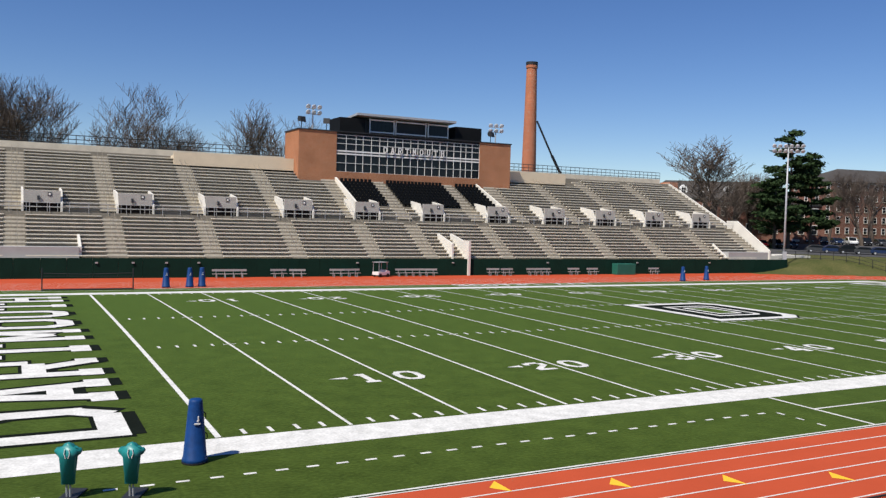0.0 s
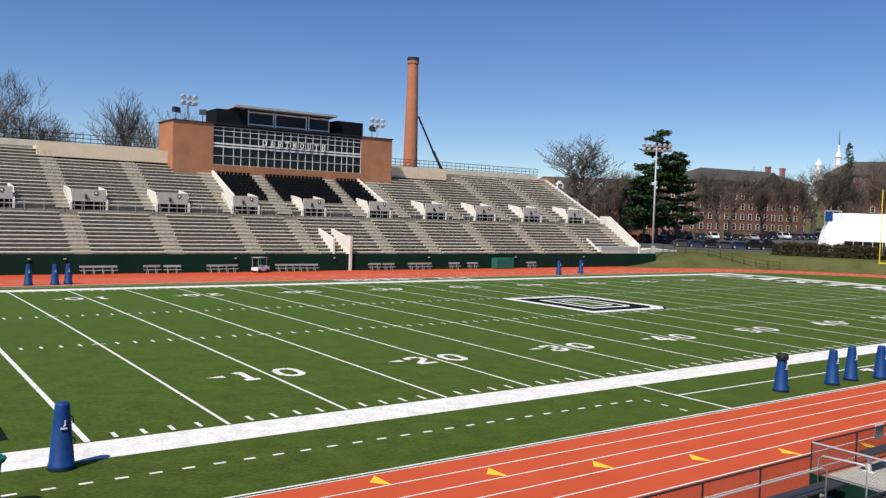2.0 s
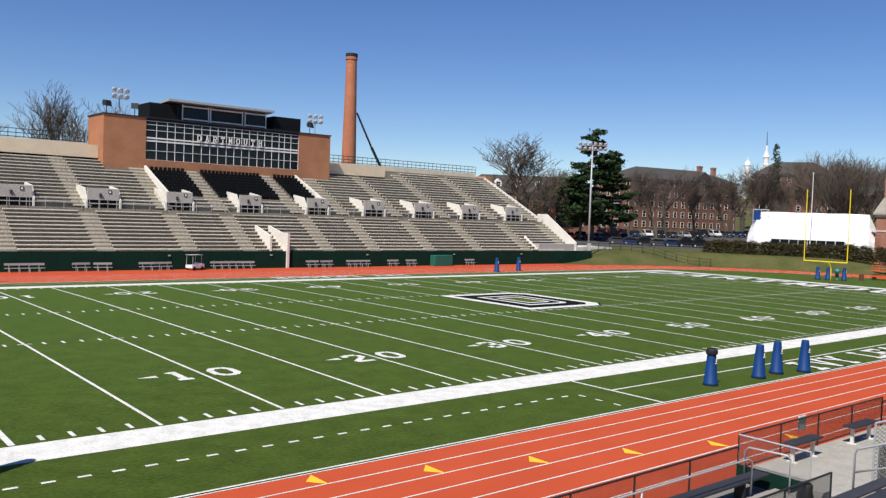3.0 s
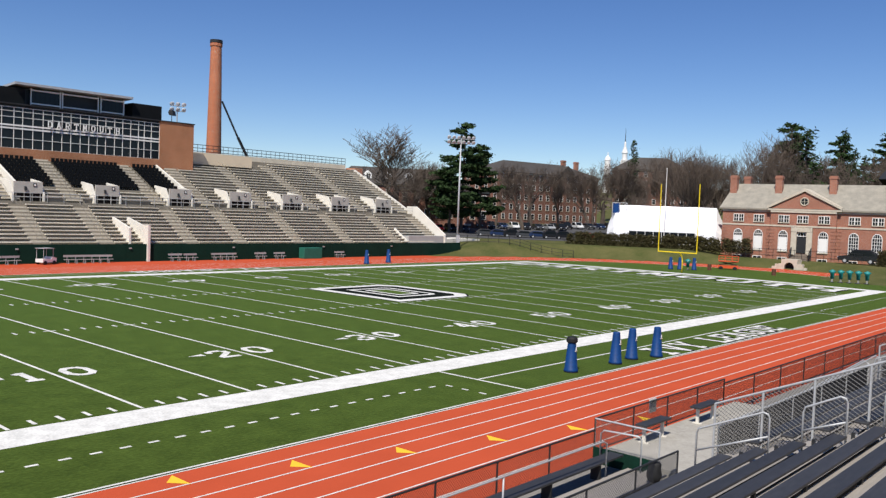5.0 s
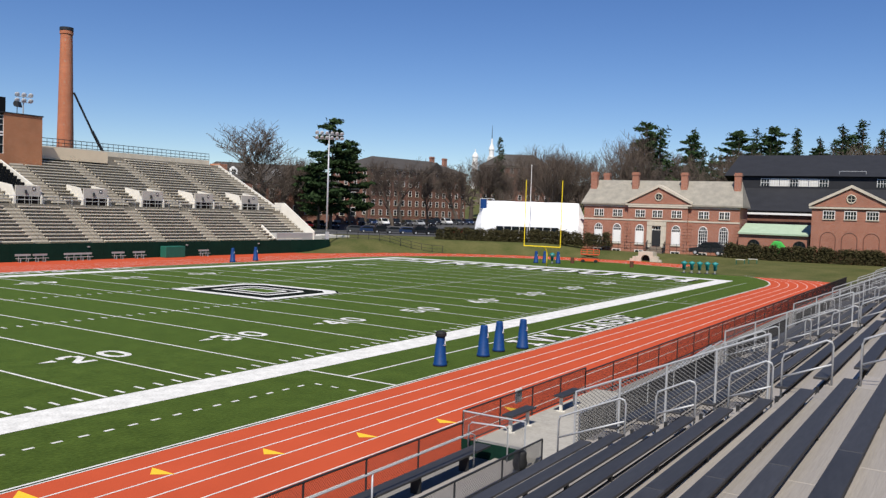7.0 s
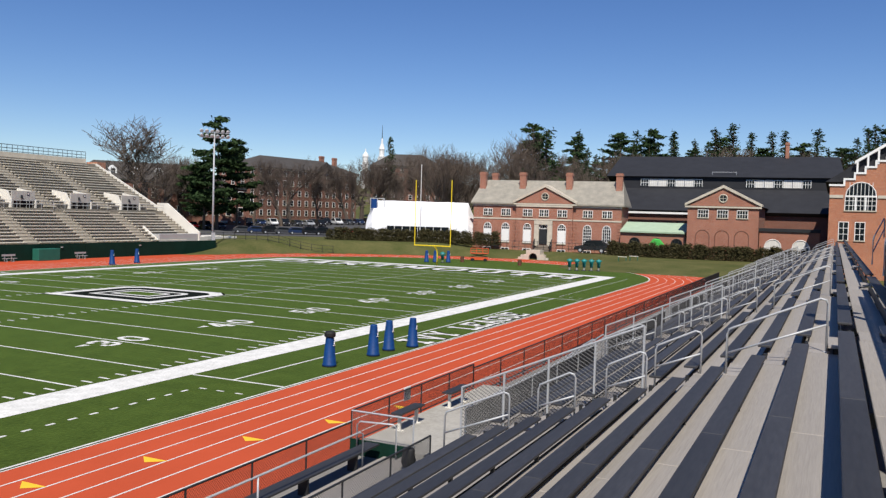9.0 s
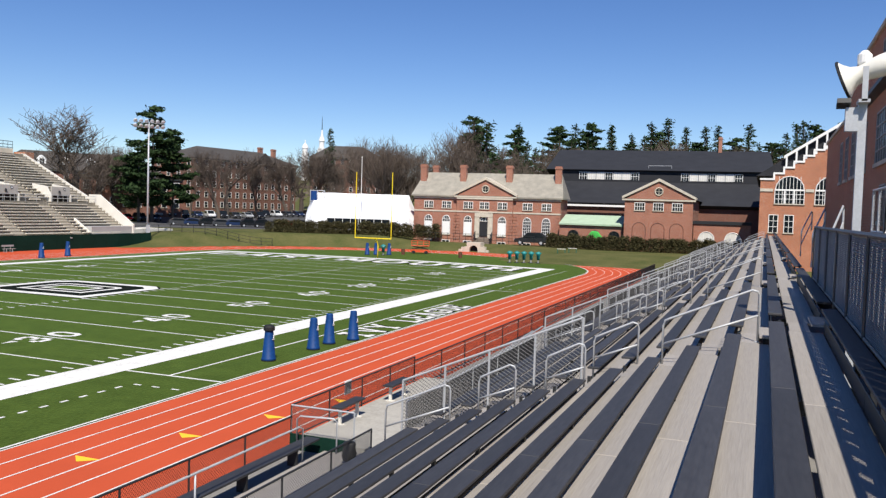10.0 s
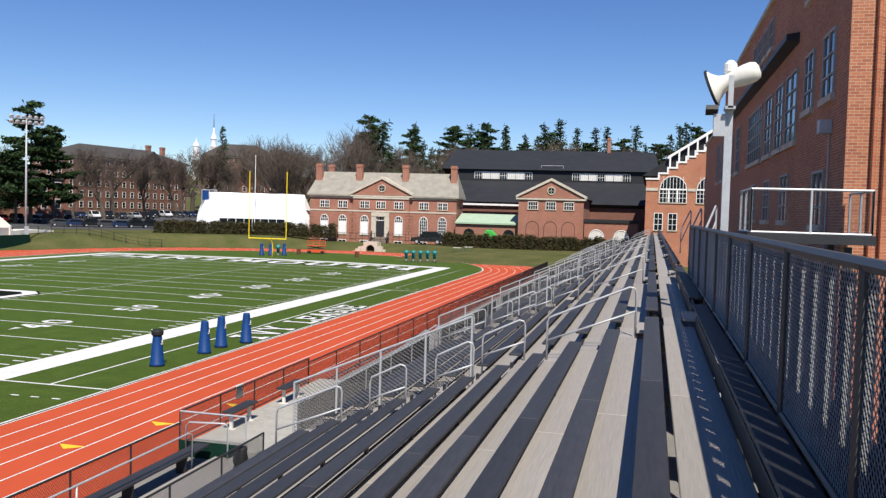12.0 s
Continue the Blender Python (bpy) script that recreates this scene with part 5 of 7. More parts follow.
d1 = dorm((180.2, 116.4, 5.2), math.degrees(math.atan2(109.2 - 115.8, 221 - 183.5)), 41, 16, 14.0, 5, 14, side_cols=4, gable_at=27)
chimney_stack(d1, 34, 8.5, 15, 19.6, 1.4)
chimney_stack(d1, 41.5, 10, 12, 19.6, 1.4)
d2 = dorm((136, 112.5, 5.0), -40, 22, 10, 7.4, 2, 8, rh=0.4, side_cols=0, label="low brick hall with a flat roof behind bare trees")
d3 = dorm((262, 128, 12), -60, 26, 14, 13, 4, 8, rh=5.0, side_cols=0, label="brick dormitory with a dark hipped roof on the hill")
d4 = dorm((148, 150, 5), -32, 40, 12, 9.5, 3, 9, rh=5.0, side_cols=0, label="brick hall with white dormers behind the grandstand")
for i in range(6):
    off = thing("dormer", "white gabled dormer window on a dark roof", "dormer", (0, 0, 0), group="roof dormers")
    off.matrix_basis = d4.matrix_basis @ pose(4 + 6 * i, 1.2, 10.6)
    bm = B()
    prism(bm, [(-1.0, 0), (1.0, 0), (1.0, 1.7), (0, 2.6), (-1.0, 1.7)], 0, 4, "y")
    part("dormer_body", bm, WHITE, off)
    window(off, 0, 0.3, 1.0, 1.4)

# white hall with its steeple on the hill
st = thing("steeple", "white wooden church-like steeple with belfry and thin spire", "steeple", (281, 134.5, 17))
bm = B()
box(bm, -1.15, 1.15, -1.15, 1.15, 0, 12.5)
part("tower", bm, WHITE, st)
bm = B()
lathe(bm, [(1.4, 12.5), (1.4, 13.0), (1.0, 13.1), (1.0, 15.4), (1.25, 15.5), (1.15, 15.8), (0.7, 17.2), (0.75, 17.4), (0.45, 17.6), (0.35, 19.5), (0.12, 19.9)], 10)
part("belfry", bm, WHITE, st)
bm = B()
lathe(bm, [(0.2, 19.9), (0.16, 20.3), (0.05, 25.0)], 8)
part("spire", bm, DARKMETAL, st, "thin dark spire")
st2 = thing("cupola", "small white cupola with a round dome", "cupola", (277, 139.5, 17))
bm = B()
lathe(bm, [(1.3, 0), (1.3, 10.4), (1.1, 10.6), (1.1, 12.2), (1.3, 12.4), (1.05, 13.4), (0.35, 14.2), (0.2, 14.4), (0.16, 15.4), (0.05, 15.6)], 10)
part("dome", bm, WHITE, st2)

# white event tent
tent = thing("marquee_tent", "long white fabric tent with a dark window strip", "tent", (124.6, 49.4, 3.3), math.degrees(math.atan2(31.2 - 49.4, 132.6 - 124.6)))
L = 19.9
prof = [(0, 0), (0.25, 2.6), (1.6, 4.6), (5.0, 6.6), (8.4, 4.6), (9.75, 2.6), (10, 0)]
bm = B()
nseg = 8
rings = []
for q in range(nseg + 1):
    f = 0.55 if q in (0, nseg) else 1.0
    xq = {0: 0.0, 1: 1.3, nseg - 1: L - 1.3, nseg: L}.get(q, L * q / nseg)
    rings.append([bm.verts.new((xq, 5 + (y - 5) * (0.75 if f < 1 else 1), z * f - (0.06 if q % 2 else 0))) for y, z in prof])
for p_, q_ in zip(rings, rings[1:]):
    for i in range(len(prof) - 1):
        bm.faces.new((p_[i], q_[i], q_[i + 1], p_[i + 1]))
bm.faces.new(rings[0][::-1])
bm.faces.new(rings[-1])
part("canopy", bm, TENTWHITE, tent)
bm = B()
box(bm, 4.0, 15.2, -0.06, 0.05, 0.2, 2.0)
part("window_strip", bm, GLASS, tent)
bm = B()
for q in range(9):
    box(bm, 4.0 + 1.4 * q - 0.04, 4.0 + 1.4 * q + 0.04, -0.1, -0.065, 0.2, 2.0)
part("window_bars", bm, WHITE, tent)

push(tent)

# tall brick building behind the near bleachers
rb = thing("field_house", "tall red brick field house with tall windows beside the bleachers", "building")
RX0, RX1, RY = 15.6, 76.0, -32.0
bm = B()
box(bm, RX0, 52.0, RY - 22, RY, 0, 16.1)
part("wall", bm, BRICK, rb)
bm = B()
box(bm, 52.003, 70.5, RY - 22, RY - 0.003, 0, 13.8)
part("lower_wall", bm, BRICK, rb)


# trees
def tube_into(vs, fs, a, b, ra, rb, sides):
    d = (b - a).normalized()
    up = Vector((0, 0, 1)) if abs(d.z) < 0.9 else Vector((1, 0, 0))
    u = d.cross(up).normalized()
    w = d.cross(u)
    n0 = len(vs)
    for p, r in ((a, ra), (b, rb)):
        for k in range(sides):
            t = 2 * math.pi * k / sides
            vs.append(p + r * (math.cos(t) * u + math.sin(t) * w))
    for k in range(sides):
        fs.append((n0 + k, n0 + (k + 1) % sides, n0 + sides + (k + 1) % sides, n0 + sides + k))


def raw(name, vs, fs, m, parent=None):
    me = bpy.data.meshes.new(name)
    me.from_pydata([tuple(v) for v in vs], [], fs)
    me.materials.append(m)
    ob = new(name, me)
    ob.parent = parent
    return ob


def bare_tree(seed, h, spread=0.55, levels=5, low=0.22, thin=0.035, kids=4, m_twig=None, droop=0.0, girth=0.022):
    """A leafless tree: forking limbs down to fine twigs, in a trunk mesh and a crown mesh."""
    rng = random.Random(seed)
    t = thing("bare_tree", "leafless grey brown tree with a dense crown of fine twigs", "tree", group="bare trees")
    tv, tf, cv, cf = [], [], [], []

    def grow(p, d, length, r, lev):
        steps = 3 if lev < 2 else 2
        for s in range(steps):
            d2 = (d + Vector((rng.uniform(-1, 1), rng.uniform(-1, 1), rng.uniform(-0.4, 0.9) - droop * lev * 0.2)) * 0.16).normalized()
            q = p + d2 * length / steps
            r2 = max(thin * 0.6, r * (1 - 0.32 / steps * (s + 1)))
            if lev <= 1:
                tube_into(tv, tf, p, q, r, r2, 6)
            else:
                tube_into(cv, cf, p, q, max(r, thin), max(r2, thin * 0.7), 3)
            p, d, r = q, d2, r2
            if lev < levels and (s > 0 or lev > 0):
                n_k = kids if s == steps - 1 else 2
                for _ in range(n_k):
                    ang = rng.uniform(0, 2 * math.pi)
                    side = Vector((math.cos(ang), math.sin(ang), rng.uniform(-0.15, 0.5)))
                    nd = (d * (1 - spread) + side * spread + Vector((0, 0, 0.12 - droop * 0.3))).normalized()
                    grow(p, nd, length * rng.uniform(0.55, 0.78), r * rng.uniform(0.45, 0.62), lev + 1)

    grow(Vector((0, 0, -0.5)), Vector((0, 0, 1)), h * low * 1.6, h * girth, 0)
    top = max(v.z for v in cv)
    k = h / top
    for v in tv + cv:
        v *= k
    raw("trunk", tv, tf, BARK, t)
    raw("crown", cv, cf, m_twig or TWIG, t)
    return t


def needle_clump(vs, fs, c, r, rng, n=9, flat=0.5):
    for _ in range(n):
        a = Vector((rng.gauss(0, 1), rng.gauss(0, 1), rng.gauss(0, flat))) * r * 0.55
        d = Vector((rng.uniform(-1, 1), rng.uniform(-1, 1), rng.uniform(-0.5, 0.6))).normalized()
        e = d.cross(Vector((rng.uniform(-1, 1), rng.uniform(-1, 1), rng.uniform(-1, 1)))).normalized()
        n0 = len(vs)
        s = r * rng.uniform(0.35, 0.75)
        vs += [c + a - d * s, c + a + e * s * 0.4, c + a + d * s, c + a - e * s * 0.35]
        fs.append((n0, n0 + 1, n0 + 2, n0 + 3))


def conifer(seed, h, kind="pine"):
    """Pine: open, uneven storeys of long limbs. Fir: a narrow ragged cone."""
    rng = random.Random(seed)
    t = thing("conifer", "dark green evergreen with ragged tiers of needles", "tree", group="evergreens")
    tv, tf, cv, cf = [], [], [], []
    tube_into(tv, tf, Vector((0, 0, -0.5)), Vector((0.1, 0.1, h * 0.96)), h * 0.02, 0.05, 6)
    n = 44 if kind == "pine" else 150
    for i in range(n):
        f = (i + rng.random()) / n
        z = h * (0.16 + 0.82 * f) if kind == "pine" else h * (0.08 + 0.9 * f)
        L = h * (0.34 * (1 - f) ** 0.6 * rng.uniform(0.55, 1.1) + 0.03) if kind == "pine" else h * (0.175 * (1 - f) ** 0.9 * rng.uniform(0.6, 1.2) + 0.006)
        a = rng.uniform(0, 2 * math.pi)
        rise = rng.uniform(-0.05, 0.3) if kind == "pine" else rng.uniform(-0.35, 0.1)
        end = Vector((math.cos(a) * L, math.sin(a) * L, z + rise * L))
        tube_into(tv, tf, Vector((0, 0, z)), end, 0.07, 0.03, 3)
        n_c = max(3 if kind == "pine" else 1, int(L / (0.42 if kind == "pine" else 0.55)))
        for q in range(n_c):
            g = 0.3 + 0.7 * (q + 0.6) / n_c
            c = Vector((0, 0, z)).lerp(end, g) + Vector((rng.uniform(-1, 1), rng.uniform(-1, 1), rng.uniform(-0.2, 0.5))) * 0.45
            needle_clump(cv, cf, c, 0.85 if kind == "pine" else 0.55, rng, 20 if kind == "pine" else 8, 0.28 if kind == "pine" else 0.5)
    raw("trunk", tv, tf, BARK, t)
    raw("crown", cv, cf, NEEDLE, t)
    return t


# each model is built once and set out again, turned and scaled
BARE = [bare_tree(3 + i, 20, spread=s, kids=k, thin=0.015, levels=5, low=0.19) for i, (s, k) in enumerate(((0.36, 2), (0.40, 3), (0.44, 2)))]
ELM = bare_tree(21, 20, spread=0.58, low=0.17, kids=2, droop=0.1, thin=0.026, levels=5, m_twig=BARK, girth=0.034)
PINES = [conifer(31, 20, "pine"), conifer(32, 20, "pine")]
FIRS = [conifer(41, 20, "fir"), conifer(42, 20, "fir")]
rng = random.Random(5)


used = set()


def plant(src, x, y, top, wide=1.0, base=None):
    zb = ground_z(x, y) if base is None else base
    s = 1.05 * (top - zb) / 20.0
    m = pose(x, y, zb, 0, 0, rng.uniform(0, 360))
    if src.name in used:
        ob = copy_thing(src, m)
    else:
        ob = src
        used.add(src.name)
        ob.matrix_basis = m
    ob.scale = (s * wide, s * wide, s)
    return ob


for i, (x, y, top, w) in enumerate(((-5.9, 138.2, 28.4, 0.8), (-0.3, 133.1, 29.3, 0.75), (10.4, 138.5, 29.3, 0.8), (35.6, 138, 27.8, 0.9), (28.6, 155, 25.4, 0.8), (44.1, 149, 27.4, 0.85), (-12.5, 133, 27.1, 0.8))):
    plant(BARE[i % 3], x, y, top, w * 1.5, 3.0)
plant(ELM, 128.6, 107.3, 25.4, 1.05, 3.5)
for i, (x, y, top, w) in enumerate(((150.5, 113, 20.7, 0.9), (159.9, 93.2, 19.6, 1.1), (163, 104, 18.2, 1.0), (144.5, 104, 14.4, 0.9), (139, 110, 15, 1.0), (161.7, 50.6, 22.4, 1.0), (168.2, 48.2, 23.0, 1.0), (173.6, 60.4, 22.1, 1.0), (165.3, 42.3, 20.9, 1.0), (168.1, 35, 26.8, 1.0), (171.5, 40.1, 25.0, 0.95), (181, 55, 21, 1.1), (200, 98, 20.5, 0.9), (212, 92, 19, 0.9), (187, 78, 15, 1.0), (225, 100, 22, 1.0), (166, 28, 20, 1.0), (172, 20, 21, 1.0), (246, 118, 26, 1.0))):
    plant(BARE[i % 3], x, y, top, w)
plant(PINES[0], 135.2, 92.2, 26.2, 0.95)
plant(PINES[1], 140.4, 91.0, 22.2, 0.8)
plant(PINES[1], 132.0, 92.8, 19.0, 1.0)


def plant_by(src, bearing, dist, rise, wide=1.0):
    """Plants by compass: the bearing and the rise of the top, in degrees, as seen from the bleachers."""
    x, y = FAR_EYE.x + dist * math.cos(radians(bearing)), FAR_EYE.y + dist * math.sin(radians(bearing))
    return plant(src, x, y, FAR_EYE.z + dist * math.tan(radians(rise)), wide)


for k, bearing, dist, rise, wide in ((0, 35.5, 216, 3.55, 1.5), (1, 33.6, 222, 2.7, 1.1), (0, 24.5, 190, 4.75, 1.5), (2, 25.6, 196, 4.3, 1.3), (1, 23.6, 188, 4.2, 1.2), (2, 21.1, 200, 5.6, 1.2), (0, 30.7, 245, 3.6, 1.5), (1, 29.7, 250, 3.7, 1.5), (1, 31.6, 240, 3.2, 1.4), (0, 43.4, 190, 3.2, 1.3), (1, 42.4, 200, 3.3, 1.2), (2, 43.4, 172, 2.8, 1.3)):
    plant_by(BARE[k], bearing, dist, rise, wide)
plant(FIRS[0], 243.6, 110.2, 32.4, 0.75)
plant(PINES[1], 176.2, 35.5, 28.2, 0.75)
plant(FIRS[1], 170, 30.4, 26.0, 1.3)
# wooded ridge behind the dark hall
for i in range(46):
    f = i / 45
    y = 62 - 118 * f + rng.uniform(-2, 2)
    x = 292 + rng.uniform(-12, 30)
    if 0.60 < f < 0.66:
        continue
    tall = rng.uniform(31, 40.5)
    plant(FIRS[i % 2] if i % 5 else PINES[i % 2], x, y, tall, rng.uniform(0.85, 1.25), ground_z(x, y) + 2)
for i in range(60):
    f = (i + 0.5) / 60
    y = 95 - 180 * f + rng.uniform(-3, 3)
    x = 300 + rng.uniform(-45, 40)
    plant(BARE[i % 3], x, y, rng.uniform(24, 31.5), rng.uniform(1.0, 1.4), ground_z(x, y))
# far woods as one ragged sheet of small crowns
vs, fs = [], []
for i in range(5200):
    a = rng.uniform(-0.36, 1.15)
    d = rng.uniform(380, 460)
    x, y = -6 + d * math.cos(a), -27 + d * math.sin(a)
    z = ground_z(x, y) - 2 + rng.uniform(0, 9) * (0.6 + 0.4 * math.sin(a * 9))
    needle_clump(vs, fs, Vector((x, y, z)), 3.2, rng, 5)
tagged(raw("far_woods", vs, fs, TWIG), "brown leafless woods on the far ridge", "woods", kind="stuff")


# hedges of single shrubs
def shrub(seed, h, r):
    g = random.Random(seed)
    s = thing("shrub", "brownish green dense hedge shrub", "shrub", group="hedge shrubs")
    vs, fs = [], []
    for _ in range(260):
        f = g.random()
        rr = r * (1 - 0.55 * f) * (0.55 + 0.45 * g.random())
        a = g.uniform(0, 2 * math.pi)
        needle_clump(vs, fs, Vector((rr * math.cos(a), rr * math.sin(a), 0.1 + f * h)), 0.3, g, 4, 1.0)
    raw("leaves", vs, fs, HEDGELEAF, s)
    tv, tf = [], []
    tube_into(tv, tf, Vector((0, 0, -0.3)), Vector((0, 0, h * 0.8)), 0.07, 0.03, 5)
    raw("stem", tv, tf, BARK, s)
    return s


SHRUBS = [shrub(i, 2.3, 1.0) for i in (1, 2, 3)]
first = [True, True, True]


def hedge(x0, y0, x1, y1, n, h, base):
    for i in range(n):
        f = (i + rng.uniform(-0.25, 0.25)) / (n - 1)
        x, y = x0 + (x1 - x0) * f, y0 + (y1 - y0) * f + rng.uniform(-0.3, 0.3)
        k = i % 3
        m = pose(x, y, base, 0, 0, rng.uniform(0, 360))
        if first[k]:
            ob, first[k] = SHRUBS[k], False
            ob.matrix_basis = m
        else:
            ob = copy_thing(SHRUBS[k], m)
        s = h / 2.3 * rng.uniform(0.85, 1.12)
        ob.scale = (s * 1.1, s * 1.1, s)
        push(ob)


hedge(118.5, 52.6, 128.6, 31.6, 28, 2.1, 2.5)
hedge(129.3, 30.6, 131.0, 27.0, 5, 2.2, 2.4)
hedge(129.8, 5.9, 129.6, -26.5, 42, 2.05, 1.7)


# field equipment
def blue_pad(at, label="blue vinyl tackling dummy standing on the turf", cap=False, rz=0):
    p = thing("tackling_dummy", label, "tackling dummy", at, rz, group="blue tackling dummies")
    bm = B()
    lathe(bm, [(0.36, 0.03), (0.39, 0.06), (0.39, 0.14), (0.36, 0.17), (0.21, 1.78), (0.20, 1.83), (0.16, 1.86)], 20)
    part("body", bm, BLUE, p, smooth=True)
    bm = B()
    lathe(bm, [(0.37, 0.0), (0.40, 0.01), (0.40, 0.05), (0.37, 0.06)], 20)
    part("base", bm, RUBBER, p)
    bm = B()
    box(bm, -0.09, 0.09, -0.303, -0.262, 1.16, 1.2)
    prism(bm, [(-0.01, 1.24), (0.05, 1.26), (0.045, 1.4), (0.02, 1.4), (0.02, 1.3)], -0.29, -0.245, "y")
    part("badge", bm, WHITE, p, "white printed badge")
    bm = B()
    for z in (0.75, 1.35):
        r = 0.36 - (z - 0.17) * 0.0925
        tube(bm, [(r - 0.02, -0.02, z - 0.12), (r + 0.06, -0.02, z - 0.06), (r + 0.05, -0.02, z + 0.06), (r - 0.03, -0.02, z + 0.12)], 0.02, 5)
    part("handle", bm, RUBBER, p)
    if cap:
        bm = B()
        lathe(bm, [(0.27, 1.62), (0.31, 1.66), (0.31, 1.82), (0.24, 1.92), (0.1, 1.95)], 14)
        part("cap", bm, RUBBER, p, "dark cover pulled over the top")
    return p


blue_pad((-1.2, -2.25, 0.002)).scale = (0.94, 0.94, 1.0)
blue_pad((27.95, -5.75, 0.002), "blue tackling dummy with a dark cover on top", True).scale = (0.88,) * 3
for x, y in ((31.75, -5.98), (33.75, -5.8), (35.55, -6.32)):
    blue_pad((x, y, 0.002)).scale = (0.88,) * 3
for x, y in ((7.1, 54.9), (9.3, 55.0), (10.5, 55.3), (71.2, 54.4), (76.2, 55.3), (111.7, 30.4), (112.5, 29.3), (114.0, 27.7)):
    blue_pad((x, y, 0.002))


def teal_dummy(at, rz):
    """A teal man-shaped sled pad with raised arms on a sprung steel leg."""
    d = thing("sled_pad", "teal vinyl sled pad with stub arms on a steel leg", "sled pad", at, rz, group="teal sled pads")
    bm = B()
    prof = [(-0.21, 0.45), (0.21, 0.45), (0.23, 0.9), (0.22, 1.3), (0.40, 1.36), (0.46, 1.45), (0.40, 1.54), (0.22, 1.52), (0.14, 1.66), (0.0, 1.70), (-0.14, 1.66), (-0.22, 1.52), (-0.40, 1.54), (-0.46, 1.45), (-0.40, 1.36), (-0.22, 1.3), (-0.23, 0.9)]
    prism(bm, prof, -0.12, 0.12, "y")
    bmesh.ops.bevel(bm, geom=[e for e in bm.edges if abs(e.verts[0].co.y - e.verts[1].co.y) < 0.01], offset=0.05, segments=2, affect="EDGES")
    part("pad", bm, TEAL, d, smooth=True)
    bm = B()
    for sx in (-0.07, 0.07):
        tube(bm, [(sx * 0.6, -0.14, 1.25), (sx * 1.4, -0.15, 1.40), (sx, -0.14, 1.52)], 0.014, 5)
    part("crest", bm, WHITE, d, "white printed lacing")
    bm = B()
    tube(bm, [(-0.06, 0, 0.5), (-0.06, 0.05, 0.04)], 0.035, 6)
    tube(bm, [(0.06, 0, 0.5), (0.06, 0.05, 0.04)], 0.035, 6)
    part("leg", bm, GALV, d)
    bm = B()
    box(bm, -0.3, 0.3, -0.25, 0.9, 0.0, 0.05)
    part("skid", bm, DARKMETAL, d)
    return d


for x, y in ((-4.68, -4.22), (-3.25, -4.75)):
    teal_dummy((x, y, 0.002), -25).scale = (0.72, 0.8, 0.84)
teal_dummy((112.9, 28.2, 0.002), -75)
for i in range(5):
    teal_dummy((112.0 + 0.38 * i, 7.3 - 0.98 * i, 0.002), 100)

# goal posts
gp = thing("goal_post", "yellow gooseneck football goal post with two uprights", "goal post", (102.9, 24.38, 0))
bm = B()
tube(bm, [(0, 0, -0.05), (0, 0, 1.9), (-0.25, 0, 2.5), (-0.9, 0, 2.95), (-1.7, 0, 3.05)], 0.085, 10)
part("gooseneck", bm, YELLOW, gp, smooth=True)
bm = B()
tube(bm, [(-1.75, -2.86, 3.05), (-1.75, 2.86, 3.05)], 0.075, 10)
part("crossbar", bm, YELLOW, gp)
for y in (-2.82, 2.82):
    bm = B()
    tube(bm, [(-1.75, y, 3.1), (-1.75, y, 12.4)], 0.06, 8)
    part("upright", bm, YELLOW, gp)
fp = thing("flagpole", "slim white flagpole beyond the goal post", "flagpole", (118.0, 34.9, 0.6))
bm = B()
tube(bm, [(0, 0, -0.6), (0, 0, 14.9)], 0.075, 8, 0.045)
part("pole", bm, WHITE, fp)
bm = B()
lathe(bm, [(0.02, 14.9), (0.1, 14.98), (0.1, 15.06), (0.02, 15.14)], 8)
part("finial", bm, WHITE, fp)
push(fp, 1.18)


def light_pole(x, y, base, top):
    p = thing("field_light_pole", "tall grey steel pole with a bank of floodlights", "light pole", (x, y, base), -35)
    H = top - base
    bm = B()
    tube(bm, [(0, 0, -0.2), (0, 0, H)], 0.19, 10, 0.11)
    part("pole", bm, GALV, p, smooth=True)
    for z in (H - 0.1, H - 0.9):
        bm = B()
        box(bm, -2.4, 2.4, -0.08, 0.08, z - 0.06, z + 0.06)
        part("crossarm", bm, GALV, p)
        for q in range(6):
            bm = B()
            lathe(bm, [(0.06, -0.32), (0.28, -0.05), (0.34, 0.1), (0.3, 0.13)], 10)
            ob = part("lamp_head", bm, LAMPGLASS, p, smooth=True)
            ob.matrix_basis = pose(-2.2 + 0.88 * q, -0.2, z + 0.28, 125, 0, 0)
    bm = B()
    box(bm, -0.3, 0.3, -0.5, -0.24, 2.0, 3.4)
    part("control_box", bm, GALV, p)


light_pole(104.9, 67.3, 0.0, 20.2)


# benches and equipment by the green wall
def team_bench(x, y, n=2, rz=0):
    b = thing("team_bench", "grey aluminium team bench by the green wall", "bench", (x, y, 0.0), rz, group="team benches")
    bm = B()
    box(bm, -0.95 * n, 0.95 * n, -0.15, 0.15, 0.42, 0.47)
    part("seat", bm, BENCHGREY, b)
    bm = B()
    box(bm, -0.95 * n, 0.95 * n, 0.2, 0.24, 0.72, 0.95)
    part("backrest", bm, BENCHGREY, b)
    for q in range(2 * n):
        bm = B()
        xx = -0.95 * n + 0.45 + q * 0.95
        tube(bm, [(xx, -0.2, 0), (xx, -0.12, 0.42)], 0.035, 5)
        tube(bm, [(xx, 0.3, 0), (xx, 0.22, 0.94)], 0.035, 5)
        tube(bm, [(xx, -0.24, 0.03), (xx, 0.36, 0.03)], 0.035, 5)
        part("leg", bm, GALV, b)
    return b


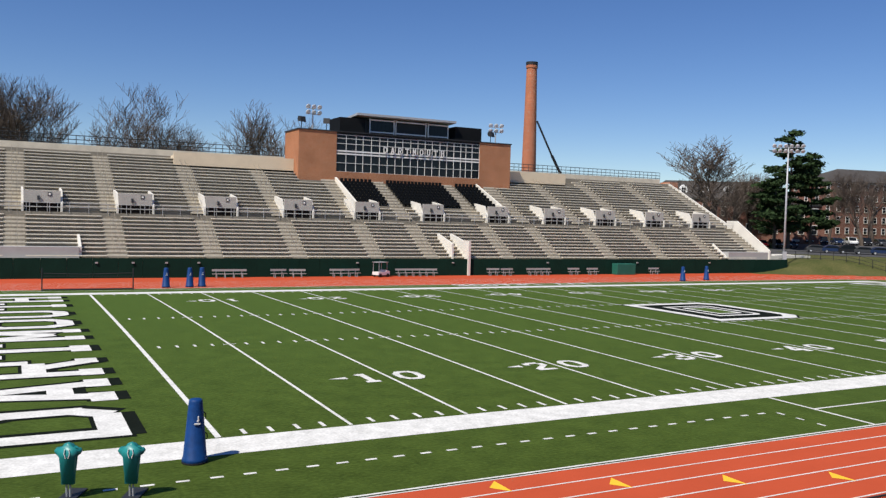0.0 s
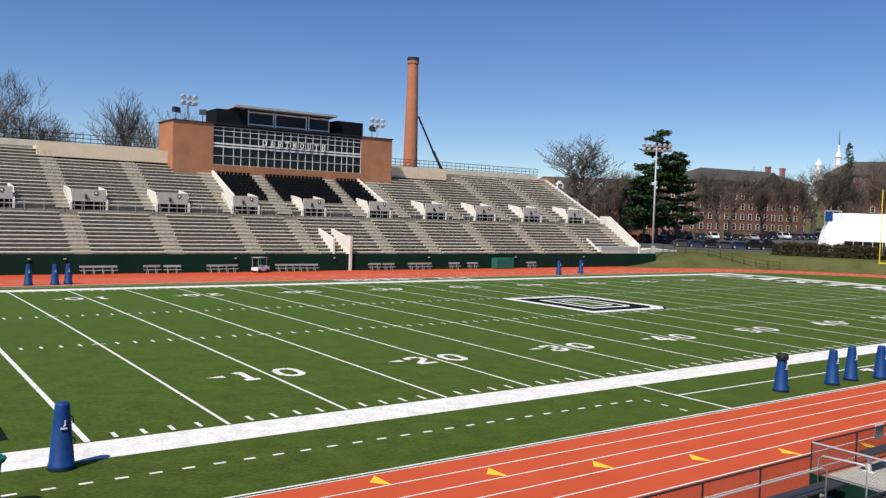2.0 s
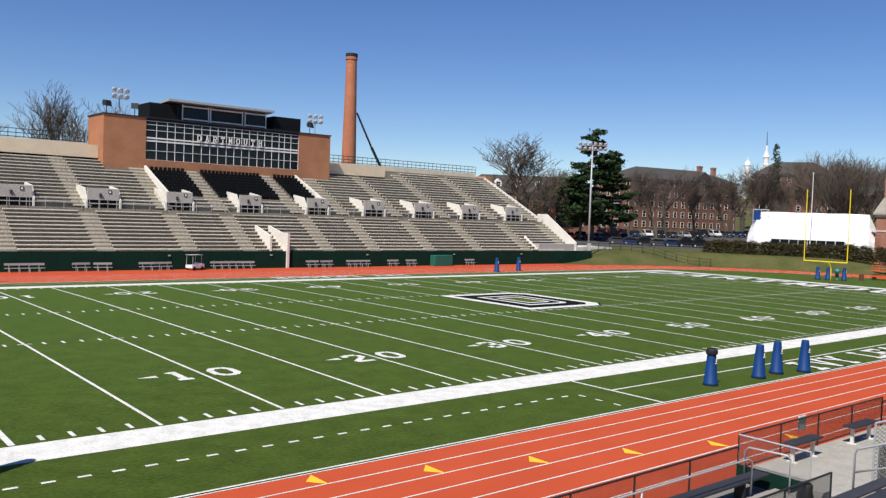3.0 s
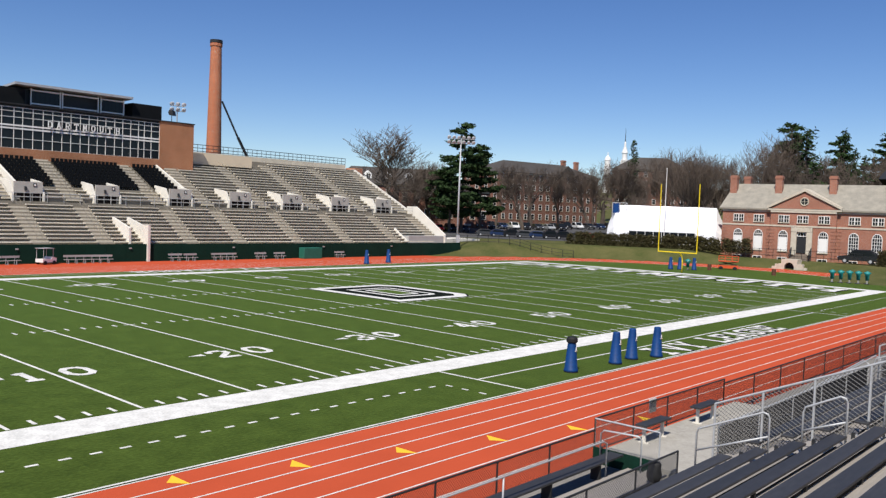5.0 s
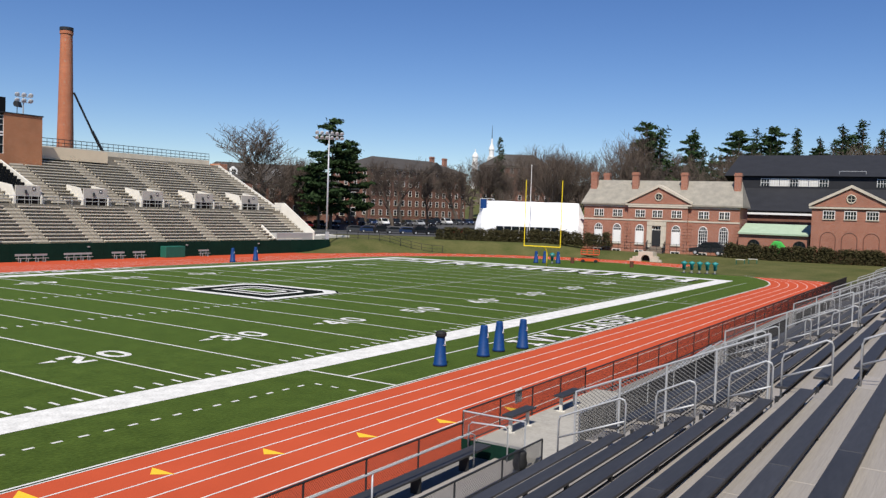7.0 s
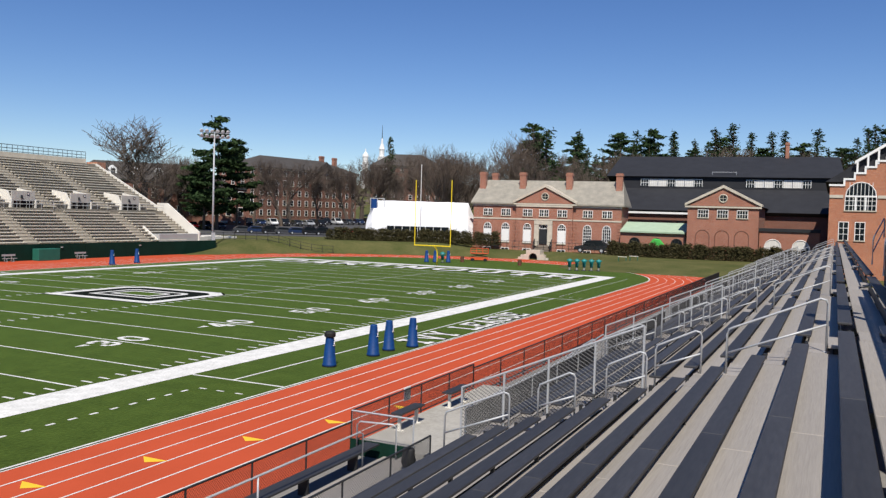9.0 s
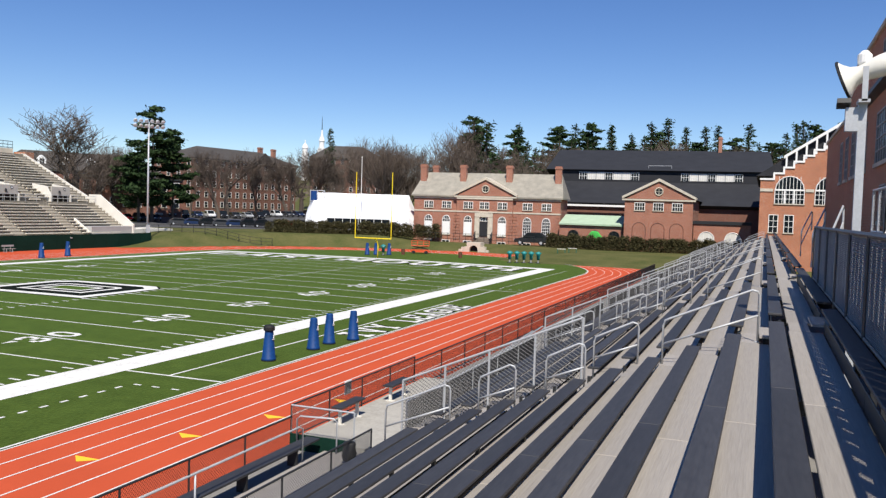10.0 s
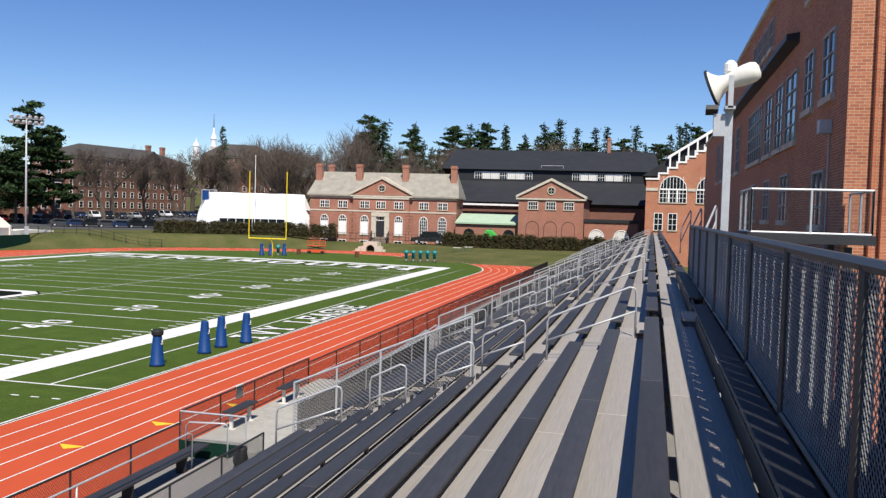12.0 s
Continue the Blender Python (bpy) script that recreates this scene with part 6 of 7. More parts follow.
for x, y, n, rz in ((15.6, 65.7, 2, 0), (21.2, 65.8, 1, 6), (23.3, 65.5, 1, -6), (28.2, 65.6, 1, 0), (30.2, 65.8, 1, 8), (37.6, 65.7, 2, 0), (40.3, 65.5, 1, -5), (49.6, 65.8, 1, 0), (51.6, 65.6, 1, 4), (56.6, 65.7, 2, 0), (62.4, 65.8, 1, 0), (65.5, 65.7, 1, 0), (76.5, 65.7, 1, 0)):
    team_bench(x, y, n, rz)
cart = thing("utility_cart", "small white utility cart with a roof frame", "cart", (33.6, 65.4, 0), 20)
bm = B()
prism(bm, [(-0.9, 0.25), (0.9, 0.25), (0.95, 0.7), (0.4, 0.85), (0.2, 0.6), (-0.9, 0.62)], -0.55, 0.55, "y")
part("body", bm, WHITE, cart)
bm = B()
for x in (-0.8, 0.5):
    for y in (-0.5, 0.5):
        tube(bm, [(x, y, 0.6), (x, y, 1.75)], 0.03, 5)
box(bm, -0.95, 0.65, -0.58, 0.58, 1.75, 1.8)
part("roof_frame", bm, GALV, cart)
for x in (-0.6, 0.6):
    for y in (-0.52, 0.52):
        bm = B()
        tube(bm, [(x, y - 0.07, 0.22), (x, y + 0.07, 0.22)], 0.22, 12)
        part("wheel", bm, RUBBER, cart)
bm = B()
box(bm, 69.3, 72.6, 65.2, 66.4, 0, 1.55)
bmesh.ops.bevel(bm, geom=list(bm.edges), offset=0.05, segments=1, affect="EDGES")
solid("equipment_box", bm, GREEN, "teal green covered equipment box against the wall", "box")
# barrier net at the end of the straight
net = thing("barrier_net", "long black barrier net on two weighted posts", "net", (0, 0, 0))
for x in (-3.5, 4.0):
    bm = B()
    tube(bm, [(x, 53.5, 0), (x, 53.5, 1.95)], 0.06, 6)
    tube(bm, [(x, 52.9, 0.04), (x, 54.1, 0.04)], 0.06, 6)
    part("post", bm, DARKMETAL, net)
bm = B()
tube(bm, [(-3.5, 53.5, 1.5), (0, 53.5, 1.4), (4.0, 53.5, 1.5)], 0.03, 4)
tube(bm, [(-3.5, 53.5, 1.25), (4.0, 53.5, 1.2)], 0.02, 4)
tube(bm, [(-3.5, 53.4, 0.06), (4.0, 53.4, 0.06)], 0.09, 5)
part("cord", bm, DARKMETAL, net)


# lift with an orange body by the arch
lf = thing("scissor_lift", "orange scissor lift parked on the track curve", "lift", (122.6, 26.0, 0), -70)
lf.scale = (0.95, 0.95, 0.72)
bm = B()
box(bm, -1.6, 1.6, -0.8, 0.8, 0.3, 0.95)
part("chassis", bm, ORANGE, lf)
bm = B()
box(bm, -1.5, 1.6, -0.85, 0.85, 1.75, 1.9)
part("platform", bm, ORANGE, lf)
bm = B()
for z in (2.4, 2.95):
    tube(bm, [(-1.5, -0.85, z), (1.6, -0.85, z), (1.6, 0.85, z), (-1.5, 0.85, z), (-1.5, -0.85, z)], 0.035, 5)
for x in (-1.5, -0.5, 0.6, 1.6):
    for y in (-0.85, 0.85):
        tube(bm, [(x, y, 1.9), (x, y, 2.95)], 0.035, 5)
part("guard_rail", bm, ORANGE, lf)
bm = B()
for y in (-0.5, 0.5):
    tube(bm, [(-1.4, y, 1.0), (1.4, y, 1.7)], 0.07, 5)
    tube(bm, [(1.4, y, 1.0), (-1.4, y, 1.7)], 0.07, 5)
part("scissor", bm, DARKMETAL, lf)
for x in (-1.1, 1.1):
    for y in (-0.75, 0.75):
        bm = B()
        tube(bm, [(x, y - 0.12, 0.35), (x, y + 0.12, 0.35)], 0.35, 12)
        part("wheel", bm, RUBBER, lf)
for x, y in ((116.4, 16.6), (117.0, 26.6)):
    br = thing("barrel", "rusty brown litter barrel on the track edge", "barrel", (x, y, 0.005), group="barrels")
    bm = B()
    lathe(bm, [(0.3, 0), (0.3, 0.3), (0.32, 0.32), (0.3, 0.34), (0.3, 0.6), (0.32, 0.62), (0.3, 0.64), (0.3, 0.9), (0.31, 0.92)], 14)
    part("drum", bm, mat("rust", (0.12, 0.05, 0.03), 0.8, 0.3), br)
for x, y in ((129.3, 3.6), (129.6, 1.8)):
    tb = thing("small_bench", "small green slatted bench on the lawn", "bench", (x, y, ground_z(x, y)), -85, group="lawn benches")
    bm = B()
    box(bm, -0.7, 0.7, -0.2, 0.2, 0.65, 0.72)
    part("seat", bm, PALECONC, tb)
    for sx in (-0.6, 0.6):
        bm = B()
        box(bm, sx - 0.04, sx + 0.04, -0.2, 0.2, -0.1, 0.648)
        part("leg", bm, GREEN, tb)


# cars
def car_model(paint, tall=0.0):
    c = thing("car", "parked car", "car", group="parked cars")
    bm = B()
    prof = [(-2.2, 0.35), (2.2, 0.35), (2.25, 0.7), (2.1, 0.85), (1.1, 0.95), (0.45, 1.45 + tall), (-1.3, 1.5 + tall), (-2.0 - tall * 0.4, 1.0 + tall), (-2.25, 0.9)]
    prism(bm, prof, -0.88, 0.88, "y")
    bmesh.ops.bevel(bm, geom=list(bm.edges), offset=0.07, segments=1, affect="EDGES")
    part("body", bm, paint, c)
    bm = B()
    prism(bm, [(0.95, 0.98), (0.42, 1.38 + tall), (-1.25, 1.42 + tall), (-1.85, 1.02)], -0.895, 0.895, "y")
    part("side_window", bm, GLASS, c)
    bm = B()
    prism(bm, [(1.13, 0.98), (1.1, 0.94), (0.44, 1.42 + tall), (0.5, 1.44 + tall)], -0.75, 0.75, "y")
    part("windscreen", bm, GLASS, c)
    for x in (-1.4, 1.4):
        for y in (-0.8, 0.8):
            bm = B()
            tube(bm, [(x, y - 0.11, 0.33), (x, y + 0.11, 0.33)], 0.33, 14)
            w_ = part("wheel", bm, RUBBER, c)
            bm = B()
            tube(bm, [(x, y - 0.12, 0.33), (x, y + 0.12, 0.33)], 0.19, 10)
            part("rim", bm, GALV, w_)
    bm = B()
    for y in (-0.65, 0.65):
        box(bm, 2.17, 2.26, y - 0.15, y + 0.15, 0.62, 0.76)
    part("headlights", bm, LAMPGLASS, c)
    return c


paints = [("black", (0.012, 0.012, 0.014)), ("dark grey", (0.05, 0.052, 0.056)), ("white", (0.75, 0.75, 0.74)), ("red", (0.30, 0.015, 0.02)), ("dark blue", (0.015, 0.03, 0.08)), ("silver", (0.35, 0.36, 0.37))]
MODELS = []
for i, (nm, c_) in enumerate(paints):
    cm = car_model(mat("car_" + nm.replace(" ", "_"), c_, 0.25, 0.05, spec=0.6), 0.25 if i in (0, 2) else 0.0)
    cm["label"] = nm + " car parked on the asphalt lot"
    MODELS.append(cm)
placed = [False] * 6
crng = random.Random(11)
order = [1, 4, 0, 1, 4, 0, 0, 1, 3, 0, 5, 1, 0, 4, 2, 0, 1, 5, 0, 1, 0, 2, 1, 4, 0, 1, 0, 5, 2, 0, 1, 3, 0, 1]
spots = [(133.5 + 1.9 * i, 83.5 - 2.05 * i, -45) for i in range(10)] + [(150 + 2.3 * i, 103 - 1.9 * i, -130) for i in range(9)] + [(172 + 2.9 * i, 92 - 1.5 * i, -120) for i in range(10)] + [(128 + 2.5 * i, 100 - 1.5 * i, -120) for i in range(5)]
for (x, y, rz), k in zip(spots, order):
    m = pose(x, y, ground_z(x, y) + 0.03, 0, 0, rz + crng.uniform(-4, 4))
    if placed[k]:
        copy_thing(MODELS[k], m)
    else:
        MODELS[k].matrix_basis, placed[k] = m, True
van = copy_thing(MODELS[0], pose(131.4, 9.4, 1.9, 0, 0, 100))
van.scale = (1.25, 1.1, 1.25)
push(van)
van["label"] = "dark van parked in front of the brick hall"
# parking lot on the rise
bm = B()
n_u, n_v = 24, 14
grid = []
for i in range(n_u + 1):
    u = i / n_u
    row = []
    for j in range(n_v + 1):
        v = j / n_v
        p = Vector((118, 88, 0)).lerp(Vector((148, 60, 0)), v).lerp(Vector((176, 112, 0)).lerp(Vector((224, 84, 0)), v), u)
        row.append(bm.verts.new((p.x, p.y, ground_z(p.x, p.y) + 0.03)))
    grid.append(row)
for a, b in zip(grid, grid[1:]):
    for j in range(n_v):
        bm.faces.new((a[j], b[j], b[j + 1], a[j + 1]))
solid("parking_lot", bm, ASPHALT, "grey asphalt parking lot beyond the bank", "parking lot", "structure")
# dark fence on top of the bank and a pale slab by the pole
bf = thing("bank_fence", "black iron fence on the grass bank", "fence")
p0, p1 = Vector((108.5, 73, 0)), Vector((121.5, 54, 0))
for q in range(13):
    p = p0.lerp(p1, q / 12)
    bm = B()
    z = ground_z(p.x, p.y)
    tube(bm, [(p.x, p.y, z - 0.2), (p.x, p.y, z + 1.4)], 0.05, 5)
    part("post", bm, DARKMETAL, bf)
for dz in (0.2, 0.75, 1.35):
    bm = B()
    pts = [p0.lerp(p1, q / 12) for q in range(13)]
    tube(bm, [(p.x, p.y, ground_z(p.x, p.y) + dz) for p in pts], 0.03, 4)
    part("rail", bm, DARKMETAL, bf)
bm = B()
zz = ground_z(111, 70)
box(bm, 106, 117, 72, 78, zz - 1.5, zz + 0.5)
solid("shot_pad", bm, PALECONC, "pale concrete slab on the bank", "slab", "structure")
# scaffold tower with a blue sign panel
sc = thing("scaffold_tower", "steel scaffold with a blue panel behind the tent", "scaffold", (140.5, 57.5, ground_z(140.5, 57.5)), -60)
bm = B()
for x in (0, 1.4, 2.8):
    for y in (0, 1.2):
        tube(bm, [(x, y, -0.2), (x, y, 8.3)], 0.07, 5)
for z in (2, 4.1, 6.2, 8.3):
    tube(bm, [(0, 0, z), (2.8, 0, z)], 0.06, 5)
    tube(bm, [(0, 0, z), (0, 1.2, z)], 0.06, 5)
for z in (0, 2, 4.1, 6.2):
    tube(bm, [(0, 0, z), (2.8, 0, z + 2.1)], 0.05, 5)
part("frame", bm, GALV, sc)
bm = B()
box(bm, 0.1, 1.3, -0.1, -0.05, 6.3, 8.2)
part("panel", bm, BLUE, sc, "blue sign panel")

# field house details: windows, cornice, pipes


def wall_window(x0, x1, z0, z1, n, nz):
    w = new("window")
    w.parent = rb
    bm = B()
    quad(bm, [(x1, RY + 0.012, z0), (x0, RY + 0.012, z0), (x0, RY + 0.012, z1), (x1, RY + 0.012, z1)])
    part("pane", bm, SKYGLASS, w)
    bm = B()
    t = 0.07
    box(bm, x0 - t, x0, RY - 0.05, RY + 0.06, z0, z1)
    box(bm, x1, x1 + t, RY - 0.05, RY + 0.06, z0, z1)
    box(bm, x0 - t, x1 + t, RY - 0.05, RY + 0.06, z1, z1 + t)
    for i in range(1, n):
        xx = x0 + (x1 - x0) * i / n
        box(bm, xx - 0.025, xx + 0.025, RY + 0.015, RY + 0.05, z0, z1)
    for j in range(1, nz):
        zz = z0 + (z1 - z0) * j / nz
        box(bm, x0, x1, RY + 0.014, RY + 0.048, zz - 0.025, zz + 0.025)
    part("frame", bm, WINFRAME, w)
    bm = B()
    box(bm, x0 - 0.15, x1 + 0.15, RY - 0.05, RY + 0.12, z0 - 0.18, z0 - 0.003)
    part("sill", bm, STONE, w)


SKYGLASS = mat("sky_glass", (0.05, 0.06, 0.075), 0.08, 0.2, metal=0.35, spec=0.8)
WINFRAME = mat("window_frame", (0.36, 0.35, 0.33), 0.6, 0.1)
for x0, x1, z0, z1, n, nz in ((17.2, 18.6, 10.76, 12.4, 2, 3), (20.1, 21.45, 10.78, 12.38, 2, 3), (22.95, 25.1, 10.08, 12.33, 2, 4), (25.85, 27.6, 10.08, 12.33, 2, 4), (28.65, 30.5, 10.08, 12.33, 2, 4), (31.75, 36.7, 10.08, 12.33, 6, 4), (20.1, 21.5, 14.15, 15.6, 2, 3), (41.0, 42.6, 10.05, 12.4, 2, 4), (44.6, 46.2, 10.05, 12.4, 2, 4), (47, 48.6, 10.05, 12.6, 2, 4), (51, 52.6, 10.05, 12.6, 2, 4), (55, 56.6, 10.05, 12.6, 2, 4), (24.0, 25.6, 7.5, 9.0, 2, 3), (28.5, 30.1, 7.5, 9.0, 2, 3), (33, 34.6, 7.5, 9.0, 2, 3), (18.0, 19.4, 7.4, 8.8, 2, 3), (29.2, 30.3, 14.3, 15.4, 2, 2), (31.0, 32.1, 14.3, 15.4, 2, 2), (32.8, 33.9, 14.3, 15.4, 2, 2), (34.6, 35.7, 14.3, 15.4, 2, 2)):
    wall_window(x0, x1, z0, z1, n, nz)
bm = B()
prism(bm, [(RY - 0.05, 13.2), (RY + 0.4, 13.3), (RY + 0.4, 13.48), (RY - 0.05, 13.55)], 23.0, 44.5, "x")
part("dark_awning", bm, DARKMETAL, rb)
bm = B()
box(bm, RX0 - 0.12, 52.1, RY - 22.2, RY + 0.12, 16.1, 16.3)
box(bm, 52.12, 70.6, RY - 22.2, RY + 0.12, 13.8, 14.0)
part("coping", bm, STONE, rb)
bm = B()
for y in (RY - 0.6, RY - 0.85):
    tube(bm, [(RX0 - 0.08, y, 0), (RX0 - 0.08, y, 16.4)], 0.06, 6)
part("downpipe", bm, CHBRICK, rb)
wl = thing("wall_lamp", "grey floodlight box with conduit on the brick wall", "lamp")
bm = B()
box(bm, 17.25, 17.6, RY + 0.005, RY + 0.3, 9.75, 10.1)
part("housing", bm, GALV, wl)
bm = B()
tube(bm, [(17.4, RY + 0.03, 6.5), (17.4, RY + 0.03, 9.74)], 0.025, 5)
part("conduit", bm, GALV, wl)

# landing with pipe rails beside the wall
lp = thing("landing", "grey steel landing with mesh guard rails beside the brick wall", "landing")
bm = B()
box(bm, 13.2, 15.5, -32.2, -29.65, 7.0, 7.2)
part("deck", bm, FW, lp)
for (xa, ya), (xb, yb) in (((13.25, -29.7), (13.25, -32.12)), ((13.25, -32.12), (15.4, -32.12)), ((13.25, -29.7), (15.4, -29.7))):
    bm = B()
    for z in (7.22, 8.15):
        tube(bm, [(xa, ya, z), (xb, yb, z)], 0.03, 6)
    for f in (0, 0.5, 1):
        tube(bm, [(xa + (xb - xa) * f, ya + (yb - ya) * f, 7.15), (xa + (xb - xa) * f, ya + (yb - ya) * f, 8.15)], 0.03, 6)
    part("rail", bm, GALV, lp)
    bm = B()
    chain_link(bm, (xa, ya), (xb, yb), 7.22, 8.15, 7.22, 8.15, 0.12, 0.002)
    part("wire_mesh", bm, FW, lp)
for x in (13.4, 15.2):
    for y in (-31.7, -29.9):
        bm = B()
        box(bm, x - 0.07, x + 0.07, y - 0.07, y + 0.07, 0.15, 6.95)
        part("post", bm, DARKMETAL, lp)
# stair rails that lead from the landing along the top row
for x in (16.5, 24.0, 33.0):
    r = thing("stair_rail", "galvanised pipe rail at the top of the bleachers", "handrail", group="upper rails")
    bm = B()
    tube(bm, [(x, -28.9, 5.9), (x, -28.9, 6.9), (x + 0.6, -28.95, 7.05), (x + 3.0, -29.4, 7.85), (x + 3.4, -29.45, 7.8), (x + 3.4, -29.45, 7.0)], 0.03, 6)
    part("pipe", bm, GALV, r)
    bm = B()
    tube(bm, [(x, -28.9, 6.4), (x + 3.4, -29.45, 7.4)], 0.025, 6)
    part("mid_pipe", bm, GALV, r)

# warning horn on its pole
hp = thing("warning_horn", "cream siren horn on a galvanised square pole", "siren", (12.0, -29.06, 0))
bm = B()
box(bm, -0.075, 0.075, -0.075, 0.075, 0.15, 9.75)
part("pole", bm, GALV, hp)
bm = B()
lathe(bm, [(0.10, -0.66), (0.20, -0.62), (0.25, -0.5), (0.26, -0.35), (0.24, -0.15), (0.2, 0.02), (0.19, 0.15), (0.24, 0.3), (0.34, 0.42), (0.45, 0.51), (0.46, 0.54), (0.38, 0.5), (0.12, 0.15)], 28)
horn = part("horn", bm, CREAMHORN, hp, smooth=True)
bm = B()
lathe(bm, [(0.455, 0.50), (0.475, 0.51), (0.475, 0.56), (0.455, 0.57), (0.44, 0.55)], 28)
part("rim", bm, DARKMETAL, horn)
aim = Vector((0.2, 0.92, -0.36)).to_track_quat("Z", "Y")
horn.matrix_basis = Matrix.LocRotScale((0.0, -0.05, 10.3), aim, (0.82, 0.82, 0.82))
bm = B()
box(bm, -0.3, -0.26, -0.05, 0.05, 9.7, 10.35)
box(bm, -0.3, 0.12, -0.1, 0.1, 9.68, 9.74)
part("bracket", bm, GALV, hp)
bm = B()
lathe(bm, [(0.1, 0), (0.13, 0.05), (0.13, 0.2), (0.05, 0.28)], 12, (0.05, 0.0, 10.42))
part("motor_cap", bm, WHITE, hp)
bm = B()
box(bm, -0.15, 0.05, 0.078, 0.3, 9.15, 9.6)
part("control_box", bm, GALV, hp)
bm = B()
prism(bm, [(-0.25, 0.1), (0.2, -0.05), (0.2, 0.1), (-0.2, 0.25)], -0.2, 0.2, "y")
fl = part("flood_lamp", bm, DARKMETAL, hp)
fl.matrix_basis = Matrix.LocRotScale((-0.1, 0.34, 9.62), None, (0.6, 0.6, 0.6))

# dark cloth slats woven into the back fence
sl = thing("fence_slats", "black privacy slats woven in the back fence", "fence slats")
# slats below x = 0 are added, to keep the view behind dark
for q in range(66):
    x = -13.8 + q * 0.5
    bm = B()
    box(bm, x, x + (0.415 if x > 0.5 else 0.34), TY - 0.035, TY - 0.02, row_z(-1) - 0.5, 7.18)
    part("slat", bm, SLAT, sl)
# added black sheet: blocks sun through the slat gaps and darkens the backing
bm = B()
box(bm, -14, 19.3, TY - 0.065, TY - 0.045, row_z(-1) - 0.6, row_z(-1) + 0.45)
part("kick_screen", bm, SLAT, sl)


# gate corner by the track: green box, short benches, rails
def pipe_frame(name, label, pts, r=0.024):
    t = thing(name, label, "handrail", group="walkway rails")
    bm = B()
    tube(bm, pts, r, 8)
    part("pipe", bm, GALV, t, smooth=True)
    return t


fence_run("side_guard", "short chain link return of the track fence", [(15.6, -14.5, 0.5, 1.45), (15.6, -16.6, 0.5, 1.45)], 2.1, FW, GALV, 0.09)
bm = B()
box(bm, 15.5, 15.58, -16.6, -14.52, 0.15, 0.62)
solid("green_panel", bm, GREENWALL, "dark green board below the fence return", "panel", "structure")


def walk_bench(x, y):
    b = thing("walkway_bench", "dark slat bench on pale legs on the walkway", "bench", (x, y, 0.45), 90, group="walkway benches")
    bm = B()
    box(bm, -0.19, 0.19, -0.85, 0.85, 0.55, 0.61)
    part("seat", bm, NAVY, b)
    for sy in (-0.6, 0.6):
        bm = B()
        box(bm, -0.05, 0.05, sy - 0.04, sy + 0.04, 0.0, 0.548)
        box(bm, -0.16, 0.16, sy - 0.05, sy + 0.05, 0.0, 0.03)
        part("leg", bm, PALECONC, b)


bm = B()
box(bm, 15.6, 26.0, -19.6, -14.56, 0.1, 0.45)
solid("raised_walk", bm, mat("worn_concrete", (0.36, 0.34, 0.30), 0.9, 0.2, 0.8, 10, 0.2), "raised concrete viewing walk beside the track fence", "walkway", "structure")
walk_bench(18.25, -15.05)
walk_bench(22.0, -15.1)
bm = B()
box(bm, 19.1, 19.55, -14.46, -14.43, 1.05, 1.5)
solid("notice_board", bm, WHITE, "small white notice on the track fence", "notice")
# lower front row before the guard fence
lr = thing("front_row", "low navy bench row with pale footboards at the bleacher front", "bench row")
for a, b in ((-20, -13), (-12.98, -6), (-5.98, 1), (1.02, 8), (8.02, 15.3)):
    bm = B()
    box(bm, a, b, -15.65, -15.2, 0.62, 0.67)
    part("seat_plank", bm, NAVY, lr)
    bm = B()
    box(bm, a, b, -16.3, -15.8, 0.28, 0.32)
    box(bm, a, b, -17.0, -16.4, 0.36, 0.40)
    part("footboard", bm, ALU, lr)
for q in range(15):
    bm = B()
    box(bm, -19.5 + 2.4 * q, -19.44 + 2.4 * q, -15.6, -15.3, 0.15, 0.618)
    part("leg", bm, DARKMETAL, lr)
pipe_frame("walk_rail", "long galvanised pipe rail over the front row", [(-20, -15.72, 1.3), (14.0, -15.72, 1.3), (14.2, -15.72, 1.22), (14.2, -15.72, 0.15)])
for x in (-8, -2, 4, 9.5):
    pipe_frame("rail_post", "galvanised post of the walkway rail", [(x, -15.72, 0.15), (x, -15.72, 1.28)])
pipe_frame("gate_rail", "bent galvanised rail at the stair foot", [(15.1, -15.0, 0.2), (15.1, -15.0, 1.2), (15.1, -15.1, 1.3), (15.1, -16.2, 1.35), (15.1, -16.3, 1.25), (15.1, -16.3, 0.2)])
# entry stair at the first aisle with mesh sides
for a in NAISLES[2:3]:
    es = thing("entry_stair", "aluminium stair from the walkway into the bleachers", "stair", group="entry stairs")
    z1 = row_z(ROWS_N) - 0.43
    n_s = 9
    for q in range(n_s):
        bm = B()
        y = FY + 0.2 + 0.28 * q
        box(bm, a - 0.68, a + 0.68, y, y + 0.27, z1 - (z1 - 0.15) * (q + 1) / (n_s + 1) - 0.04, z1 - (z1 - 0.15) * (q + 1) / (n_s + 1))
        part("tread", bm, ALU, es)
    for sx in (-0.72, 0.72):
        bm = B()
        ye = FY + 0.2 + 0.28 * n_s
        tube(bm, [(a + sx, FY, z1), (a + sx, FY, z1 + 0.9), (a + sx, FY + 0.15, z1 + 1.0), (a + sx, ye, 1.15), (a + sx, ye + 0.1, 1.0), (a + sx, ye + 0.1, 0.15)], 0.024, 8)
        tube(bm, [(a + sx, FY, z1 + 0.5), (a + sx, ye + 0.1, 0.6)], 0.02, 6)
        part("stair_pipe", bm, GALV, es)

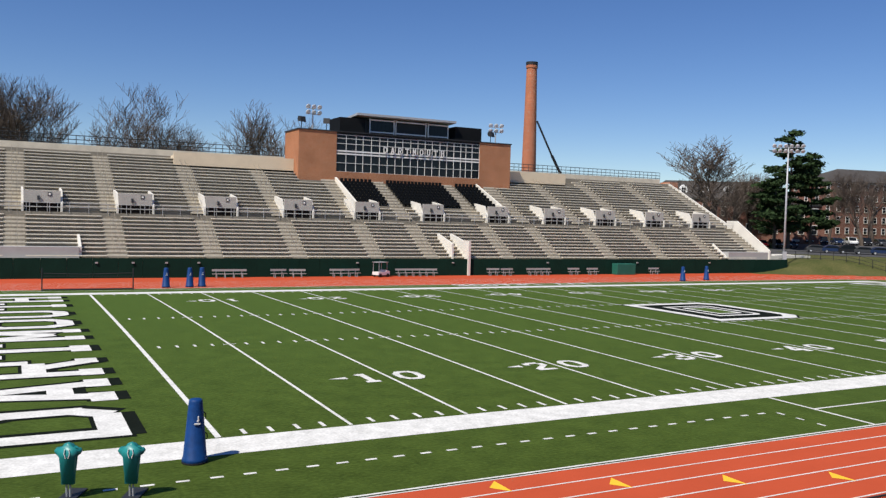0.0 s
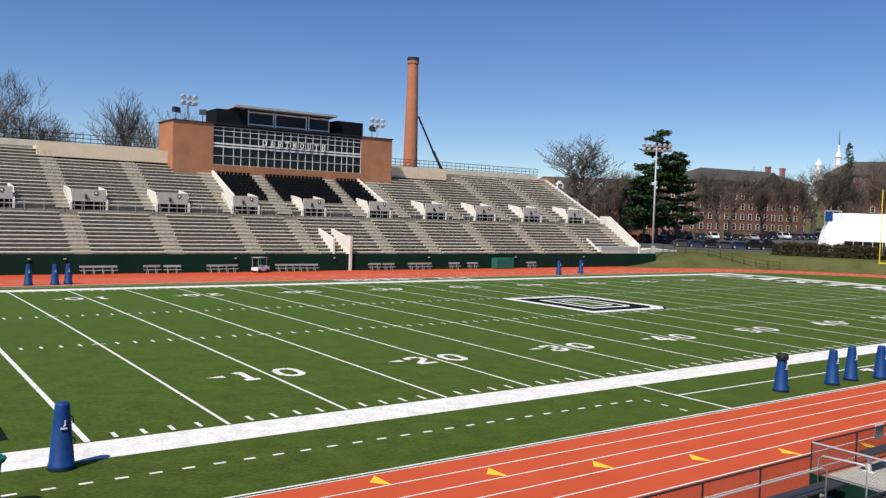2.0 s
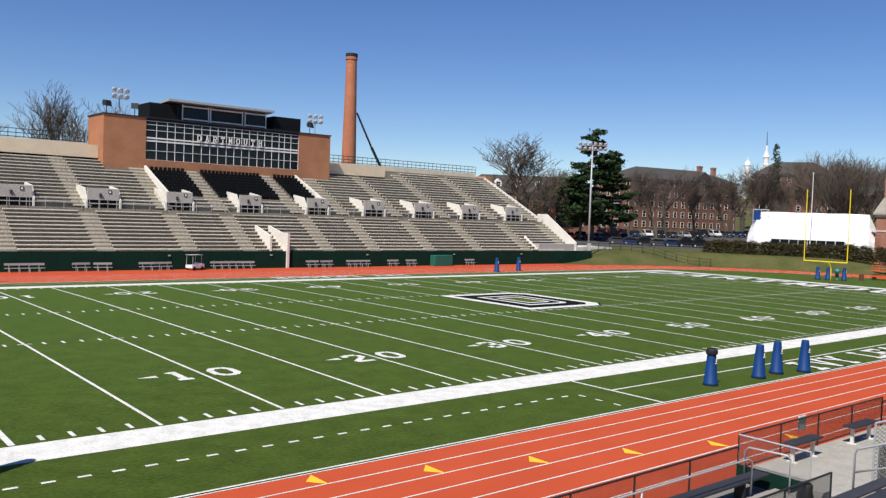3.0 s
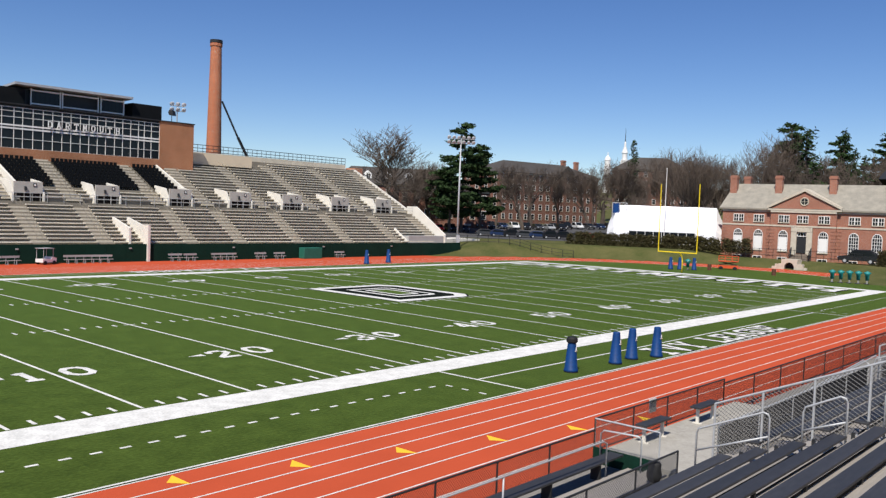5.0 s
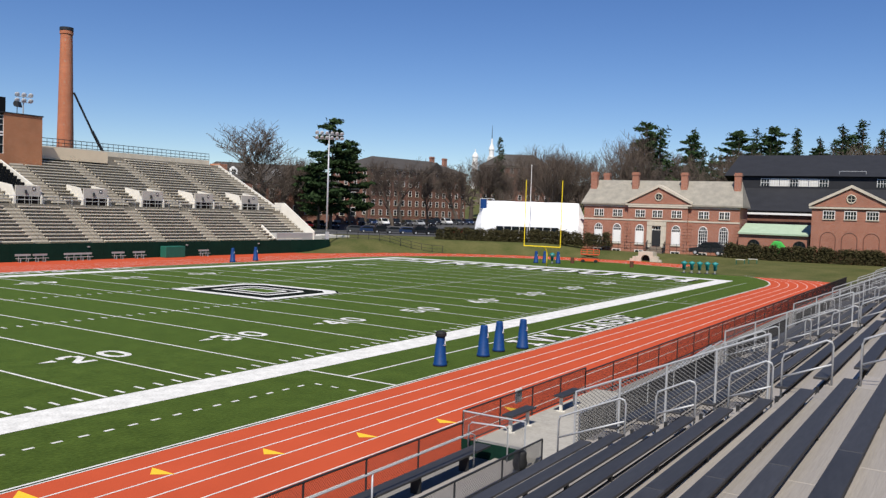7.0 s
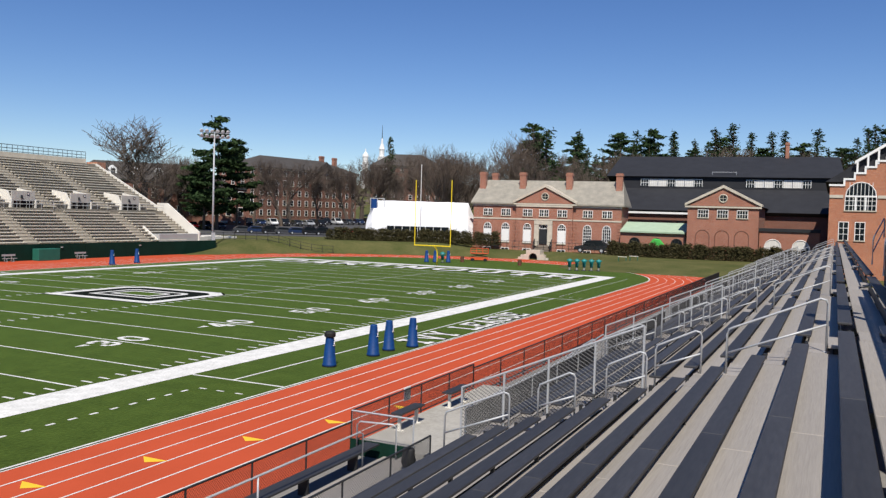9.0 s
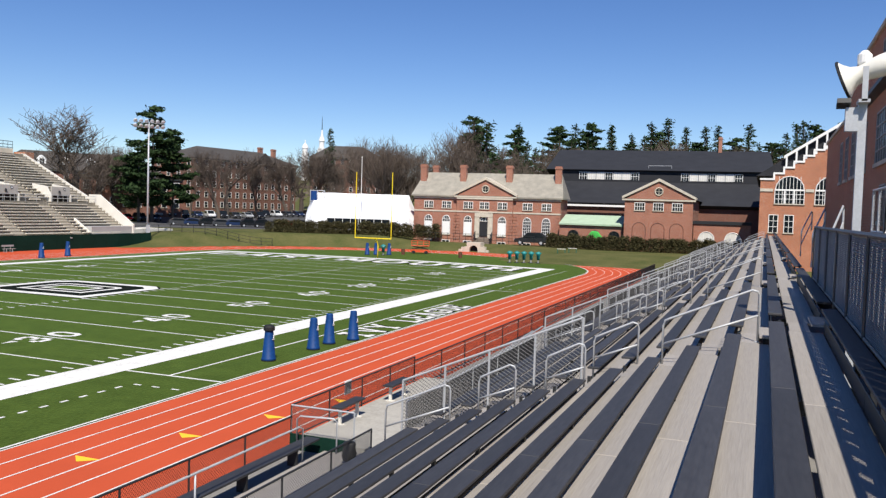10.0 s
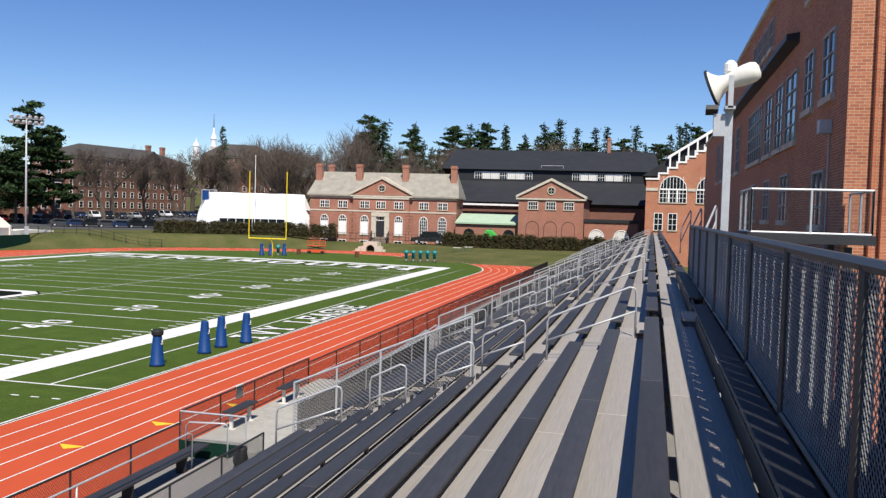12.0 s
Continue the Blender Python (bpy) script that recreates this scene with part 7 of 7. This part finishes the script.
# last small things
bag = thing("litter_bag", "black plastic litter bag hung on the low guard fence", "bag", (14.3, -17.12, 0.45))
bm = B()
lathe(bm, [(0.05, 0.0), (0.16, 0.05), (0.2, 0.2), (0.17, 0.38), (0.19, 0.5), (0.16, 0.55)], 12)
for v in bm.verts:
    v.co.x *= 1 + 0.2 * math.sin(9 * v.co.z + 3 * v.co.y)
part("bag_body", bm, RUBBER, bag, smooth=True)
# iron fence in front of the brick hall
hf = push(thing("iron_fence", "black iron fence before the brick hall", "fence"))
p0, p1 = Vector((129.6, 30.5, 0)), Vector((130.2, 8.5, 0))
pts = [p0.lerp(p1, q / 20) for q in range(21)]
for p in pts:
    bm = B()
    z = 2.3
    tube(bm, [(p.x, p.y, z - 0.3), (p.x, p.y, z + 1.2)], 0.035, 4)
    part("post", bm, DARKMETAL, hf)
for dz in (0.15, 1.1):
    bm = B()
    tube(bm, [(p.x, p.y, 2.3 + dz) for p in pts], 0.03, 4)
    part("rail", bm, DARKMETAL, hf)
# green covered machine by the low wing
gm = thing("covered_machine", "bright green covered machine beside the low brick wing", "machine", (131.2, -1.5, 2.0), -83)
bm = B()
prism(bm, [(-1.5, 0.3), (1.5, 0.3), (1.4, 1.4), (0.4, 2.6), (-0.6, 2.7), (-1.4, 1.5)], -0.8, 0.8, "y")
bmesh.ops.bevel(bm, geom=list(bm.edges), offset=0.12, segments=1, affect="EDGES")
push(gm)
part("cover", bm, mat("lime_cover", (0.06, 0.42, 0.07), 0.6, 0.15), gm)
for x in (-0.9, 0.9):
    for y in (-0.7, 0.7):
        bm = B()
        tube(bm, [(x, y - 0.1, 0.3), (x, y + 0.1, 0.3)], 0.32, 12)
        part("wheel", bm, RUBBER, gm)
# small lamps and cable trays on the green wall
for x in (2.0, 5.6, 9.0, 12.4, 31.0, 44.0, 58.5, 74.0, 88.0):
    bm = B()
    box(bm, x - 0.14, x + 0.14, WALL_Y - 0.12, WALL_Y - 0.004, 1.55, 1.7)
    solid("wall_light", bm, BENCHGREY, "small grey lamp on the green padded wall", "lamp", group="wall lamps")
